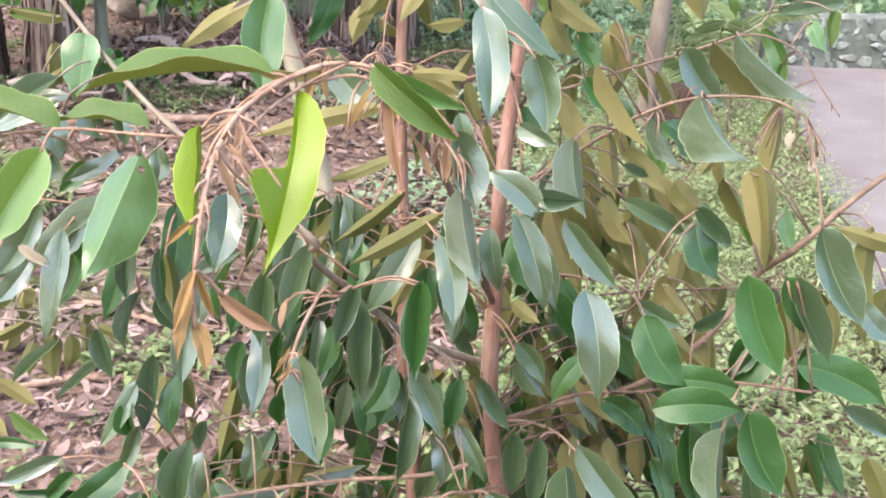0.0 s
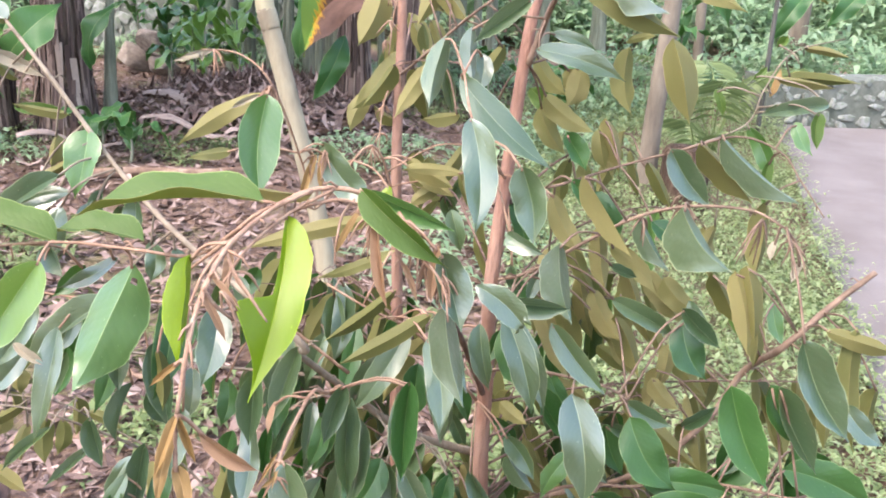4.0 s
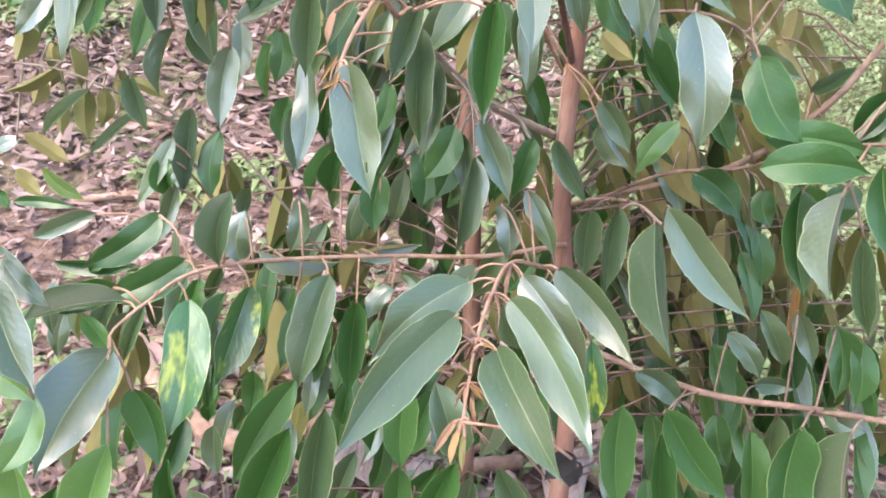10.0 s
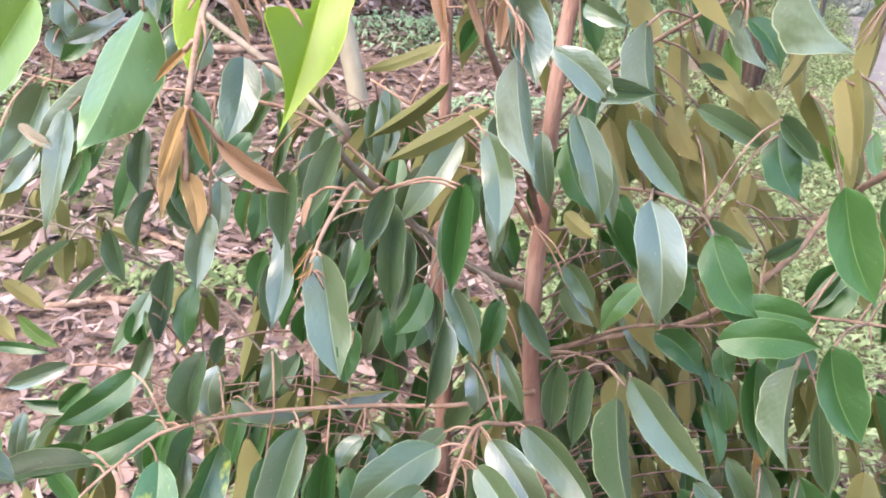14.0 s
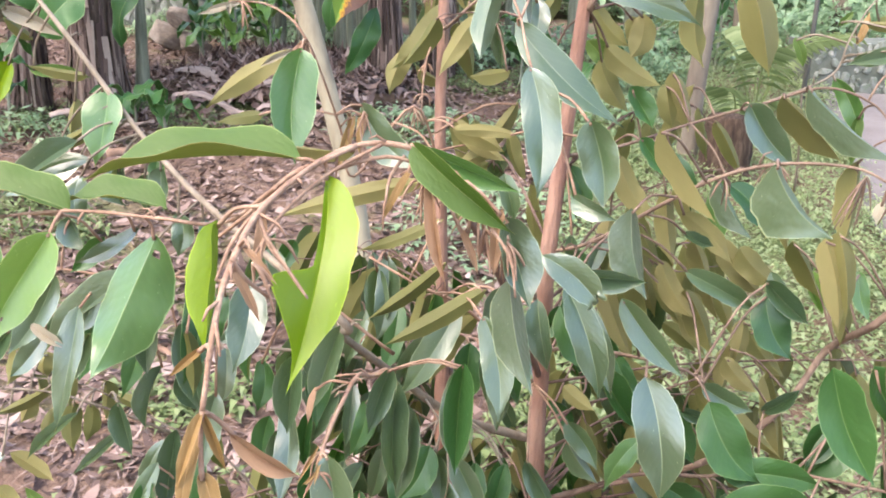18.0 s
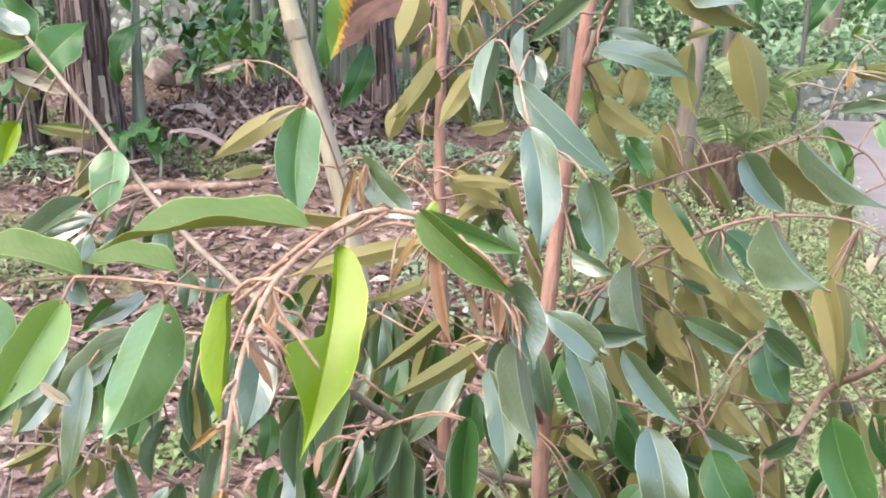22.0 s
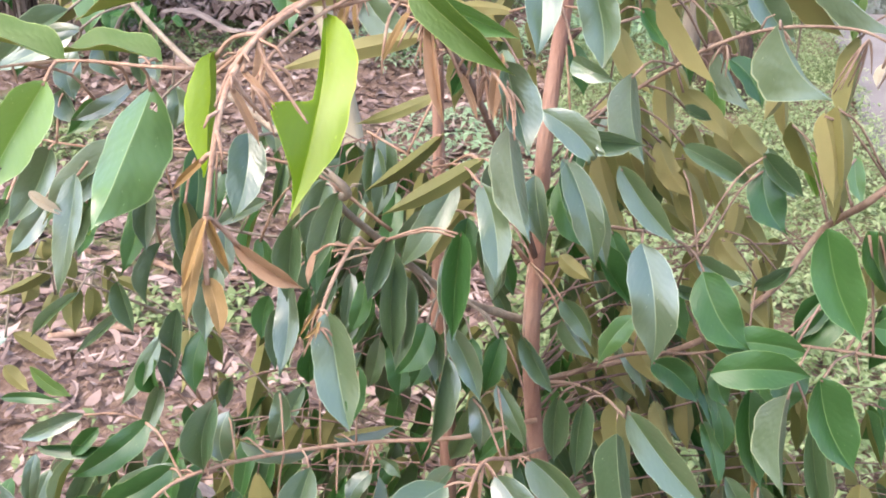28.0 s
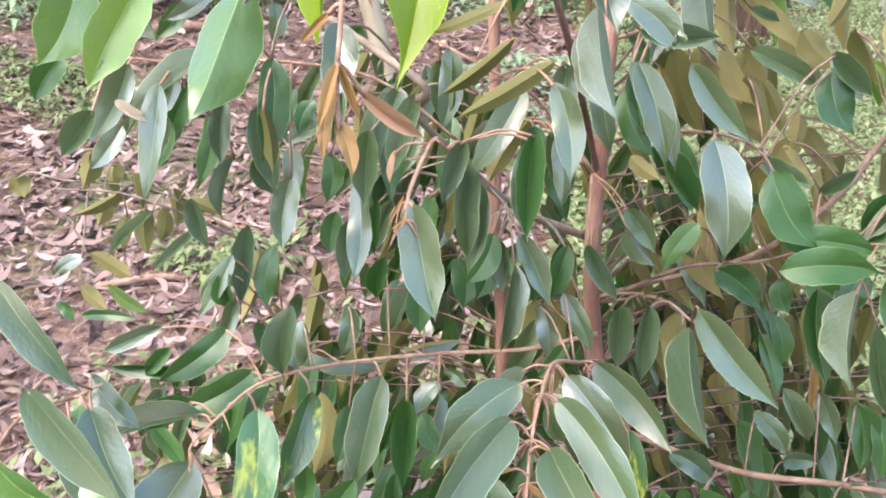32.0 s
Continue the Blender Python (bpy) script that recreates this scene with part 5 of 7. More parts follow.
limb.leaf((0.019, 0.563, 0.792), (0.073, 0.460, 0.743), (-0.42, -0.56, 0.72), 0.041, "g")
limb.leaf((0.002, 0.671, 0.806), (-0.033, 0.645, 0.779), (-0.14, -0.61, 0.78), 0.022, "g")
limb.leaf((0.027, 0.665, 0.771), (0.045, 0.646, 0.733), (0.00, -0.89, 0.45), 0.023, "g")
limb.leaf((-0.010, 0.503, 0.765), (-0.027, 0.481, 0.745), (0.06, -0.69, 0.72), 0.006, "r")
limb.leaf((-0.007, 0.500, 0.759), (-0.013, 0.478, 0.739), (-0.16, -0.65, 0.74), 0.006, "b")
limb.leaf((-0.003, 0.498, 0.755), (-0.003, 0.476, 0.734), (-0.16, 0.68, -0.72), 0.005, "u")
limb.leaf((-0.013, 0.530, 0.796), (-0.042, 0.527, 0.791), (-0.01, -0.80, 0.60), 0.004, "b")
limb.leaf((-0.019, 0.551, 0.814), (-0.031, 0.537, 0.790), (-0.03, -0.87, 0.48), 0.005, "b")
limb.leaf((0.007, 0.548, 0.807), (0.018, 0.546, 0.803), (0.07, -0.83, 0.55), 0.003, "b")
limb.leaf((-0.002, 0.529, 0.781), (0.011, 0.518, 0.772), (-0.08, -0.73, 0.68), 0.004, "b")
limb.leaf((0.000, 0.519, 0.775), (0.006, 0.509, 0.755), (0.04, -0.88, 0.46), 0.004, "r")
# two black blades stand in for the shadowed hole by the stem
limb.leaf((0.087, 0.510, 0.729), (0.063, 0.499, 0.711), (-0.18, -0.74, 0.64), 0.020, "k")
limb.leaf((0.095, 0.523, 0.710), (0.087, 0.512, 0.691), (-0.51, -0.64, 0.57), 0.021, "k")
limb.leaf((0.022, 0.750, 0.839), (0.030, 0.734, 0.780), (-0.27, -0.89, 0.37), 0.026, "g")
limb.leaf((0.046, 0.750, 0.853), (0.079, 0.731, 0.788), (-0.35, -0.87, 0.36), 0.022, "g")
limb.leaf((0.009, 0.660, 0.553), (-0.014, 0.645, 0.473), (-0.35, -0.87, 0.36), 0.026, "g")
limb.leaf((0.120, 0.690, 0.719), (0.132, 0.668, 0.629), (0.00, -0.92, 0.39), 0.024, "s")
limb.leaf((0.036, 0.660, 0.571), (0.079, 0.644, 0.495), (0.00, -0.92, 0.39), 0.034, "g")
limb.done()

# righttwig
limb = Limb(tree, [(0.103, 0.876, 0.782, 0.0040), (0.135, 0.808, 0.822, 0.0030), (0.160, 0.751, 0.842, 0.0026), (0.179, 0.725, 0.834, 0.0022), (0.214, 0.716, 0.816, 0.0014)], mat=BROWN_TWIG)
limb.leaf((0.145, 0.620, 0.886), (0.170, 0.590, 0.774), (0.18, -0.83, 0.53), 0.037, "g", 13)
limb.leaf((0.163, 0.660, 0.884), (0.247, 0.633, 0.789), (-0.27, -0.89, 0.37), 0.036, "g", 0)
limb.leaf((0.117, 0.780, 0.823), (0.115, 0.760, 0.749), (0.00, -0.92, 0.39), 0.032, "g")
limb.leaf((0.138, 0.740, 0.844), (0.132, 0.717, 0.759), (0.09, -0.92, 0.39), 0.027, "g", 2)
limb.done()

# rightpair
limb = Limb(tree, [(0.092, 0.885, 0.974, 0.0036), (0.124, 0.815, 1.010, 0.0030), (0.170, 0.739, 1.035, 0.0026), (0.211, 0.735, 1.026, 0.0022), (0.236, 0.748, 1.006, 0.0016)], mat=BROWN_TWIG)
limb.leaf((0.139, 0.700, 1.109), (0.195, 0.680, 1.043), (-0.42, -0.84, 0.35), 0.026, "g", 0)
limb.leaf((0.296, 0.780, 1.089), (0.324, 0.761, 1.026), (0.00, -0.92, 0.39), 0.038, "d", 3)
limb.leaf((0.290, 0.770, 1.105), (0.333, 0.758, 1.065), (-0.27, -0.89, 0.37), 0.024, "g")
limb.leaf((0.239, 0.850, 1.066), (0.269, 0.829, 0.997), (-0.00, 0.92, -0.39), 0.033, "u")
limb.leaf((0.234, 0.750, 1.003), (0.286, 0.743, 0.979), (0.00, -0.92, 0.39), 0.022, "g")
limb.leaf((0.160, 0.800, 1.011), (0.189, 0.787, 0.967), (0.00, -0.92, 0.39), 0.022, "d")
limb.leaf((0.159, 0.670, 1.049), (0.173, 0.639, 0.944), (-0.27, -0.89, 0.37), 0.041, "g", 1)
limb.leaf((0.292, 0.620, 1.085), (0.327, 0.593, 0.996), (-0.31, -0.88, 0.37), 0.039, "d", 0)
limb.leaf((0.230, 0.710, 1.006), (0.279, 0.689, 0.935), (0.09, -0.92, 0.39), 0.044, "d", 3)
limb.leaf((0.245, 0.800, 0.984), (0.339, 0.776, 0.905), (-0.00, 0.92, -0.39), 0.025, "u")
limb.leaf((0.232, 0.800, 0.949), (0.266, 0.796, 0.938), (-0.18, -0.91, 0.38), 0.016, "g")
limb.leaf((0.144, 0.790, 1.001), (0.185, 0.771, 0.940), (0.18, -0.91, 0.38), 0.030, "d")
limb.leaf((0.233, 0.900, 1.007), (0.272, 0.889, 0.975), (-0.00, 0.92, -0.39), 0.020, "u")
limb.leaf((0.104, 0.820, 1.056), (0.140, 0.799, 0.988), (0.00, -0.92, 0.39), 0.030, "d")
limb.leaf((0.157, 0.820, 0.979), (0.188, 0.803, 0.922), (0.00, -0.92, 0.39), 0.025, "d")
limb.leaf((0.259, 0.880, 1.052), (0.272, 0.860, 0.984), (-0.00, 0.92, -0.39), 0.030, "u")
limb.leaf((0.107, 0.850, 1.043), (0.087, 0.838, 1.002), (0.00, -0.92, 0.39), 0.018, "d")
limb.done()

# thickright
limb = Limb(tree, [(0.111, 0.894, 0.773, 0.0050), (0.187, 0.889, 0.801, 0.0055), (0.264, 0.873, 0.832, 0.0055), (0.310, 0.859, 0.868, 0.0060), (0.339, 0.854, 0.900, 0.0060), (0.375, 0.862, 0.935, 0.0060), (0.415, 0.880, 0.988, 0.0060), (0.423, 0.807, 1.049, 0.0060), (0.476, 0.818, 1.097, 0.0055), (0.525, 0.827, 1.136, 0.0050)], mat=BROWN_TWIG)
limb.leaf((0.366, 0.800, 1.147), (0.376, 0.775, 1.067), (0.18, 0.91, -0.38), 0.032, "u")
limb.leaf((0.407, 0.950, 1.060), (0.429, 0.934, 1.008), (0.00, -0.92, 0.39), 0.024, "p")
limb.leaf((0.324, 0.900, 1.013), (0.310, 0.883, 0.957), (-0.00, 0.92, -0.39), 0.022, "u")
limb.leaf((0.470, 0.950, 1.058), (0.485, 0.932, 1.000), (0.00, -0.92, 0.39), 0.021, "f")
limb.leaf((0.290, 0.850, 0.988), (0.327, 0.839, 0.952), (-0.00, 0.92, -0.39), 0.022, "u")
limb.leaf((0.326, 0.880, 0.759), (0.342, 0.862, 0.692), (0.00, -0.92, 0.39), 0.026, "d")
limb.leaf((0.367, 0.920, 0.737), (0.366, 0.901, 0.666), (-0.00, 0.92, -0.39), 0.023, "u")
limb.leaf((0.328, 0.950, 0.727), (0.338, 0.934, 0.669), (-0.00, 0.92, -0.39), 0.025, "u")
limb.leaf((0.417, 0.950, 1.061), (0.441, 0.935, 1.012), (0.00, -0.92, 0.39), 0.025, "p")
limb.leaf((0.366, 0.900, 1.108), (0.398, 0.881, 1.046), (-0.00, 0.92, -0.39), 0.026, "u")
limb.leaf((0.354, 0.800, 1.140), (0.368, 0.770, 1.051), (-0.00, 0.92, -0.39), 0.026, "u")
limb.leaf((0.314, 0.820, 1.098), (0.347, 0.803, 1.048), (-0.18, -0.91, 0.38), 0.019, "g")
limb.leaf((0.340, 0.920, 0.992), (0.384, 0.903, 0.939), (-0.00, 0.92, -0.39), 0.025, "u")
limb.leaf((0.478, 0.760, 1.093), (0.479, 0.726, 0.963), (-0.00, 0.92, -0.39), 0.028, "u")
limb.leaf((0.445, 0.760, 1.088), (0.527, 0.754, 1.067), (-0.00, 0.92, -0.39), 0.021, "u")
limb.leaf((0.536, 0.800, 1.007), (0.527, 0.782, 0.935), (-0.00, 0.92, -0.39), 0.027, "u")
limb.leaf((0.460, 0.780, 0.934), (0.504, 0.765, 0.876), (0.00, -0.92, 0.39), 0.030, "d")
limb.leaf((0.306, 0.880, 0.989), (0.294, 0.865, 0.932), (-0.00, 0.92, -0.39), 0.024, "u")
limb.leaf((0.410, 0.860, 1.067), (0.409, 0.844, 1.007), (-0.00, 0.92, -0.39), 0.024, "u")
limb.leaf((0.456, 0.720, 1.022), (0.500, 0.709, 0.981), (0.00, -0.92, 0.39), 0.025, "g")
limb.done()

# thinright
limb = Limb(tree, [(0.114, 0.908, 0.755, 0.0040), (0.198, 0.859, 0.831, 0.0034), (0.273, 0.811, 0.864, 0.0030), (0.311, 0.747, 0.913, 0.0026), (0.350, 0.675, 0.946, 0.0024), (0.381, 0.638, 0.959, 0.0020)], mat=BROWN_TWIG)
limb.leaf((0.386, 0.848, 0.626), (0.395, 0.894, 0.713), (-0.37, -0.81, 0.46), 0.012, "b")
limb.leaf((0.317, 0.800, 0.950), (0.352, 0.793, 0.981), (-0.42, -0.84, 0.35), 0.018, "g")
limb.leaf((0.346, 0.660, 1.069), (0.380, 0.643, 1.012), (0.00, -0.92, 0.39), 0.030, "d")
limb.leaf((0.195, 0.800, 0.914), (0.157, 0.785, 0.858), (0.27, -0.89, 0.37), 0.027, "f")
limb.leaf((0.216, 0.790, 0.864), (0.270, 0.776, 0.819), (0.00, -0.92, 0.39), 0.034, "d")
limb.leaf((0.237, 0.670, 0.920), (0.332, 0.669, 0.920), (0.00, -0.92, 0.39), 0.036, "d", 1)
limb.leaf((0.286, 0.690, 0.894), (0.303, 0.662, 0.796), (0.00, -0.92, 0.39), 0.034, "d", 0)
limb.leaf((0.308, 0.660, 0.906), (0.311, 0.634, 0.812), (0.18, -0.83, 0.53), 0.037, "g", 13)
limb.leaf((0.313, 0.620, 0.949), (0.350, 0.596, 0.867), (0.00, -0.92, 0.39), 0.043, "d", 0)
limb.leaf((0.369, 0.720, 0.836), (0.390, 0.693, 0.738), (-0.35, -0.87, 0.36), 0.025, "g")
limb.leaf((0.373, 0.750, 0.968), (0.341, 0.736, 0.921), (0.00, -0.92, 0.39), 0.032, "d")
limb.leaf((0.302, 0.820, 0.839), (0.317, 0.808, 0.798), (0.00, -0.92, 0.39), 0.026, "d")
limb.leaf((0.220, 0.800, 0.852), (0.274, 0.789, 0.817), (0.00, -0.92, 0.39), 0.028, "d")
limb.leaf((0.227, 0.900, 0.932), (0.171, 0.891, 0.964), (-0.00, 0.92, -0.39), 0.018, "u")
limb.leaf((0.223, 0.880, 0.858), (0.258, 0.871, 0.829), (0.00, -0.92, 0.39), 0.021, "g")
limb.leaf((0.388, 0.760, 0.956), (0.344, 0.746, 0.905), (0.00, -0.92, 0.39), 0.035, "d")
limb.leaf((0.246, 0.700, 0.937), (0.342, 0.696, 0.927), (0.00, -0.92, 0.39), 0.032, "d", 1)
limb.leaf((0.410, 0.720, 0.972), (0.402, 0.702, 0.909), (0.00, -0.92, 0.39), 0.034, "d")
limb.leaf((0.233, 0.820, 0.941), (0.256, 0.803, 0.882), (0.00, -0.92, 0.39), 0.029, "d")
limb.leaf((0.375, 0.780, 0.864), (0.365, 0.767, 0.817), (0.00, -0.92, 0.39), 0.037, "d")
limb.leaf((0.321, 0.780, 0.863), (0.329, 0.767, 0.816), (0.00, -0.92, 0.39), 0.036, "d")
limb.leaf((0.350, 0.650, 1.072), (0.389, 0.630, 0.992), (0.00, -0.92, 0.39), 0.030, "g", 2)
limb.leaf((0.381, 0.680, 0.968), (0.477, 0.670, 0.927), (0.00, -0.92, 0.39), 0.041, "d", 1)
limb.leaf((0.451, 0.700, 0.910), (0.507, 0.692, 0.878), (0.00, -0.92, 0.39), 0.023, "g")
limb.leaf((0.353, 0.760, 0.922), (0.331, 0.750, 0.880), (0.00, -0.92, 0.39), 0.032, "d")
limb.done()

# lowright
limb = Limb(tree, [(0.136, 0.877, 0.588, 0.0060), (0.208, 0.824, 0.589, 0.0060), (0.278, 0.757, 0.609, 0.0060), (0.355, 0.715, 0.632, 0.0055), (0.427, 0.664, 0.659, 0.0050), (0.477, 0.631, 0.681, 0.0040)], mat=BROWN_TWIG)
limb.leaf((0.164, 0.700, 0.632), (0.174, 0.671, 0.503), (0.00, -0.92, 0.39), 0.040, "d", 0)
limb.leaf((0.217, 0.720, 0.582), (0.234, 0.696, 0.470), (0.00, -0.92, 0.39), 0.032, "d")
limb.leaf((0.216, 0.720, 0.615), (0.300, 0.695, 0.507), (0.09, -0.92, 0.39), 0.044, "d")
limb.leaf((0.292, 0.770, 0.573), (0.316, 0.754, 0.504), (0.00, -0.92, 0.39), 0.031, "d")
limb.leaf((0.192, 0.780, 0.619), (0.251, 0.769, 0.576), (0.00, -0.92, 0.39), 0.031, "g")
limb.leaf((0.293, 0.800, 0.666), (0.337, 0.786, 0.613), (0.00, -0.92, 0.39), 0.026, "g")
limb.leaf((0.329, 0.780, 0.609), (0.377, 0.779, 0.607), (0.00, -0.92, 0.39), 0.022, "g")
limb.leaf((0.326, 0.750, 0.567), (0.339, 0.727, 0.460), (0.00, -0.92, 0.39), 0.039, "d")
limb.leaf((0.360, 0.770, 0.577), (0.362, 0.749, 0.485), (0.00, -0.92, 0.39), 0.033, "g")
limb.leaf((0.334, 0.660, 0.651), (0.341, 0.630, 0.515), (0.00, -0.92, 0.39), 0.050, "d", 0)
limb.leaf((0.384, 0.660, 0.649), (0.402, 0.633, 0.528), (0.19, -0.84, 0.51), 0.047, "g", 13)
limb.leaf((0.372, 0.700, 0.645), (0.422, 0.694, 0.621), (-0.18, -0.91, 0.38), 0.024, "g")
limb.leaf((0.411, 0.800, 0.685), (0.424, 0.777, 0.594), (0.00, -0.92, 0.39), 0.039, "d")
limb.leaf((0.438, 0.800, 0.667), (0.449, 0.779, 0.585), (0.00, -0.92, 0.39), 0.033, "d")
limb.leaf((0.354, 0.780, 0.712), (0.381, 0.763, 0.648), (-0.35, -0.87, 0.36), 0.024, "g")
limb.leaf((0.345, 0.850, 0.669), (0.383, 0.832, 0.600), (0.00, -0.92, 0.39), 0.030, "g")
limb.leaf((0.408, 0.780, 0.770), (0.430, 0.758, 0.691), (0.00, -0.92, 0.39), 0.028, "g")
limb.leaf((0.274, 0.760, 0.470), (0.290, 0.744, 0.391), (0.00, -0.92, 0.39), 0.040, "d")
limb.leaf((0.321, 0.780, 0.441), (0.341, 0.763, 0.355), (0.00, -0.92, 0.39), 0.039, "d")
limb.leaf((0.442, 0.750, 0.461), (0.449, 0.735, 0.387), (0.00, -0.92, 0.39), 0.042, "d")
limb.leaf((0.046, 0.700, 0.525), (0.078, 0.682, 0.440), (0.00, -0.92, 0.39), 0.030, "g")
limb.leaf((0.233, 0.800, 0.438), (0.236, 0.782, 0.348), (0.00, -0.92, 0.39), 0.035, "d")
limb.leaf((0.027, 0.660, 0.528), (0.038, 0.645, 0.451), (-0.35, -0.87, 0.36), 0.026, "g")
limb.leaf((0.085, 0.800, 0.579), (0.083, 0.783, 0.506), (0.00, -0.92, 0.39), 0.028, "d")
limb.done()

# backleft
limb = Limb(tree, [(-0.020, 1.067, 0.852, 0.0040), (-0.153, 1.029, 0.896, 0.0036), (-0.258, 0.985, 0.924, 0.0030), (-0.346, 0.943, 0.958, 0.0026), (-0.432, 0.915, 0.973, 0.0020), (-0.511, 0.897, 0.986, 0.0015)], mat=TAN_TWIG)
limb.leaf((-0.270, 0.768, 1.050), (-0.248, 0.726, 0.968), (0.09, -0.88, 0.47), 0.033, "g")
limb.leaf((-0.452, 0.905, 0.999), (-0.491, 0.877, 0.947), (0.15, -0.91, 0.39), 0.023, "g")
limb.leaf((-0.223, 0.910, 0.996), (-0.284, 0.893, 0.966), (-0.07, -0.79, 0.61), 0.022, "g")
limb.leaf((-0.243, 0.921, 1.018), (-0.260, 0.900, 0.978), (0.31, -0.89, 0.34), 0.024, "d")
limb.leaf((-0.490, 0.860, 1.024), (-0.500, 0.841, 0.987), (0.52, -0.80, 0.29), 0.022, "f")
limb.leaf((-0.261, 0.860, 0.979), (-0.264, 0.842, 0.918), (0.00, -0.92, 0.39), 0.024, "g")
limb.done()

# fawnlow
limb = Limb(tree, [(-0.198, 0.915, 0.680, 0.0026), (-0.293, 0.922, 0.806, 0.0022), (-0.347, 0.908, 0.848, 0.0020), (-0.401, 0.902, 0.883, 0.0017), (-0.452, 0.894, 0.913, 0.0015), (-0.557, 0.886, 0.926, 0.0010)], mat=TAN_TWIG)
limb.leaf((-0.371, 0.820, 0.929), (-0.354, 0.804, 0.873), (0.00, -0.92, 0.39), 0.026, "g")
limb.leaf((-0.468, 0.860, 0.922), (-0.531, 0.851, 0.892), (-0.00, 0.92, -0.39), 0.016, "u")
limb.leaf((-0.500, 0.880, 0.904), (-0.510, 0.870, 0.872), (-0.00, 0.92, -0.39), 0.023, "u")
limb.leaf((-0.430, 0.880, 0.894), (-0.436, 0.866, 0.850), (-0.35, 0.87, -0.36), 0.020, "u")
limb.leaf((-0.484, 0.900, 0.876), (-0.491, 0.886, 0.831), (-0.00, 0.92, -0.39), 0.020, "u")
limb.leaf((-0.460, 0.900, 0.884), (-0.459, 0.882, 0.827), (-0.27, 0.89, -0.37), 0.025, "u")
limb.leaf((-0.512, 0.950, 0.926), (-0.510, 0.940, 0.896), (-0.00, 0.92, -0.39), 0.025, "u")
limb.leaf((-0.429, 0.920, 0.904), (-0.428, 0.905, 0.856), (-0.00, 0.92, -0.39), 0.022, "u")
limb.leaf((-0.377, 0.840, 0.883), (-0.435, 0.825, 0.832), (0.00, -0.92, 0.39), 0.014, "g")
limb.leaf((-0.425, 0.840, 0.905), (-0.483, 0.825, 0.852), (0.00, -0.92, 0.39), 0.016, "g")
limb.leaf((-0.317, 0.880, 0.837), (-0.327, 0.871, 0.807), (-0.00, 0.92, -0.39), 0.031, "u")
limb.leaf((-0.487, 0.820, 0.818), (-0.436, 0.810, 0.785), (0.00, -0.92, 0.39), 0.017, "o")
limb.leaf((-0.528, 0.820, 0.774), (-0.454, 0.818, 0.771), (0.00, -0.92, 0.39), 0.014, "d")
limb.leaf((-0.529, 0.840, 0.806), (-0.499, 0.831, 0.777), (-0.00, 0.92, -0.39), 0.019, "u")
limb.leaf((-0.263, 0.800, 0.572), (-0.272, 0.785, 0.505), (0.00, -0.92, 0.39), 0.030, "d")
limb.leaf((-0.507, 0.880, 0.963), (-0.520, 0.868, 0.920), (-0.18, 0.91, -0.38), 0.029, "u")
limb.leaf((-0.460, 0.880, 0.938), (-0.449, 0.868, 0.895), (0.18, 0.91, -0.38), 0.022, "u")
limb.leaf((-0.503, 0.900, 0.920), (-0.498, 0.890, 0.885), (-0.00, 0.92, -0.39), 0.020, "u")
limb.leaf((-0.399, 0.880, 0.905), (-0.355, 0.874, 0.886), (-0.00, 0.92, -0.39), 0.015, "u")
limb.leaf((-0.529, 0.860, 0.834), (-0.570, 0.854, 0.810), (0.00, -0.92, 0.39), 0.018, "g")
limb.leaf((-0.578, 0.860, 0.770), (-0.558, 0.854, 0.746), (0.00, -0.92, 0.39), 0.016, "d")
limb.leaf((-0.615, 0.900, 0.926), (-0.606, 0.892, 0.899), (-0.00, 0.92, -0.39), 0.028, "u")
limb.leaf((-0.439, 0.900, 0.989), (-0.438, 0.887, 0.943), (-0.18, 0.91, -0.38), 0.014, "u")
limb.leaf((-0.146, 0.800, 0.563), (-0.153, 0.787, 0.504), (0.00, -0.92, 0.39), 0.025, "d")
limb.done()

# leftlow
limb = Limb(tree, [(-0.148, 0.979, 0.734, 0.0030), (-0.221, 0.906, 0.771, 0.0026), (-0.269, 0.852, 0.779, 0.0023), (-0.291, 0.813, 0.771, 0.0020), (-0.298, 0.773, 0.738, 0.0015)], mat=TWIG)
limb.leaf((-0.314, 0.841, 0.760), (-0.305, 0.817, 0.713), (0.13, -0.87, 0.47), 0.025, "d")
limb.leaf((-0.461, 0.906, 0.677), (-0.495, 0.888, 0.643), (0.09, -0.91, 0.40), 0.024, "d")
limb.leaf((-0.540, 0.892, 0.655), (-0.430, 0.894, 0.652), (0.02, -1.00, 0.03), 0.025, "d")
limb.leaf((-0.334, 0.800, 0.850), (-0.326, 0.787, 0.804), (0.00, -0.92, 0.39), 0.028, "d")
limb.leaf((-0.210, 0.840, 0.907), (-0.218, 0.826, 0.857), (0.00, -0.92, 0.39), 0.026, "d")
limb.leaf((-0.314, 0.680, 0.488), (-0.257, 0.671, 0.449), (0.00, -0.92, 0.39), 0.038, "g")
limb.leaf((-0.363, 0.660, 0.479), (-0.334, 0.652, 0.438), (0.00, -0.92, 0.39), 0.038, "d")
limb.leaf((-0.324, 0.800, 0.869), (-0.369, 0.779, 0.795), (-0.18, -0.91, 0.38), 0.021, "g")
limb.leaf((-0.321, 0.780, 0.825), (-0.346, 0.762, 0.758), (0.18, -0.91, 0.38), 0.020, "g")
limb.leaf((-0.402, 0.760, 0.796), (-0.475, 0.753, 0.765), (0.00, -0.92, 0.39), 0.021, "g")
limb.leaf((-0.260, 0.840, 0.799), (-0.270, 0.829, 0.762), (0.00, -0.92, 0.39), 0.020, "g")
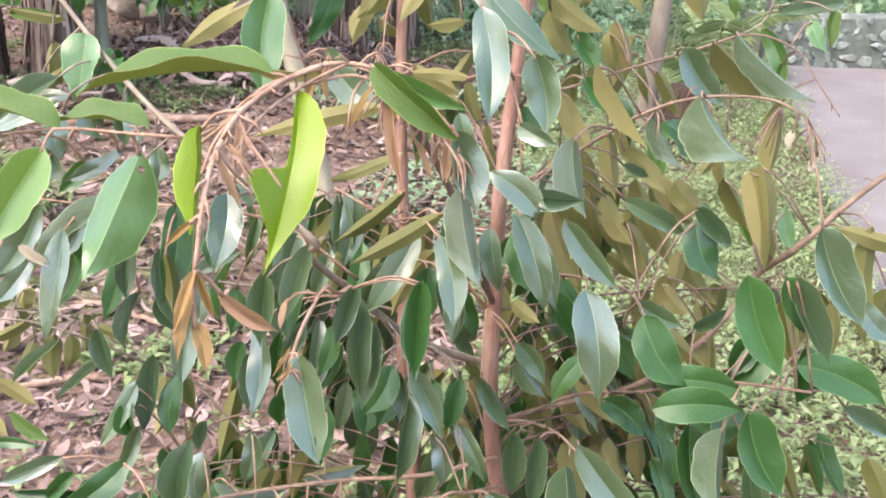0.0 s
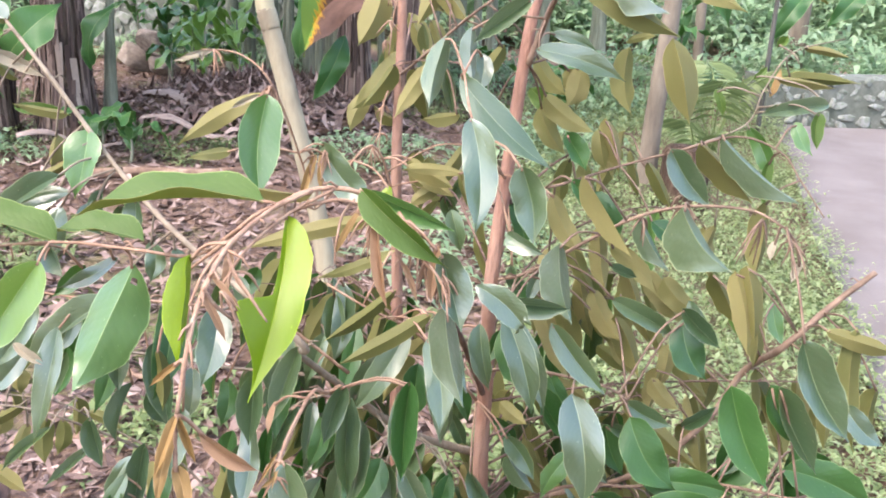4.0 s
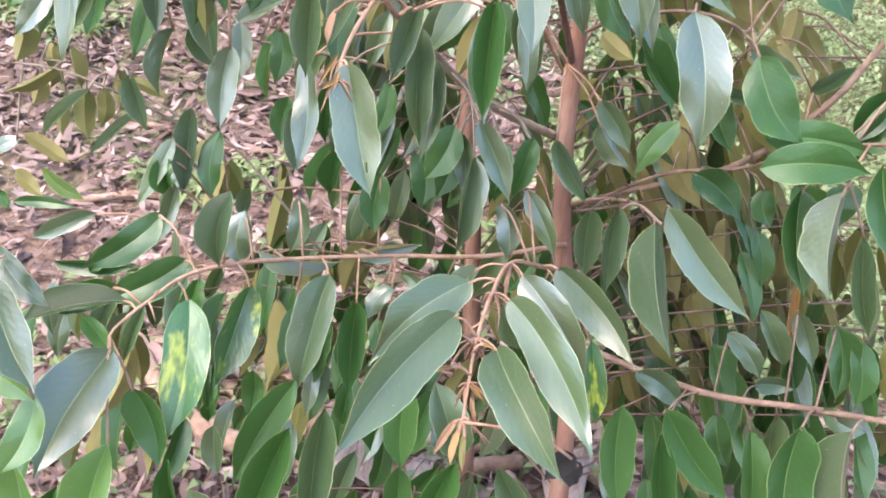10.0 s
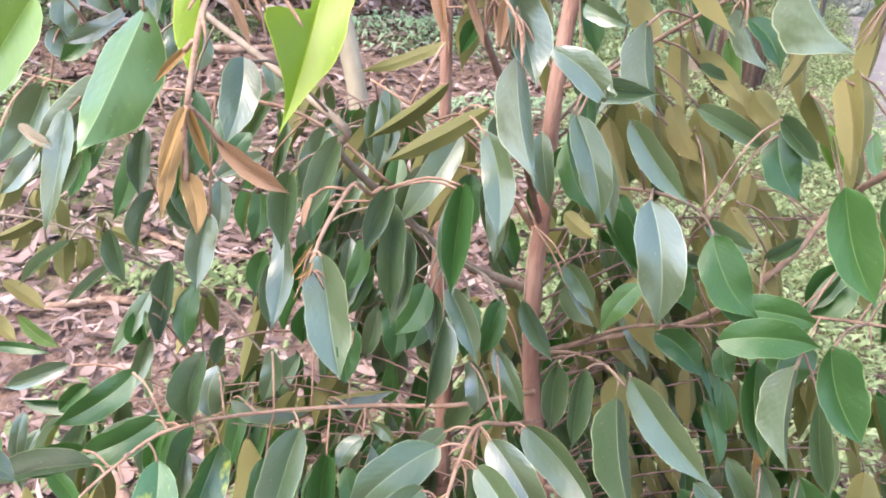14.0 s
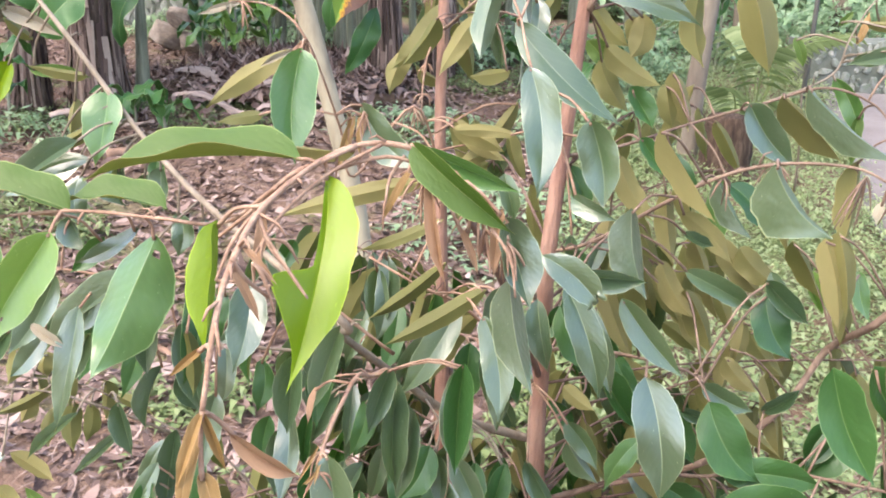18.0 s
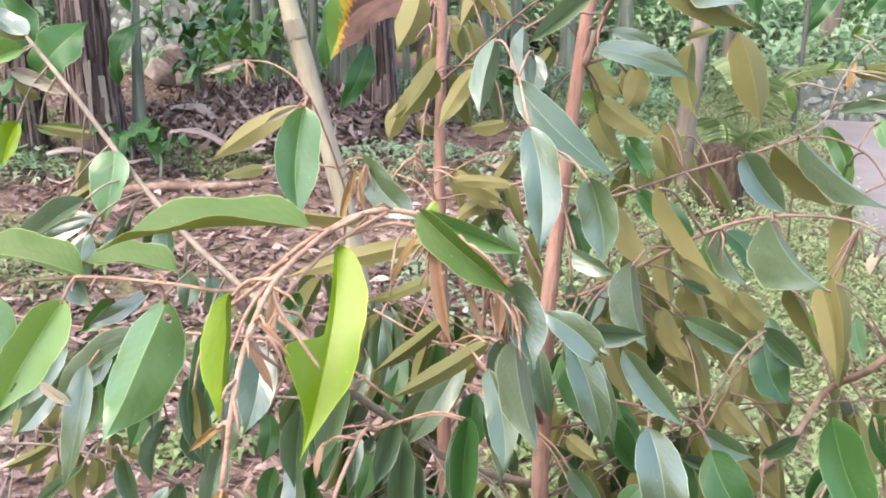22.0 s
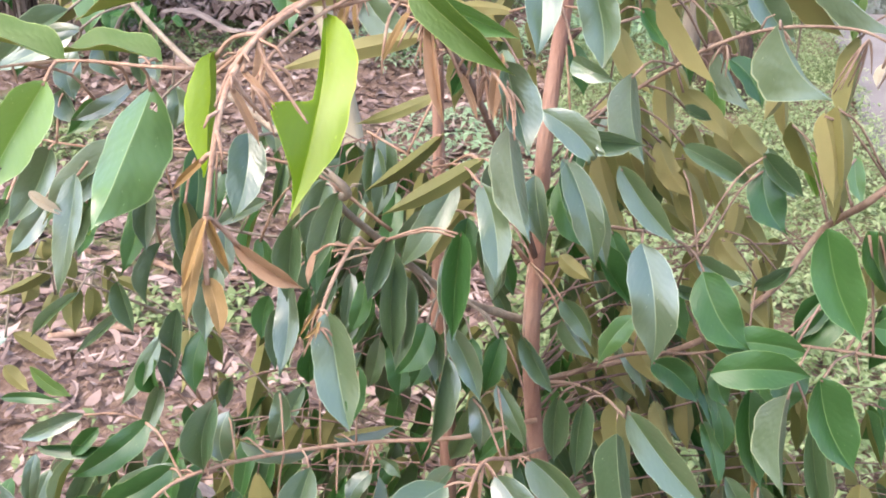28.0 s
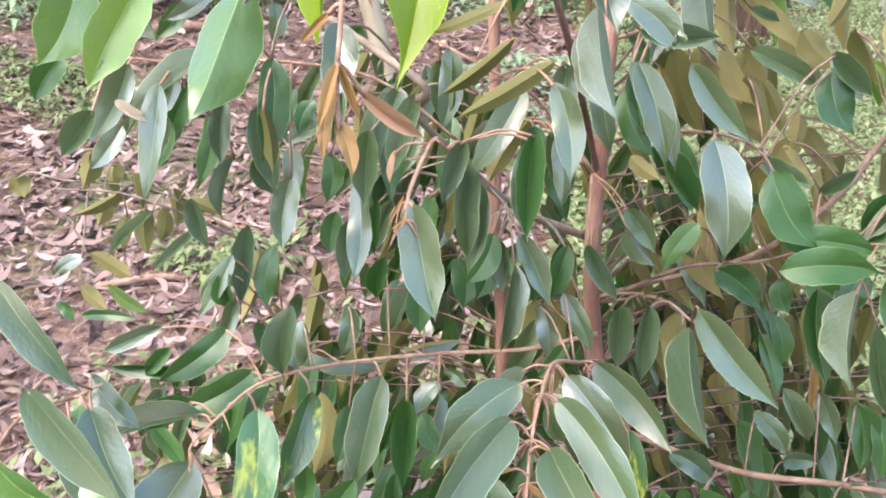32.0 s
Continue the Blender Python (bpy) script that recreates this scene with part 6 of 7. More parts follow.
limb.leaf((-0.360, 0.740, 0.475), (-0.344, 0.725, 0.398), (0.00, -0.92, 0.39), 0.034, "d")
limb.leaf((-0.314, 0.780, 0.498), (-0.311, 0.765, 0.428), (0.00, -0.92, 0.39), 0.030, "g")
limb.leaf((-0.280, 0.820, 0.873), (-0.290, 0.799, 0.799), (0.00, -0.92, 0.39), 0.027, "d")
limb.done()

# midbunch
limb = Limb(tree, [(0.088, 0.885, 0.930, 0.0030), (0.042, 0.832, 1.005, 0.0026), (0.006, 0.798, 1.028, 0.0024), (-0.011, 0.799, 1.030, 0.0018)], mat=TWIG)
limb.leaf((0.108, 0.922, 0.892), (0.143, 0.905, 0.858), (-0.25, -0.95, 0.20), 0.021, "d")
limb.leaf((0.032, 0.750, 1.028), (0.036, 0.727, 0.958), (-0.35, -0.87, 0.36), 0.020, "g")
limb.leaf((0.036, 0.750, 1.028), (0.037, 0.729, 0.957), (-0.27, -0.89, 0.37), 0.023, "g")
limb.leaf((0.010, 0.780, 1.028), (0.005, 0.762, 0.967), (0.00, -0.92, 0.39), 0.031, "d")
limb.leaf((0.024, 0.760, 1.028), (0.040, 0.739, 0.962), (-0.18, -0.91, 0.38), 0.019, "g")
limb.leaf((-0.032, 0.800, 1.030), (-0.062, 0.782, 0.968), (0.00, -0.92, 0.39), 0.023, "g")
limb.done()

# leftmid
limb = Limb(tree, [(-0.068, 0.801, 1.004, 0.0030), (-0.149, 0.776, 1.075, 0.0026), (-0.247, 0.753, 1.098, 0.0022), (-0.363, 0.781, 1.091, 0.0018), (-0.457, 0.786, 1.104, 0.0013)], mat=TWIG)
limb.leaf((-0.401, 0.781, 1.091), (-0.443, 0.749, 1.014), (0.08, -0.93, 0.35), 0.034, "g")
limb.leaf((-0.358, 0.821, 1.056), (-0.387, 0.792, 0.986), (0.19, -0.93, 0.31), 0.031, "d")
limb.leaf((-0.413, 0.713, 1.058), (-0.445, 0.696, 1.017), (0.20, -0.95, 0.25), 0.028, "g")
limb.leaf((-0.252, 0.716, 1.062), (-0.242, 0.692, 1.005), (-0.28, 0.87, -0.41), 0.018, "u")
limb.leaf((-0.469, 0.783, 1.096), (-0.498, 0.764, 1.052), (0.40, -0.91, 0.12), 0.028, "d")
limb.leaf((-0.245, 0.823, 1.058), (-0.256, 0.798, 1.000), (0.09, -0.93, 0.37), 0.028, "d")
limb.leaf((-0.210, 0.820, 0.985), (-0.215, 0.803, 0.931), (0.00, -0.92, 0.39), 0.025, "d")
limb.leaf((-0.426, 0.800, 1.021), (-0.465, 0.785, 0.973), (0.00, -0.92, 0.39), 0.025, "g")
limb.leaf((-0.372, 0.780, 1.037), (-0.383, 0.763, 0.980), (0.00, -0.92, 0.39), 0.026, "d")
limb.leaf((-0.254, 0.700, 1.120), (-0.314, 0.680, 1.055), (0.00, -0.92, 0.39), 0.024, "g")
limb.leaf((-0.391, 0.800, 1.143), (-0.374, 0.789, 1.110), (-0.27, -0.89, 0.37), 0.028, "g")
limb.leaf((-0.309, 0.800, 0.986), (-0.325, 0.778, 0.919), (-0.27, -0.89, 0.37), 0.023, "g")
limb.leaf((-0.272, 0.760, 1.001), (-0.253, 0.746, 0.960), (0.00, -0.92, 0.39), 0.031, "g", 2)
limb.leaf((-0.236, 0.740, 0.986), (-0.246, 0.716, 0.912), (0.27, -0.89, 0.37), 0.029, "g", 0)
limb.leaf((-0.329, 0.800, 1.034), (-0.347, 0.777, 0.957), (0.00, -0.92, 0.39), 0.024, "d")
limb.leaf((-0.341, 0.700, 1.089), (-0.359, 0.666, 0.981), (-0.27, -0.89, 0.37), 0.027, "g")
limb.leaf((-0.334, 0.750, 1.084), (-0.288, 0.744, 1.109), (-0.00, 0.92, -0.39), 0.020, "u")
limb.done()

# midback
limb = Limb(tree, [(0.081, 0.837, 0.958, 0.0030), (0.011, 0.800, 1.052, 0.0026), (-0.043, 0.782, 1.087, 0.0022), (-0.091, 0.792, 1.111, 0.0016)], mat=TWIG)
limb.leaf((0.019, 0.688, 1.094), (0.033, 0.653, 1.010), (-0.22, -0.91, 0.34), 0.028, "g")
limb.leaf((0.094, 0.702, 1.022), (0.123, 0.693, 1.002), (0.15, 0.97, -0.18), 0.016, "u")
limb.leaf((0.114, 0.800, 0.932), (0.149, 0.785, 0.882), (-0.35, -0.87, 0.36), 0.024, "g")
limb.leaf((0.117, 0.800, 0.908), (0.151, 0.787, 0.866), (0.19, -0.84, 0.51), 0.023, "g", 13)
limb.leaf((0.072, 0.780, 0.897), (0.108, 0.761, 0.836), (-0.35, -0.87, 0.36), 0.024, "g")
limb.leaf((-0.015, 0.750, 1.122), (-0.089, 0.734, 1.068), (-0.00, 0.92, -0.39), 0.017, "u")
limb.leaf((0.022, 0.720, 1.107), (-0.071, 0.705, 1.055), (-0.00, 0.92, -0.39), 0.019, "u")
limb.leaf((-0.019, 0.800, 1.150), (-0.105, 0.790, 1.118), (-0.00, 0.92, -0.39), 0.013, "u")
limb.leaf((-0.079, 0.850, 1.095), (-0.089, 0.822, 1.005), (0.00, -0.92, 0.39), 0.027, "g")
limb.leaf((-0.002, 0.780, 1.069), (-0.059, 0.753, 0.980), (-0.27, -0.89, 0.37), 0.031, "g")
limb.leaf((0.035, 0.750, 1.098), (0.024, 0.731, 1.034), (0.00, -0.92, 0.39), 0.028, "g")
limb.leaf((0.077, 0.800, 1.069), (0.090, 0.778, 0.997), (-0.35, -0.87, 0.36), 0.026, "g")
limb.leaf((-0.090, 0.850, 1.081), (-0.083, 0.829, 1.010), (0.00, -0.92, 0.39), 0.029, "g")
limb.done()

# ---- leaf litter ----
def scatter_quads(rng, count, spot, size, bend):
    """Many curled dry leaves: each a pointed strip of five folds, cupped along its length."""
    verts, faces = [], []
    for _ in range(count):
        x, y = spot(rng)
        g = ground_height(x, y)
        z = g + rng.uniform(0.004, 0.04)
        ln, w = (q * (0.68 + 0.32 * min(1.0, max(0.0, y - 1.3) / 2.0)) for q in size(rng))
        a, tilt, b = rng.uniform(0, 2 * math.pi), rng.uniform(-0.35, 0.35), rng.uniform(-bend, bend)
        ux, uy = math.cos(a), math.sin(a)
        o = len(verts)
        sl, hook = rng.uniform(-0.5, 0.5), rng.uniform(-0.25, 0.25)
        for k, half in ((-1, 0.1), (-0.6, 0.75), (-0.1, 1.0), (0.45, 0.8), (1, 0.05)):
            side = hook * ln * k * k
            cx, cy, cz = x + ux * ln * 0.5 * k - uy * side, y + uy * ln * 0.5 * k + ux * side, z + tilt * ln * 0.5 * k + b * (k * k) * ln
            for s in (-1, 1):
                h = w * 0.5 * half * s
                verts.append((cx - uy * h, cy + ux * h, max(cz + sl * h * (1 + k), g - 0.01)))
        for k in range(4):
            faces.append((o + 2 * k, o + 2 * k + 2, o + 2 * k + 3, o + 2 * k + 1))
    return verts, faces


rng = random.Random(11)


def litter_spot(r):
    y = 0.9 + 9.0 * r.random() ** 1.35
    return r.uniform(-0.75 * y - 0.5, (0.36 * y + 0.4) if y < 2.3 else (0.10 * y + 0.2)), y


v, f = scatter_quads(rng, 36000, litter_spot, lambda r: (r.uniform(0.03, 0.12) * (1 + r.random() ** 6), r.choice((0.003, 0.004, 0.012, 0.02, 0.032)) * r.uniform(0.7, 1.3)), 0.3)
tagged(new("leaf_litter", mesh_of("leaf_litter", v, f, LITTER)), "thick layer of dry brown curled leaves on the soil", "leaf litter", kind="stuff")


def far_litter_spot(r):
    x, y = r.uniform(-7.0, 1.5), r.uniform(-4.0, 9.0)
    return (x, y) if x < -0.75 * y - 0.4 or y < 0.9 else (-7.0 + r.random() * 3, r.uniform(-4.0, 9.0))


v, f = scatter_quads(rng, 9000, far_litter_spot, lambda r: (r.uniform(0.06, 0.16), r.uniform(0.01, 0.045)), 0.3)
tagged(new("leaf_litter", mesh_of("leaf_litter", v, f, LITTER)), "thin layer of dry brown leaves on the garden soil", "leaf litter", kind="stuff")


def heap_spot(r):
    return r.gauss(-1.35, 0.5), r.gauss(6.6, 0.35)


def raised(vf, x0, y0, rx, ry, h):
    return [(x, y, z + h * max(0, 1 - ((x - x0) / rx) ** 2 - ((y - y0) / ry) ** 2)) for x, y, z in vf[0]], vf[1]


v, f = raised(scatter_quads(rng, 3800, heap_spot, lambda r: (r.uniform(0.05, 0.22), r.uniform(0.012, 0.045)), 0.5), -1.35, 6.6, 1.3, 1.0, 0.3)
tagged(new("leaf_heap", mesh_of("leaf_heap", v, f, LITTER)), "heap of dry banana leaves and brown stalks", "leaf heap", kind="stuff")


def weed_mesh(rng, count, spot, size, height):
    verts, faces = [], []
    for _ in range(count):
        x, y = spot(rng)
        g = ground_height(x, y)
        for _ in range(rng.randint(4, 7)):
            a = rng.uniform(0, 2 * math.pi)
            h = rng.uniform(0.2, 1.0) * height
            ln = size * rng.uniform(0.6, 1.4)
            w = ln * rng.uniform(0.25, 0.5)
            ux, uy = math.cos(a), math.sin(a)
            bx, by, bz = x + ux * 0.02, y + uy * 0.02, g + h
            o = len(verts)
            d = rng.uniform(-0.5, 0.5)
            verts += [(bx, by, bz), (bx + ux * ln * 0.5 - uy * w * 0.5, by + uy * ln * 0.5 + ux * w * 0.5, bz + ln * 0.2),
                      (bx + ux * ln * 0.5 + uy * w * 0.5, by + uy * ln * 0.5 - ux * w * 0.5, bz + ln * 0.2), (bx + ux * ln, by + uy * ln, bz + d * ln)]
            faces += [(o, o + 2, o + 1), (o + 1, o + 2, o + 3)]
    return verts, faces


def weeds(name, count, spot, size, height, label, mat=WEEDS):
    v, f = weed_mesh(rng, count, spot, size, height)
    tagged(new(name, mesh_of(name, v, f, mat, False)), label, "weeds", kind="stuff")


def near_spot(r):
    y = r.uniform(1.8, 8.0)
    x = r.uniform(-0.7 * y, 0.25 * y)
    while noise.noise((x * 0.9, y * 0.9, 3.0)) < 0.12 or math.hypot(x + 1.05, y - 3.1) < 0.75:
        y = r.uniform(1.8, 8.0)
        x = r.uniform(-0.7 * y, 0.25 * y)
    return x, y


def base_spot(r):
    return r.gauss(-0.35, 0.4), r.gauss(1.4, 0.25)


weeds("low_weeds", 350, base_spot, 0.035, 0.06, "small green seedlings at the foot of the tree")
weeds("low_weeds", 2400, near_spot, 0.05, 0.06, "low green weeds growing through the leaf litter")


def road_edge(y):
    return max(1.35, 0.8 + 0.32 * y)


def right_spot(r):
    y = 1.4 + 6.6 * r.random()
    return r.uniform(0.12 * y, min(0.42 * y + 0.75, road_edge(y) + 0.03) + r.gauss(0, 0.04)), y


weeds("verge_weeds", 9000, right_spot, 0.034, 0.15, "bright green weeds on the verge of the road", HAZY_VERGE)


# ---- road and stone walls ----
def road_sheet():
    verts, faces = [], []
    n = 12
    ys = [-12.0 + 0.5 * i for i in range(26)] + [1.0 + 0.3 * i for i in range(21)]
    for y in ys:
        left = road_edge(y) + 0.05 * noise.noise((y * 1.3, 2, 0))
        for i in range(n + 1):
            x = left + (9.0 - left) * (i / n) ** 1.5
            verts.append((x, y, ground_height(x, y) + 0.045))
    m = n + 1
    for j in range(len(ys) - 1):
        for i in range(n):
            faces.append((j * m + i, j * m + i + 1, (j + 1) * m + i + 1, (j + 1) * m + i))
    return verts, faces


v, f = road_sheet()
tagged(new("road", mesh_of("road", v, f, ROAD)), "grey-brown packed dirt road", "road", kind="structure")


def stone_meshes():
    """Broken stones with flat faces and worn corners."""
    out = []
    for k in range(9):
        r = random.Random(k)
        bm = bmesh.new()
        for _ in range(17):
            q = Vector((r.uniform(-1, 1), r.uniform(-1, 1), r.uniform(-1, 1)))
            m = sum(abs(c) ** 5 for c in q) ** (1 / 5)
            bm.verts.new(q / m * 0.5 * r.uniform(0.88, 1.05))
        hull = bmesh.ops.convex_hull(bm, input=bm.verts)
        bmesh.ops.delete(bm, geom=list({g for g in hull["geom_interior"] + hull["geom_unused"] if isinstance(g, bmesh.types.BMVert)}), context="VERTS")
        bmesh.ops.bevel(bm, geom=bm.edges[:], offset=0.035, segments=1, affect="EDGES", profile=0.6)
        me = bpy.data.meshes.new("stone")
        bm.to_mesh(me)
        bm.free()
        me.materials.append(STONE)
        out.append(me)
    return out


STONES = stone_meshes()
TAN_ROCK = bark_material("tan_rock", (0.2, 0.155, 0.125), (0.32, 0.25, 0.2), (0.44, 0.37, 0.31), 6, (1, 1, 1), 0.9, 0.7, 0.03)


def stone_wall(a, b, height, size, label, seed):
    """A dry-stone wall from a to b on the ground: a dark core and proud stones in uneven courses."""
    r = random.Random(seed)
    a, b = Vector((*a, 0)), Vector((*b, 0))
    along = (b - a).normalized()
    back = Vector((-along.y, along.x, 0))
    if back.y < 0:
        back = -back
    n = max(2, int((b - a).length / 0.5))
    verts, faces = [], []
    for i in range(n + 1):
        p = a + along * ((b - a).length * i / n)
        g = ground_height(p.x, p.y)
        for d, z in ((0.015, -0.1), (0.015, height - 0.05), (0.5, height - 0.02), (0.5, -0.1)):
            q = p + back * d
            verts.append((q.x, q.y, g + z))
    for i in range(n):
        for k in range(4):
            faces.append((4 * i + k, 4 * i + (k + 1) % 4, 4 * i + 4 + (k + 1) % 4, 4 * i + 4 + k))
    faces += [(0, 1, 2, 3), tuple(4 * n + k for k in (3, 2, 1, 0))]
    wall = tagged(new("stone_wall", mesh_of("stone_wall", verts, faces, MORTAR, False)), label, "wall", kind="structure")
    z = size * 0.35
    turn = math.atan2(along.y, along.x)
    count = 0
    while z < height:
        x = r.uniform(0, size)
        while x < (b - a).length and count < 290:
            w, h = size * r.choice((0.6, 0.9, 1.2, 1.9)) * r.uniform(0.8, 1.2), size * r.uniform(0.7, 1.5)
            p = a + along * (x + w / 2) + back * r.uniform(0.0, 0.05)
            st = part("stone", r.choice(STONES), wall)
            st.matrix_basis = pose(p.x, p.y, ground_height(p.x, p.y) + z + r.uniform(-0.3, 0.3) * size, 0, r.uniform(-35, 35), math.degrees(turn)) @ Matrix.Diagonal((w, size * 0.55, h, 1))
            x += w * 1.02
            count += 1
        z += size * 0.82
    return wall


stone_wall((-4.6, 10.2), (-0.9, 9.6), 1.25, 0.13, "mossy grey rubble retaining wall behind the banana plants", 2)
stone_wall((2.95, 7.05), (6.6, 7.3), 0.48, 0.075, "low grey rubble wall along the far side of the road", 3)
for x, y, z, sx, sy, sz, turn in ((-2.95, 8.6, 0.10, 0.5, 0.36, 0.30, 40), (-2.78, 8.45, 0.30, 0.34, 0.3, 0.26, 10), (-2.68, 8.4, 0.07, 0.36, 0.3, 0.2, 70)):
    rock = new("rock", STONES[int(turn / 10) % 9].copy())
    rock.data.materials[0] = TAN_ROCK
    rock.matrix_basis = pose(x, y, ground_height(x, y) + z, 10, 20, turn) @ Matrix.Diagonal((sx, sy, sz * 0.9, 1))
    tagged(rock, "pale brown boulder in a small pile by the wall", "rock", "boulders by the wall")


# ---- banana plants and other trunks ----
def banana(x, y, height, radius, lean, leaves, label, seed, mat=None):
    r = random.Random(seed)
    g = ground_height(x, y) - 0.05
    plant = thing("banana_plant", (x, y, g), label, "banana plant", "banana plants")
    path = [(lean * height * k, 0.02 * math.sin(5 * k), height * k, radius * (1.25 - 0.65 * k + 0.25 * max(0, 0.15 - k) * 4)) for k in (0, 0.08, 0.3, 0.6, 1.0)]
    v, f = tube_data(spline(path, 5), 14, 0.16, r)
    part("pseudostem", mesh_of("pseudostem", v, f, mat or BANANA_SHEATH), plant)
    verts, faces = [], []
    for _ in range(int(190 * radius / 0.1)):
        a, k1 = r.uniform(0, 2 * math.pi), r.uniform(0.05, 1.0)
        k0 = max(0.0, k1 - r.uniform(0.1, 0.45))
        w, o, drift = r.uniform(0.025, 0.14), len(verts), r.uniform(-0.25, 0.25)
        out = r.uniform(1.02, 1.1)
        for s in range(6):
            k = k1 + (k0 - k1) * s / 5
            rad = radius * (1.25 - 0.65 * k) * (out + (0.25 * (s / 5) ** 3 if r.random() < 0.3 else 0) + r.uniform(0, 0.03))
            ww = w * (1 - 0.7 * (s / 5) ** 2)
            for e in (-1, 1):
                q = a + drift * s / 5 + e * ww
                verts.append((lean * height * k + math.cos(q) * rad, math.sin(q) * rad, height * k))
        for s in range(5):
            faces.append((o + 2 * s, o + 2 * s + 1, o + 2 * s + 3, o + 2 * s + 2))
    if mat is None:
        tagged(part("dry_sheath", mesh_of("dry_sheath", verts, faces, SHEATH_STRIPS, False), plant), kind="stuff")
    # crowns stay out of view; enlarged on brown-sheathed plants to shade the heap
    for i in range(leaves):
        a = 2 * math.pi * (i + r.random() * 0.6) / max(1, leaves)
        ln = r.uniform(1.6, 2.4) if mat is None else r.uniform(1.1, 1.7)
        m = Matrix.Translation((lean * height, 0, height * 0.97)) @ pose(0, 0, 0, 0, 0, math.degrees(a)) @ pose(0, 0, 0, r.uniform(10, 55), r.uniform(-15, 15), 0) @ Matrix.Diagonal((0.6 if mat is None else 0.42, ln, 0.9, 1))
        lf = part("leaf", BANANA_BLADES[i % 3], plant)
        lf.matrix_basis = m
    return plant


BANANA_BLADES = []
for i in range(3):
    me = blade("banana_blade", 0.2, 0.12 + 0.05 * i, 0.4, 0.12, 0.2, 0.1 * i, 18, 5, 0.004, 30 + i)
    me.materials.append(BANANA_LEAF)
    me.materials.append(BANANA_LEAF)
    BANANA_BLADES.append(me)
DEAD_BLADE = blade("dead_blade", 0.4, 0.1, 0.4, 0.1, 0.2, 0.55, 22, 5, 0.004, 44)
DEAD_BLADE.materials.append(BANANA_DEAD)
DEAD_BLADE.materials.append(BANANA_DEAD)

DARK_BANANA = "banana plant with a dark brown trunk of peeling dry sheaths"
GREY_BANANA = "slim grey-green banana stem among others"
banana(-2.53, 5.8, 2.6, 0.15, -0.01, 8, DARK_BANANA, 1)
banana(-3.08, 5.9, 2.4, 0.10, 0.02, 6, DARK_BANANA, 2)
banana(-3.35, 5.6, 2.4, 0.10, -0.03, 6, DARK_BANANA, 3)
banana(-3.2, 7.2, 2.6, 0.15, 0.0, 7, DARK_BANANA, 4)
banana(-0.58, 6.7, 2.6, 0.11, -0.03, 7, DARK_BANANA, 5)
banana(-0.2, 7.4, 2.5, 0.12, 0.03, 7, DARK_BANANA, 6)
for i, (x, y, rad, lean) in enumerate([(-1.95, 8.3, 0.055, 0.0), (-1.75, 8.1, 0.05, 0.02), (-1.6, 8.6, 0.06, -0.02), (-1.4, 8.2, 0.05, 0.03), (-1.2, 8.4, 0.06, 0.0),
                                       (-1.0, 8.7, 0.055, -0.03), (0.3, 9.0, 0.07, 0.02), (0.7, 9.3, 0.06, -0.02), (1.2, 9.0, 0.07, 0.03), (1.9, 9.4, 0.08, 0.0), (-1.05, 7.9, 0.03, 0.02), (-0.9, 8.2, 0.035, -0.01), (-0.78, 7.8, 0.025, 0.03), (-0.66, 8.3, 0.03, 0.0), (-0.45, 8.0, 0.03, -0.02), (-0.3, 8.4, 0.04, 0.01), (0.05, 8.2, 0.03, 0.02), (0.5, 8.5, 0.04, -0.02), (-1.5, 7.9, 0.025, 0.01), (-1.32, 8.0, 0.03, -0.02)]):
    banana(x, y, 2.6, rad, lean, 2, GREY_BANANA, 20 + i, GREEN_STEM)
for i, (x, y) in enumerate([(3.6, 13.0), (5.2, 14.5), (6.6, 13.5), (7.8, 15.5), (2.2, 13.5), (0.4, 12.5), (-1.6, 13), (-3.8, 13.2), (-5.5, 11.0), (9.0, 12.5)]):
    banana(x, y, 2.6, 0.15, 0.03 * (-1) ** i, 4, "tall banana plant with broad green leaves on the bank", 40 + i, GREEN_STEM)
def hanging(label, base, tip, width, me, roll):
    """A big leaf from base to tip, its upper side turned to the garden."""
    base, tip = Vector(base), Vector(tip)
    y = (tip - base).normalized()
    z = Vector((0, -1, 0.25))
    z = (z - y * z.dot(y)).normalized()
    x = y.cross(z)
    ln = (tip - base).length
    m = Matrix([(x[i] * width, y[i] * ln, z[i] * ln * 0.6, base[i]) for i in range(3)] + [(0, 0, 0, 1)])
    ob = tagged(new("banana_leaf", me), label, "leaf", "hanging banana leaves")
    ob.matrix_basis = m @ pose(0, 0, 0, 0, roll, 0)


hanging("dead brown banana leaf hanging from its stalk with a yellow-green edge", (-0.14, 5.70, 1.58), (-0.85, 5.66, 1.14), 0.36, DEAD_BLADE, 0)
hanging("broad green banana leaf hanging from its plant", (-0.50, 5.81, 1.68), (-0.88, 5.67, 1.10), 0.14, BANANA_BLADES[1], 30)
hanging("broad green banana leaf hanging from its plant", (-0.59, 5.92, 1.29), (-0.91, 5.83, 0.90), 0.14, BANANA_BLADES[0], -20)
hanging("broad green banana leaf hanging from its plant", (-2.80, 5.18, 1.66), (-2.46, 5.11, 1.22), 0.26, BANANA_BLADES[0], 10)
hanging("broad green banana leaf hanging from its plant", (-2.55, 5.06, 1.10), (-2.22, 5.12, 1.42), 0.26, BANANA_BLADES[2], 0)
hanging("broad green banana leaf hanging from its plant", (-2.04, 5.65, 1.45), (-2.22, 5.55, 0.98), 0.14, BANANA_BLADES[1], 20)
hanging("broad green banana leaf hanging from its plant", (-2.07, 5.44, 1.85), (-1.98, 5.36, 1.50), 0.08, BANANA_BLADES[1], 30)
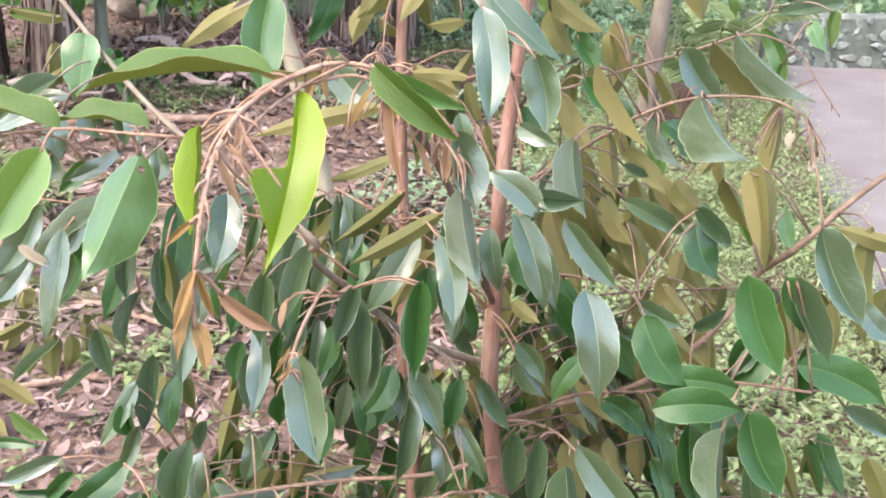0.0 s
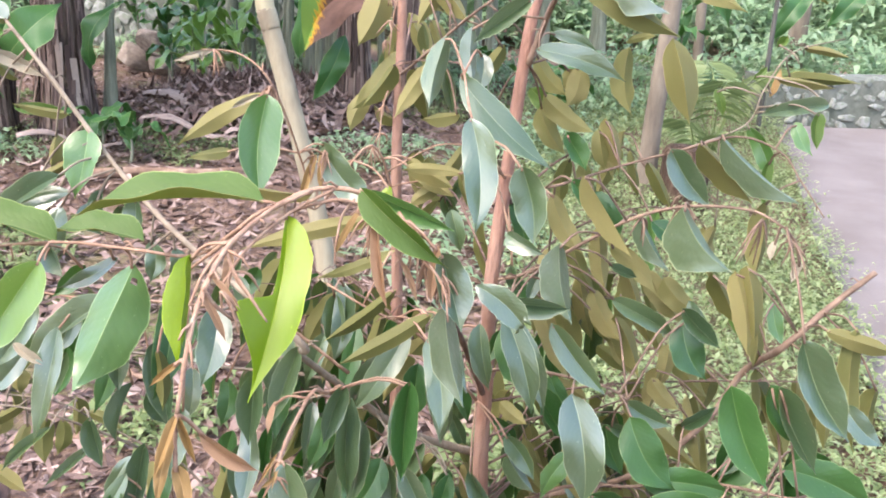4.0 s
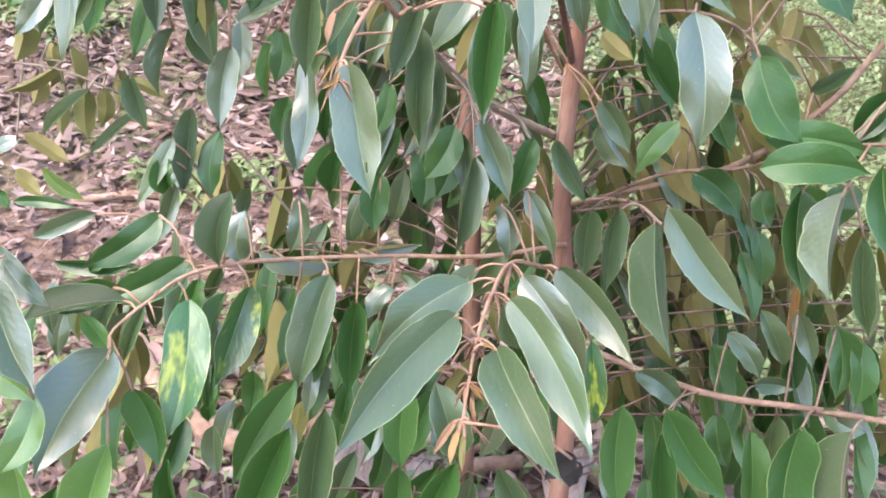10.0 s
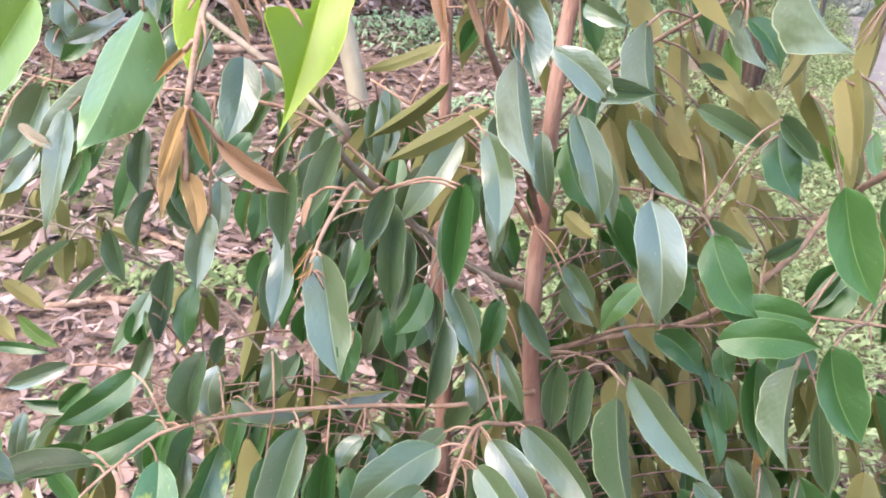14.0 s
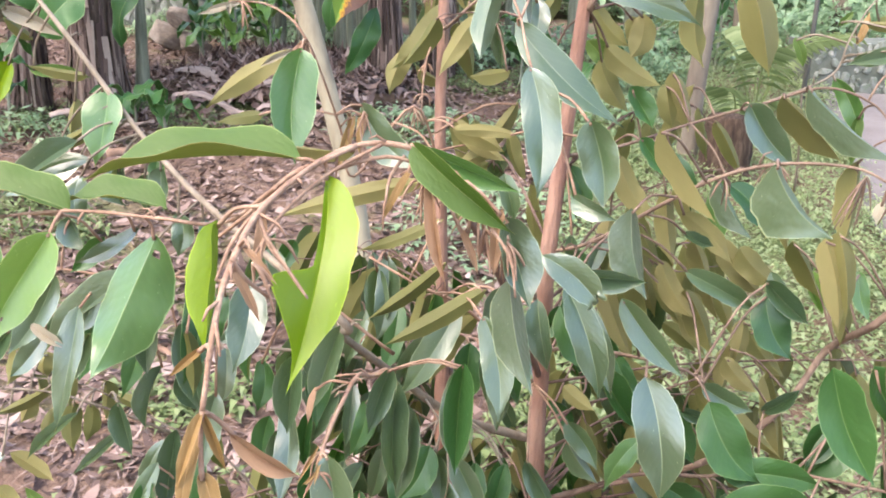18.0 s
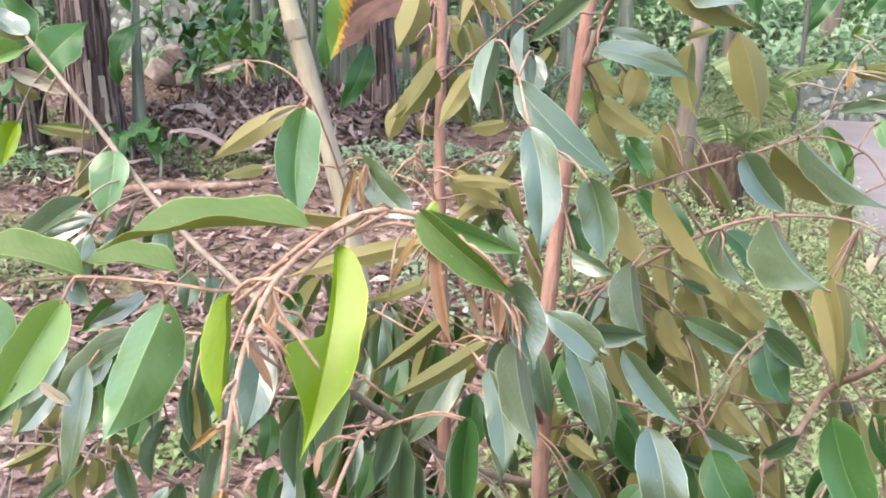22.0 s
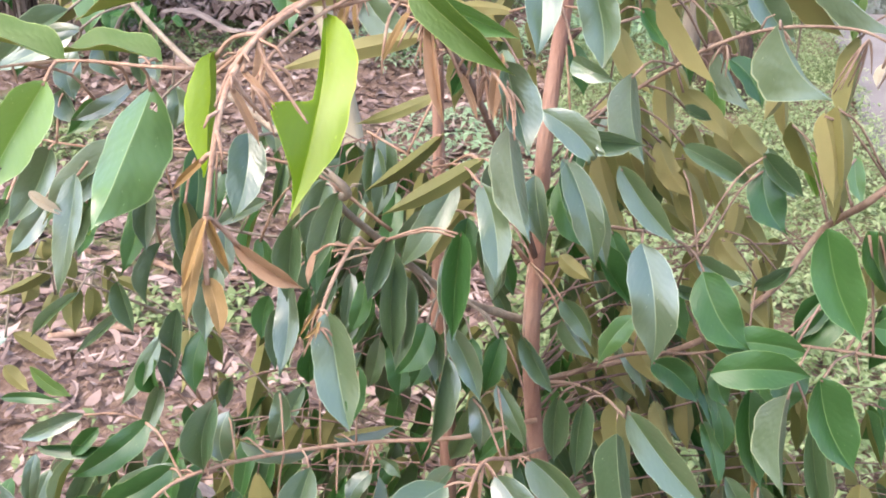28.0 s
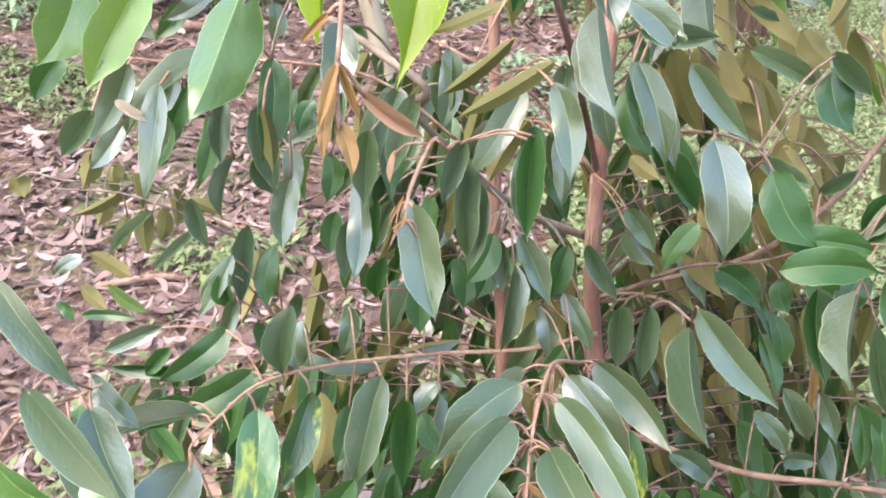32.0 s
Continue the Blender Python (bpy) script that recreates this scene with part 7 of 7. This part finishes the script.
hanging("broad green banana leaf hanging from its plant", (-2.33, 5.23, 1.87), (-2.43, 5.18, 1.63), 0.08, BANANA_BLADES[2], 0)
hanging("broad green banana leaf hanging from its plant", (-1.66, 6.73, 1.66), (-1.82, 6.67, 1.40), 0.12, BANANA_BLADES[0], 0)
hanging("broad green banana leaf hanging from its plant", (-0.62, 6.27, 1.90), (-0.91, 6.22, 1.69), 0.15, BANANA_BLADES[0], 10)
hanging("broad green banana leaf hanging from its plant", (3.74, 8.31, 1.83), (3.41, 8.19, 1.34), 0.20, BANANA_BLADES[1], 10)
hanging("broad green banana leaf hanging from its plant", (2.44, 7.32, 2.01), (2.64, 7.20, 1.49), 0.17, BANANA_BLADES[2], 10)
hanging("broad green banana leaf hanging from its plant", (4.29, 8.32, 1.89), (3.96, 8.23, 1.51), 0.20, BANANA_BLADES[0], 10)


PEELED = bark_material("peeled_bark", (0.33, 0.28, 0.17), (0.46, 0.41, 0.27), (0.53, 0.49, 0.35), 7, (1, 1, 0.4), 0.6, 0.3, 0.006)


def simple_trunk(name, x, y, pts, mat, label, category):
    g = ground_height(x, y) - 0.05
    t = thing(name, (x, y, g), label, category)
    v, f = tube_data(spline(pts, 6), 12, 0.08, random.Random(5))
    part("trunk", mesh_of("trunk", v, f, mat), t)
    return t


slim = simple_trunk("slender_tree", -0.30, 2.8, [(0, 0, 0, 0.04), (-0.06, 0.04, 0.5, 0.035), (-0.17, 0.08, 0.95, 0.033), (-0.26, 0.108, 1.27, 0.033)], PALE_BARK, "slender leaning young tree with pale bark, peeled smooth higher up", "tree")
v, f = tube_data(spline([(-0.255, 0.107, 1.25, 0.0325), (-0.30, 0.12, 1.45, 0.031), (-0.42, 0.15, 2.0, 0.030), (-0.6, 0.2, 3.2, 0.028)], 8), 12, 0.05, random.Random(6))
part("upper_trunk", mesh_of("upper_trunk", v, f, PEELED), slim, "smooth yellowish peeled upper trunk")
v, f = tube_data(spline([(-0.245, 0.104, 1.22, 0.0335), (-0.255, 0.107, 1.255, 0.0345), (-0.265, 0.11, 1.29, 0.033)], 4), 12, 0.1, random.Random(7))
part("collar", mesh_of("collar", v, f, PALE_BARK), slim)
simple_trunk("tree_stump", 1.50, 4.6, [(0, 0, 0, 0.17), (0, 0, 0.15, 0.145), (0.01, 0, 0.3, 0.135), (0.0, 0, 0.42, 0.12), (0, 0, 0.45, 0.06)], STUMP, "dark fibrous cut banana stump among weeds", "stump")
simple_trunk("young_tree", 1.34, 4.8, [(0, 0, 0, 0.065), (0.02, 0, 0.6, 0.055), (0.06, 0, 1.3, 0.05), (0.12, 0, 2.6, 0.04)], DULL_BARK, "thin straight grey-brown tree trunk beside a stump", "tree")
simple_trunk("tree_stump", -1.28, 6.9, [(0, 0, 0, 0.13), (0, 0, 0.12, 0.11), (0.02, 0, 0.3, 0.10), (0.03, 0, 0.36, 0.04)], STUMP, "short dark brown stump behind the leaf heap", "stump")
simple_trunk("young_tree", 4.05, 9.2, [(0, 0, 0, 0.12), (0.03, 0, 0.8, 0.10), (0.05, 0, 2.8, 0.09)], DULL_BARK, "pale brown tree trunk standing in the bushes", "tree")
simple_trunk("young_tree", 2.75, 8.4, [(0, 0, 0, 0.06), (-0.03, 0, 0.8, 0.05), (-0.1, 0, 2.8, 0.045)], DULL_BARK, "slim pale tree trunk standing in the bushes", "tree")
simple_trunk("wooden_pole", 2.72, 6.6, [(0, 0, 0, 0.02), (0.01, 0, 1.0, 0.018), (0.03, 0, 2.6, 0.016)], POLE_DARK, "thin dark upright wooden pole at the road edge", "pole")
simple_trunk("banana_sucker", -2.36, 6.1, [(0, 0, 0, 0.07), (0.02, 0, 0.3, 0.05), (0.05, 0, 0.9, 0.03), (0.1, 0, 1.4, 0.015)], GREEN_STEM, "young grey-green banana sucker", "banana plant")


# ---- dry sheaths on the heap ----
def dry_sheath(x, y, length, width, yaw, label):
    """A long curled strip of dry banana sheath."""
    r = random.Random(int(abs(x) * 77))
    verts, faces = [], []
    for i in range(13):
        k = i / 12
        w = width * (0.35 + 0.65 * math.sin(math.pi * min(1, 0.15 + k)))
        for j in range(7):
            a = (j / 6 - 0.5) * 2.2
            verts.append(((k - 0.5) * length, math.sin(a) * w * 0.5 + 0.03 * math.sin(4 * k), 0.05 + math.cos(a) * w * 0.28 + 0.03 * math.sin(7 * k) + r.uniform(-0.006, 0.006)))
    n = len(verts)
    verts += [(p[0], p[1], p[2] - 0.006) for p in verts]
    for i in range(12):
        for j in range(6):
            a = i * 7 + j
            faces += [(a, a + 7, a + 8, a + 1), (n + a, n + a + 1, n + a + 8, n + a + 7)]
    ob = tagged(new("banana_sheath", mesh_of("banana_sheath", verts, faces, DRY_SHEATH)), label, "dry leaf", "dry banana sheaths")
    ob.matrix_basis = pose(x, y, ground_height(x, y) + (0.12 if length > 0.5 else 0.0), 0, 8 if length > 0.5 else 0, yaw)


DRY_SHEATH = bark_material("dry_sheath_skin", (0.2, 0.14, 0.115), (0.33, 0.25, 0.21), (0.45, 0.36, 0.31), 9, (0.3, 3, 3), 0.8, 0.7, 0.01)
BARK_PIECE = "curled pinkish-brown piece of dry bark lying under the tree"
dry_sheath(-0.17, 1.30, 0.34, 0.17, 75, BARK_PIECE)
dry_sheath(-0.03, 1.22, 0.30, 0.12, 100, BARK_PIECE)
dry_sheath(-0.50, 1.44, 0.20, 0.14, 20, BARK_PIECE)
dry_sheath(0.24, 1.22, 0.30, 0.10, 70, BARK_PIECE)
PALE_SHEATH = "long curled pale brown dry banana sheath lying on the leaf heap"
dry_sheath(-1.75, 6.15, 0.9, 0.22, -25, PALE_SHEATH)
dry_sheath(-1.35, 6.45, 1.0, 0.16, 10, PALE_SHEATH)
dry_sheath(-1.05, 6.0, 0.8, 0.14, 30, PALE_SHEATH)
dry_sheath(-1.6, 5.5, 0.7, 0.12, -10, PALE_SHEATH)
dry_sheath(-2.2, 5.0, 0.6, 0.12, 35, PALE_SHEATH)


# ---- fallen wood ----
def log(x, y, length, radius, yaw, label):
    g = ground_height(x, y)
    r = random.Random(int(x * 100))
    pts = [(-length / 2, 0, 0, radius), (-length / 6, 0.02, 0.01, radius * 1.05), (length / 5, -0.02, 0.0, radius * 0.9), (length / 2, 0.01, 0.01, radius * 0.7)]
    v, f = tube_data(spline(pts, 5), 9, 0.2, r)
    me = mesh_of("fallen_branch", v, f, DEAD_WOOD)
    ob = tagged(new("fallen_branch", me), label, "branch", "fallen branches")
    ob.matrix_basis = pose(x, y, g + radius * 0.8, 0, 0, yaw)


def bent_branch(points, label):
    """A crooked dead branch that lies along the ground through the points (x, y, radius)."""
    x0, y0, _ = points[0]
    path = [(x - x0, y - y0, ground_height(x, y) - ground_height(x0, y0) + r * 0.7 + 0.025, r) for x, y, r in points]
    v, f = tube_data(spline(path, 6), 10, 0.16, random.Random(9))
    ob = tagged(new("fallen_branch", mesh_of("fallen_branch", v, f, DEAD_WOOD)), label, "branch", "fallen branches")
    ob.location = (x0, y0, ground_height(x0, y0))


bent_branch([(-0.78, 1.56, 0.016), (-0.66, 1.38, 0.022), (-0.52, 1.27, 0.024), (-0.34, 1.22, 0.022), (-0.10, 1.21, 0.02), (0.12, 1.24, 0.015)], "crooked brown dead branch lying under the tree")
bent_branch([(0.13, 1.36, 0.012), (0.22, 1.26, 0.012), (0.31, 1.15, 0.009)], "short crooked dead branch lying under the tree")
WOOD = "dry brown fallen branch lying in the leaf litter"
log(-0.2, 1.3, 0.7, 0.03, 3, WOOD)
log(-0.28, 1.42, 0.8, 0.025, -6, WOOD)
log(-0.55, 1.45, 0.5, 0.018, -30, WOOD)
log(-0.45, 1.6, 0.6, 0.014, 25, WOOD)
log(-1.4, 6.2, 1.4, 0.05, -12, WOOD)
log(-1.0, 6.3, 1.3, 0.06, 8, WOOD)
log(-1.6, 4.9, 1.0, 0.03, 20, WOOD)
log(-0.9, 2.2, 0.6, 0.012, 10, WOOD)
log(-1.0, 2.6, 0.7, 0.012, -20, WOOD)


# ---- bushes and young plants behind ----
def bush(name, x0, y0, rx, ry, count, size, height, label):
    verts, faces = [], []
    r = random.Random(int(x0 * 31 + y0))
    for _ in range(count):
        a, k = r.uniform(0, 2 * math.pi), r.random() ** 0.5
        lump = 0.7 + 0.5 * noise.noise((math.cos(a) * 2 + x0, math.sin(a) * 2, y0))
        x, y = x0 + math.cos(a) * k * rx, y0 + math.sin(a) * k * ry
        z = ground_height(x, y) + height * lump * (1 - k * k * 0.8) * r.random() ** 0.5
        b, ln = r.uniform(0, 2 * math.pi), size * r.uniform(0.5, 1.4)
        w, ux, uy, d = ln * 0.4, math.cos(b), math.sin(b), r.uniform(-0.7, 0.3)
        o = len(verts)
        verts += [(x, y, z), (x + ux * ln * 0.5 - uy * w * 0.5, y + uy * ln * 0.5 + ux * w * 0.5, z + 0.1 * ln), (x + ux * ln * 0.5 + uy * w * 0.5, y + uy * ln * 0.5 - ux * w * 0.5, z + 0.1 * ln), (x + ux * ln, y + uy * ln, z + d * ln)]
        faces += [(o, o + 2, o + 1), (o + 1, o + 2, o + 3)]
    tagged(new(name, mesh_of(name, verts, faces, HAZY_BUSH, False)), label, "bush", kind="stuff")


for i, (x, y, rx, ry, n, s, h) in enumerate([(4.2, 9.0, 1.6, 1.0, 3000, 0.14, 0.9), (6.6, 9.4, 1.6, 1.0, 2600, 0.14, 1.0), (2.2, 8.6, 0.9, 0.8, 1600, 0.12, 0.7), (8.8, 9.8, 1.6, 1.2, 2200, 0.16, 1.2),
                                             (0.4, 8.4, 0.9, 0.6, 1500, 0.1, 0.6), (1.6, 7.2, 0.5, 0.5, 900, 0.09, 0.5), (3.2, 12, 2.5, 1, 3500, 0.2, 1.5), (6.8, 12.5, 2.5, 1, 3500, 0.2, 1.6),
                                             (-0.2, 12, 2.5, 1, 3000, 0.2, 2.0), (-4, 12.2, 2.5, 1, 3000, 0.2, 2.2), (-2.9, 5.2, 0.5, 0.3, 300, 0.08, 0.25), (-0.3, 5.6, 0.6, 0.5, 700, 0.07, 0.25), (-2.6, 9.3, 1.2, 0.3, 1400, 0.09, 0.5), (-1.2, 8.9, 0.9, 0.5, 900, 0.09, 0.35), (-0.2, 7.9, 0.7, 0.5, 900, 0.08, 0.4),
                                             (0.25, 3.8, 0.6, 0.6, 900, 0.06, 0.25), (0.9, 5.6, 0.6, 0.6, 900, 0.08, 0.4), (10.5, 14, 3, 2, 3500, 0.25, 2.0), (-7.5, 11, 2.5, 2, 3000, 0.25, 2.4)]):
    bush("bush", x, y, rx, ry, n, s, h, "dense green undergrowth" if h < 0.6 else "leafy green bushes on the bank")


def broadleaf(x, y, height, n, seed, blades=None):
    r = random.Random(seed)
    g = ground_height(x, y)
    p = thing("broadleaf_plant", (x, y, g), "young green plant with broad pointed leaves on a thin stem", "plant", "young plants")
    v, f = tube_data(spline([(0, 0, -0.03, 0.012), (0.02, 0, height * 0.5, 0.01), (0, 0.01, height, 0.006)], 4), 6)
    part("stem", mesh_of("stem", v, f, GREEN_STEM), p)
    for i in range(n):
        a = 2.4 * i
        k = 0.45 + 0.55 * i / n
        ln = r.uniform(0.22, 0.36)
        lf = part("leaf", (blades or BANANA_BLADES)[i % 3], p)
        lf.matrix_basis = Matrix.Translation((0, 0, height * k)) @ pose(0, 0, 0, 0, 0, math.degrees(a)) @ pose(0, 0, 0, r.uniform(-25, 35), 0, 0) @ Matrix.Diagonal((0.12, ln, 0.25, 1))


for i, (x, y, h, n) in enumerate([(-2.7, 9.2, 0.9, 9), (-1.9, 9.0, 1.0, 9), (-2.3, 9.1, 0.8, 8), (-3.2, 9.2, 0.9, 8), (-1.4, 9.1, 0.9, 8), (-2.5, 8.0, 0.7, 7), (-2.1, 7.7, 0.75, 8), (-1.85, 7.9, 0.6, 7), (-2.3, 7.4, 0.5, 6), (-3.0, 5.4, 0.5, 6), (2.3, 7.6, 0.9, 8), (0.5, 7.0, 0.5, 7), (1.1, 6.4, 0.5, 7), (-2.2, 5.5, 0.22, 6), (-1.9, 5.2, 0.2, 5)]):
    broadleaf(x, y, h, n, i)


PALE_BLADES = []
for me in BANANA_BLADES:
    pale = me.copy()
    pale.materials[0] = pale.materials[1] = LEAF_PALE
    PALE_BLADES.append(pale)
for i, (x, y, h, n) in enumerate([(-1.78, 6.6, 0.85, 7), (-1.55, 6.75, 0.75, 7), (-1.95, 6.9, 0.7, 6), (-1.62, 7.2, 0.8, 6)]):
    broadleaf(x, y, h, n, 60 + i, PALE_BLADES)


def fern(x, y, height, seed):
    r = random.Random(seed)
    g = ground_height(x, y)
    p = thing("palm_seedling", (x, y, g), "young palm with thin yellow-green feathered fronds", "palm")
    for i in range(6):
        a = i * 1.05 + r.random()
        ln = height * r.uniform(0.7, 1.1)
        pts = [(0, 0, 0, 0.008), (math.cos(a) * ln * 0.3, math.sin(a) * ln * 0.3, ln * 0.6, 0.006), (math.cos(a) * ln * 0.8, math.sin(a) * ln * 0.8, ln * 0.75, 0.003)]
        path = spline(pts, 9)
        verts, faces = tube_data(path, 5)
        for q in path[5:]:
            for s in (-1, 1):
                o = len(verts)
                dx, dy = -math.sin(a) * s, math.cos(a) * s
                x0, y0, z0 = q[0], q[1], q[2]
                l2 = ln * 0.28
                verts += [(x0, y0, z0), (x0 + dx * l2 * 0.5 + math.cos(a) * 0.02, y0 + dy * l2 * 0.5 + math.sin(a) * 0.02, z0), (x0 + dx * l2 + math.cos(a) * 0.03, y0 + dy * l2, z0 - 0.06)]
                faces.append((o, o + 1, o + 2))
        part("frond", mesh_of("frond", verts, faces, WEEDS, False), p)


fern(2.25, 6.3, 0.9, 3)
fern(1.9, 5.6, 0.5, 4)

# ---- far woods that close the view ----
def woods(radius, height, count, seed, a0, a1):
    r = random.Random(seed)
    verts, faces = [], []
    for _ in range(count):
        a = r.uniform(a0, a1)
        d = radius * r.uniform(0.9, 1.25)
        x, y = d * math.sin(a), d * math.cos(a)
        z = ground_height(x, y) + height * r.random() ** 0.8 * (0.75 + 0.4 * noise.noise((a * 6, 0, seed)))
        ln = r.uniform(0.35, 0.9)
        b, w = r.uniform(0, 2 * math.pi), ln * 0.45
        ux, uy = math.cos(b), math.sin(b)
        o = len(verts)
        verts += [(x, y, z), (x + ux * ln * 0.5 - uy * w * 0.5, y + uy * ln * 0.5 + ux * w * 0.5, z + 0.1), (x + ux * ln * 0.5 + uy * w * 0.5, y + uy * ln * 0.5 - ux * w * 0.5, z + 0.1), (x + ux * ln, y + uy * ln, z + r.uniform(-0.6, 0.3) * ln)]
        faces += [(o, o + 2, o + 1), (o + 1, o + 2, o + 3)]
    return verts, faces


v, f = woods(17, 2.9, 14000, 5, -1.1, 1.1)
tagged(new("far_woods", mesh_of("far_woods", v, f, HAZY_BUSH, False)), "dense green woodland behind the garden", "woods", kind="stuff")
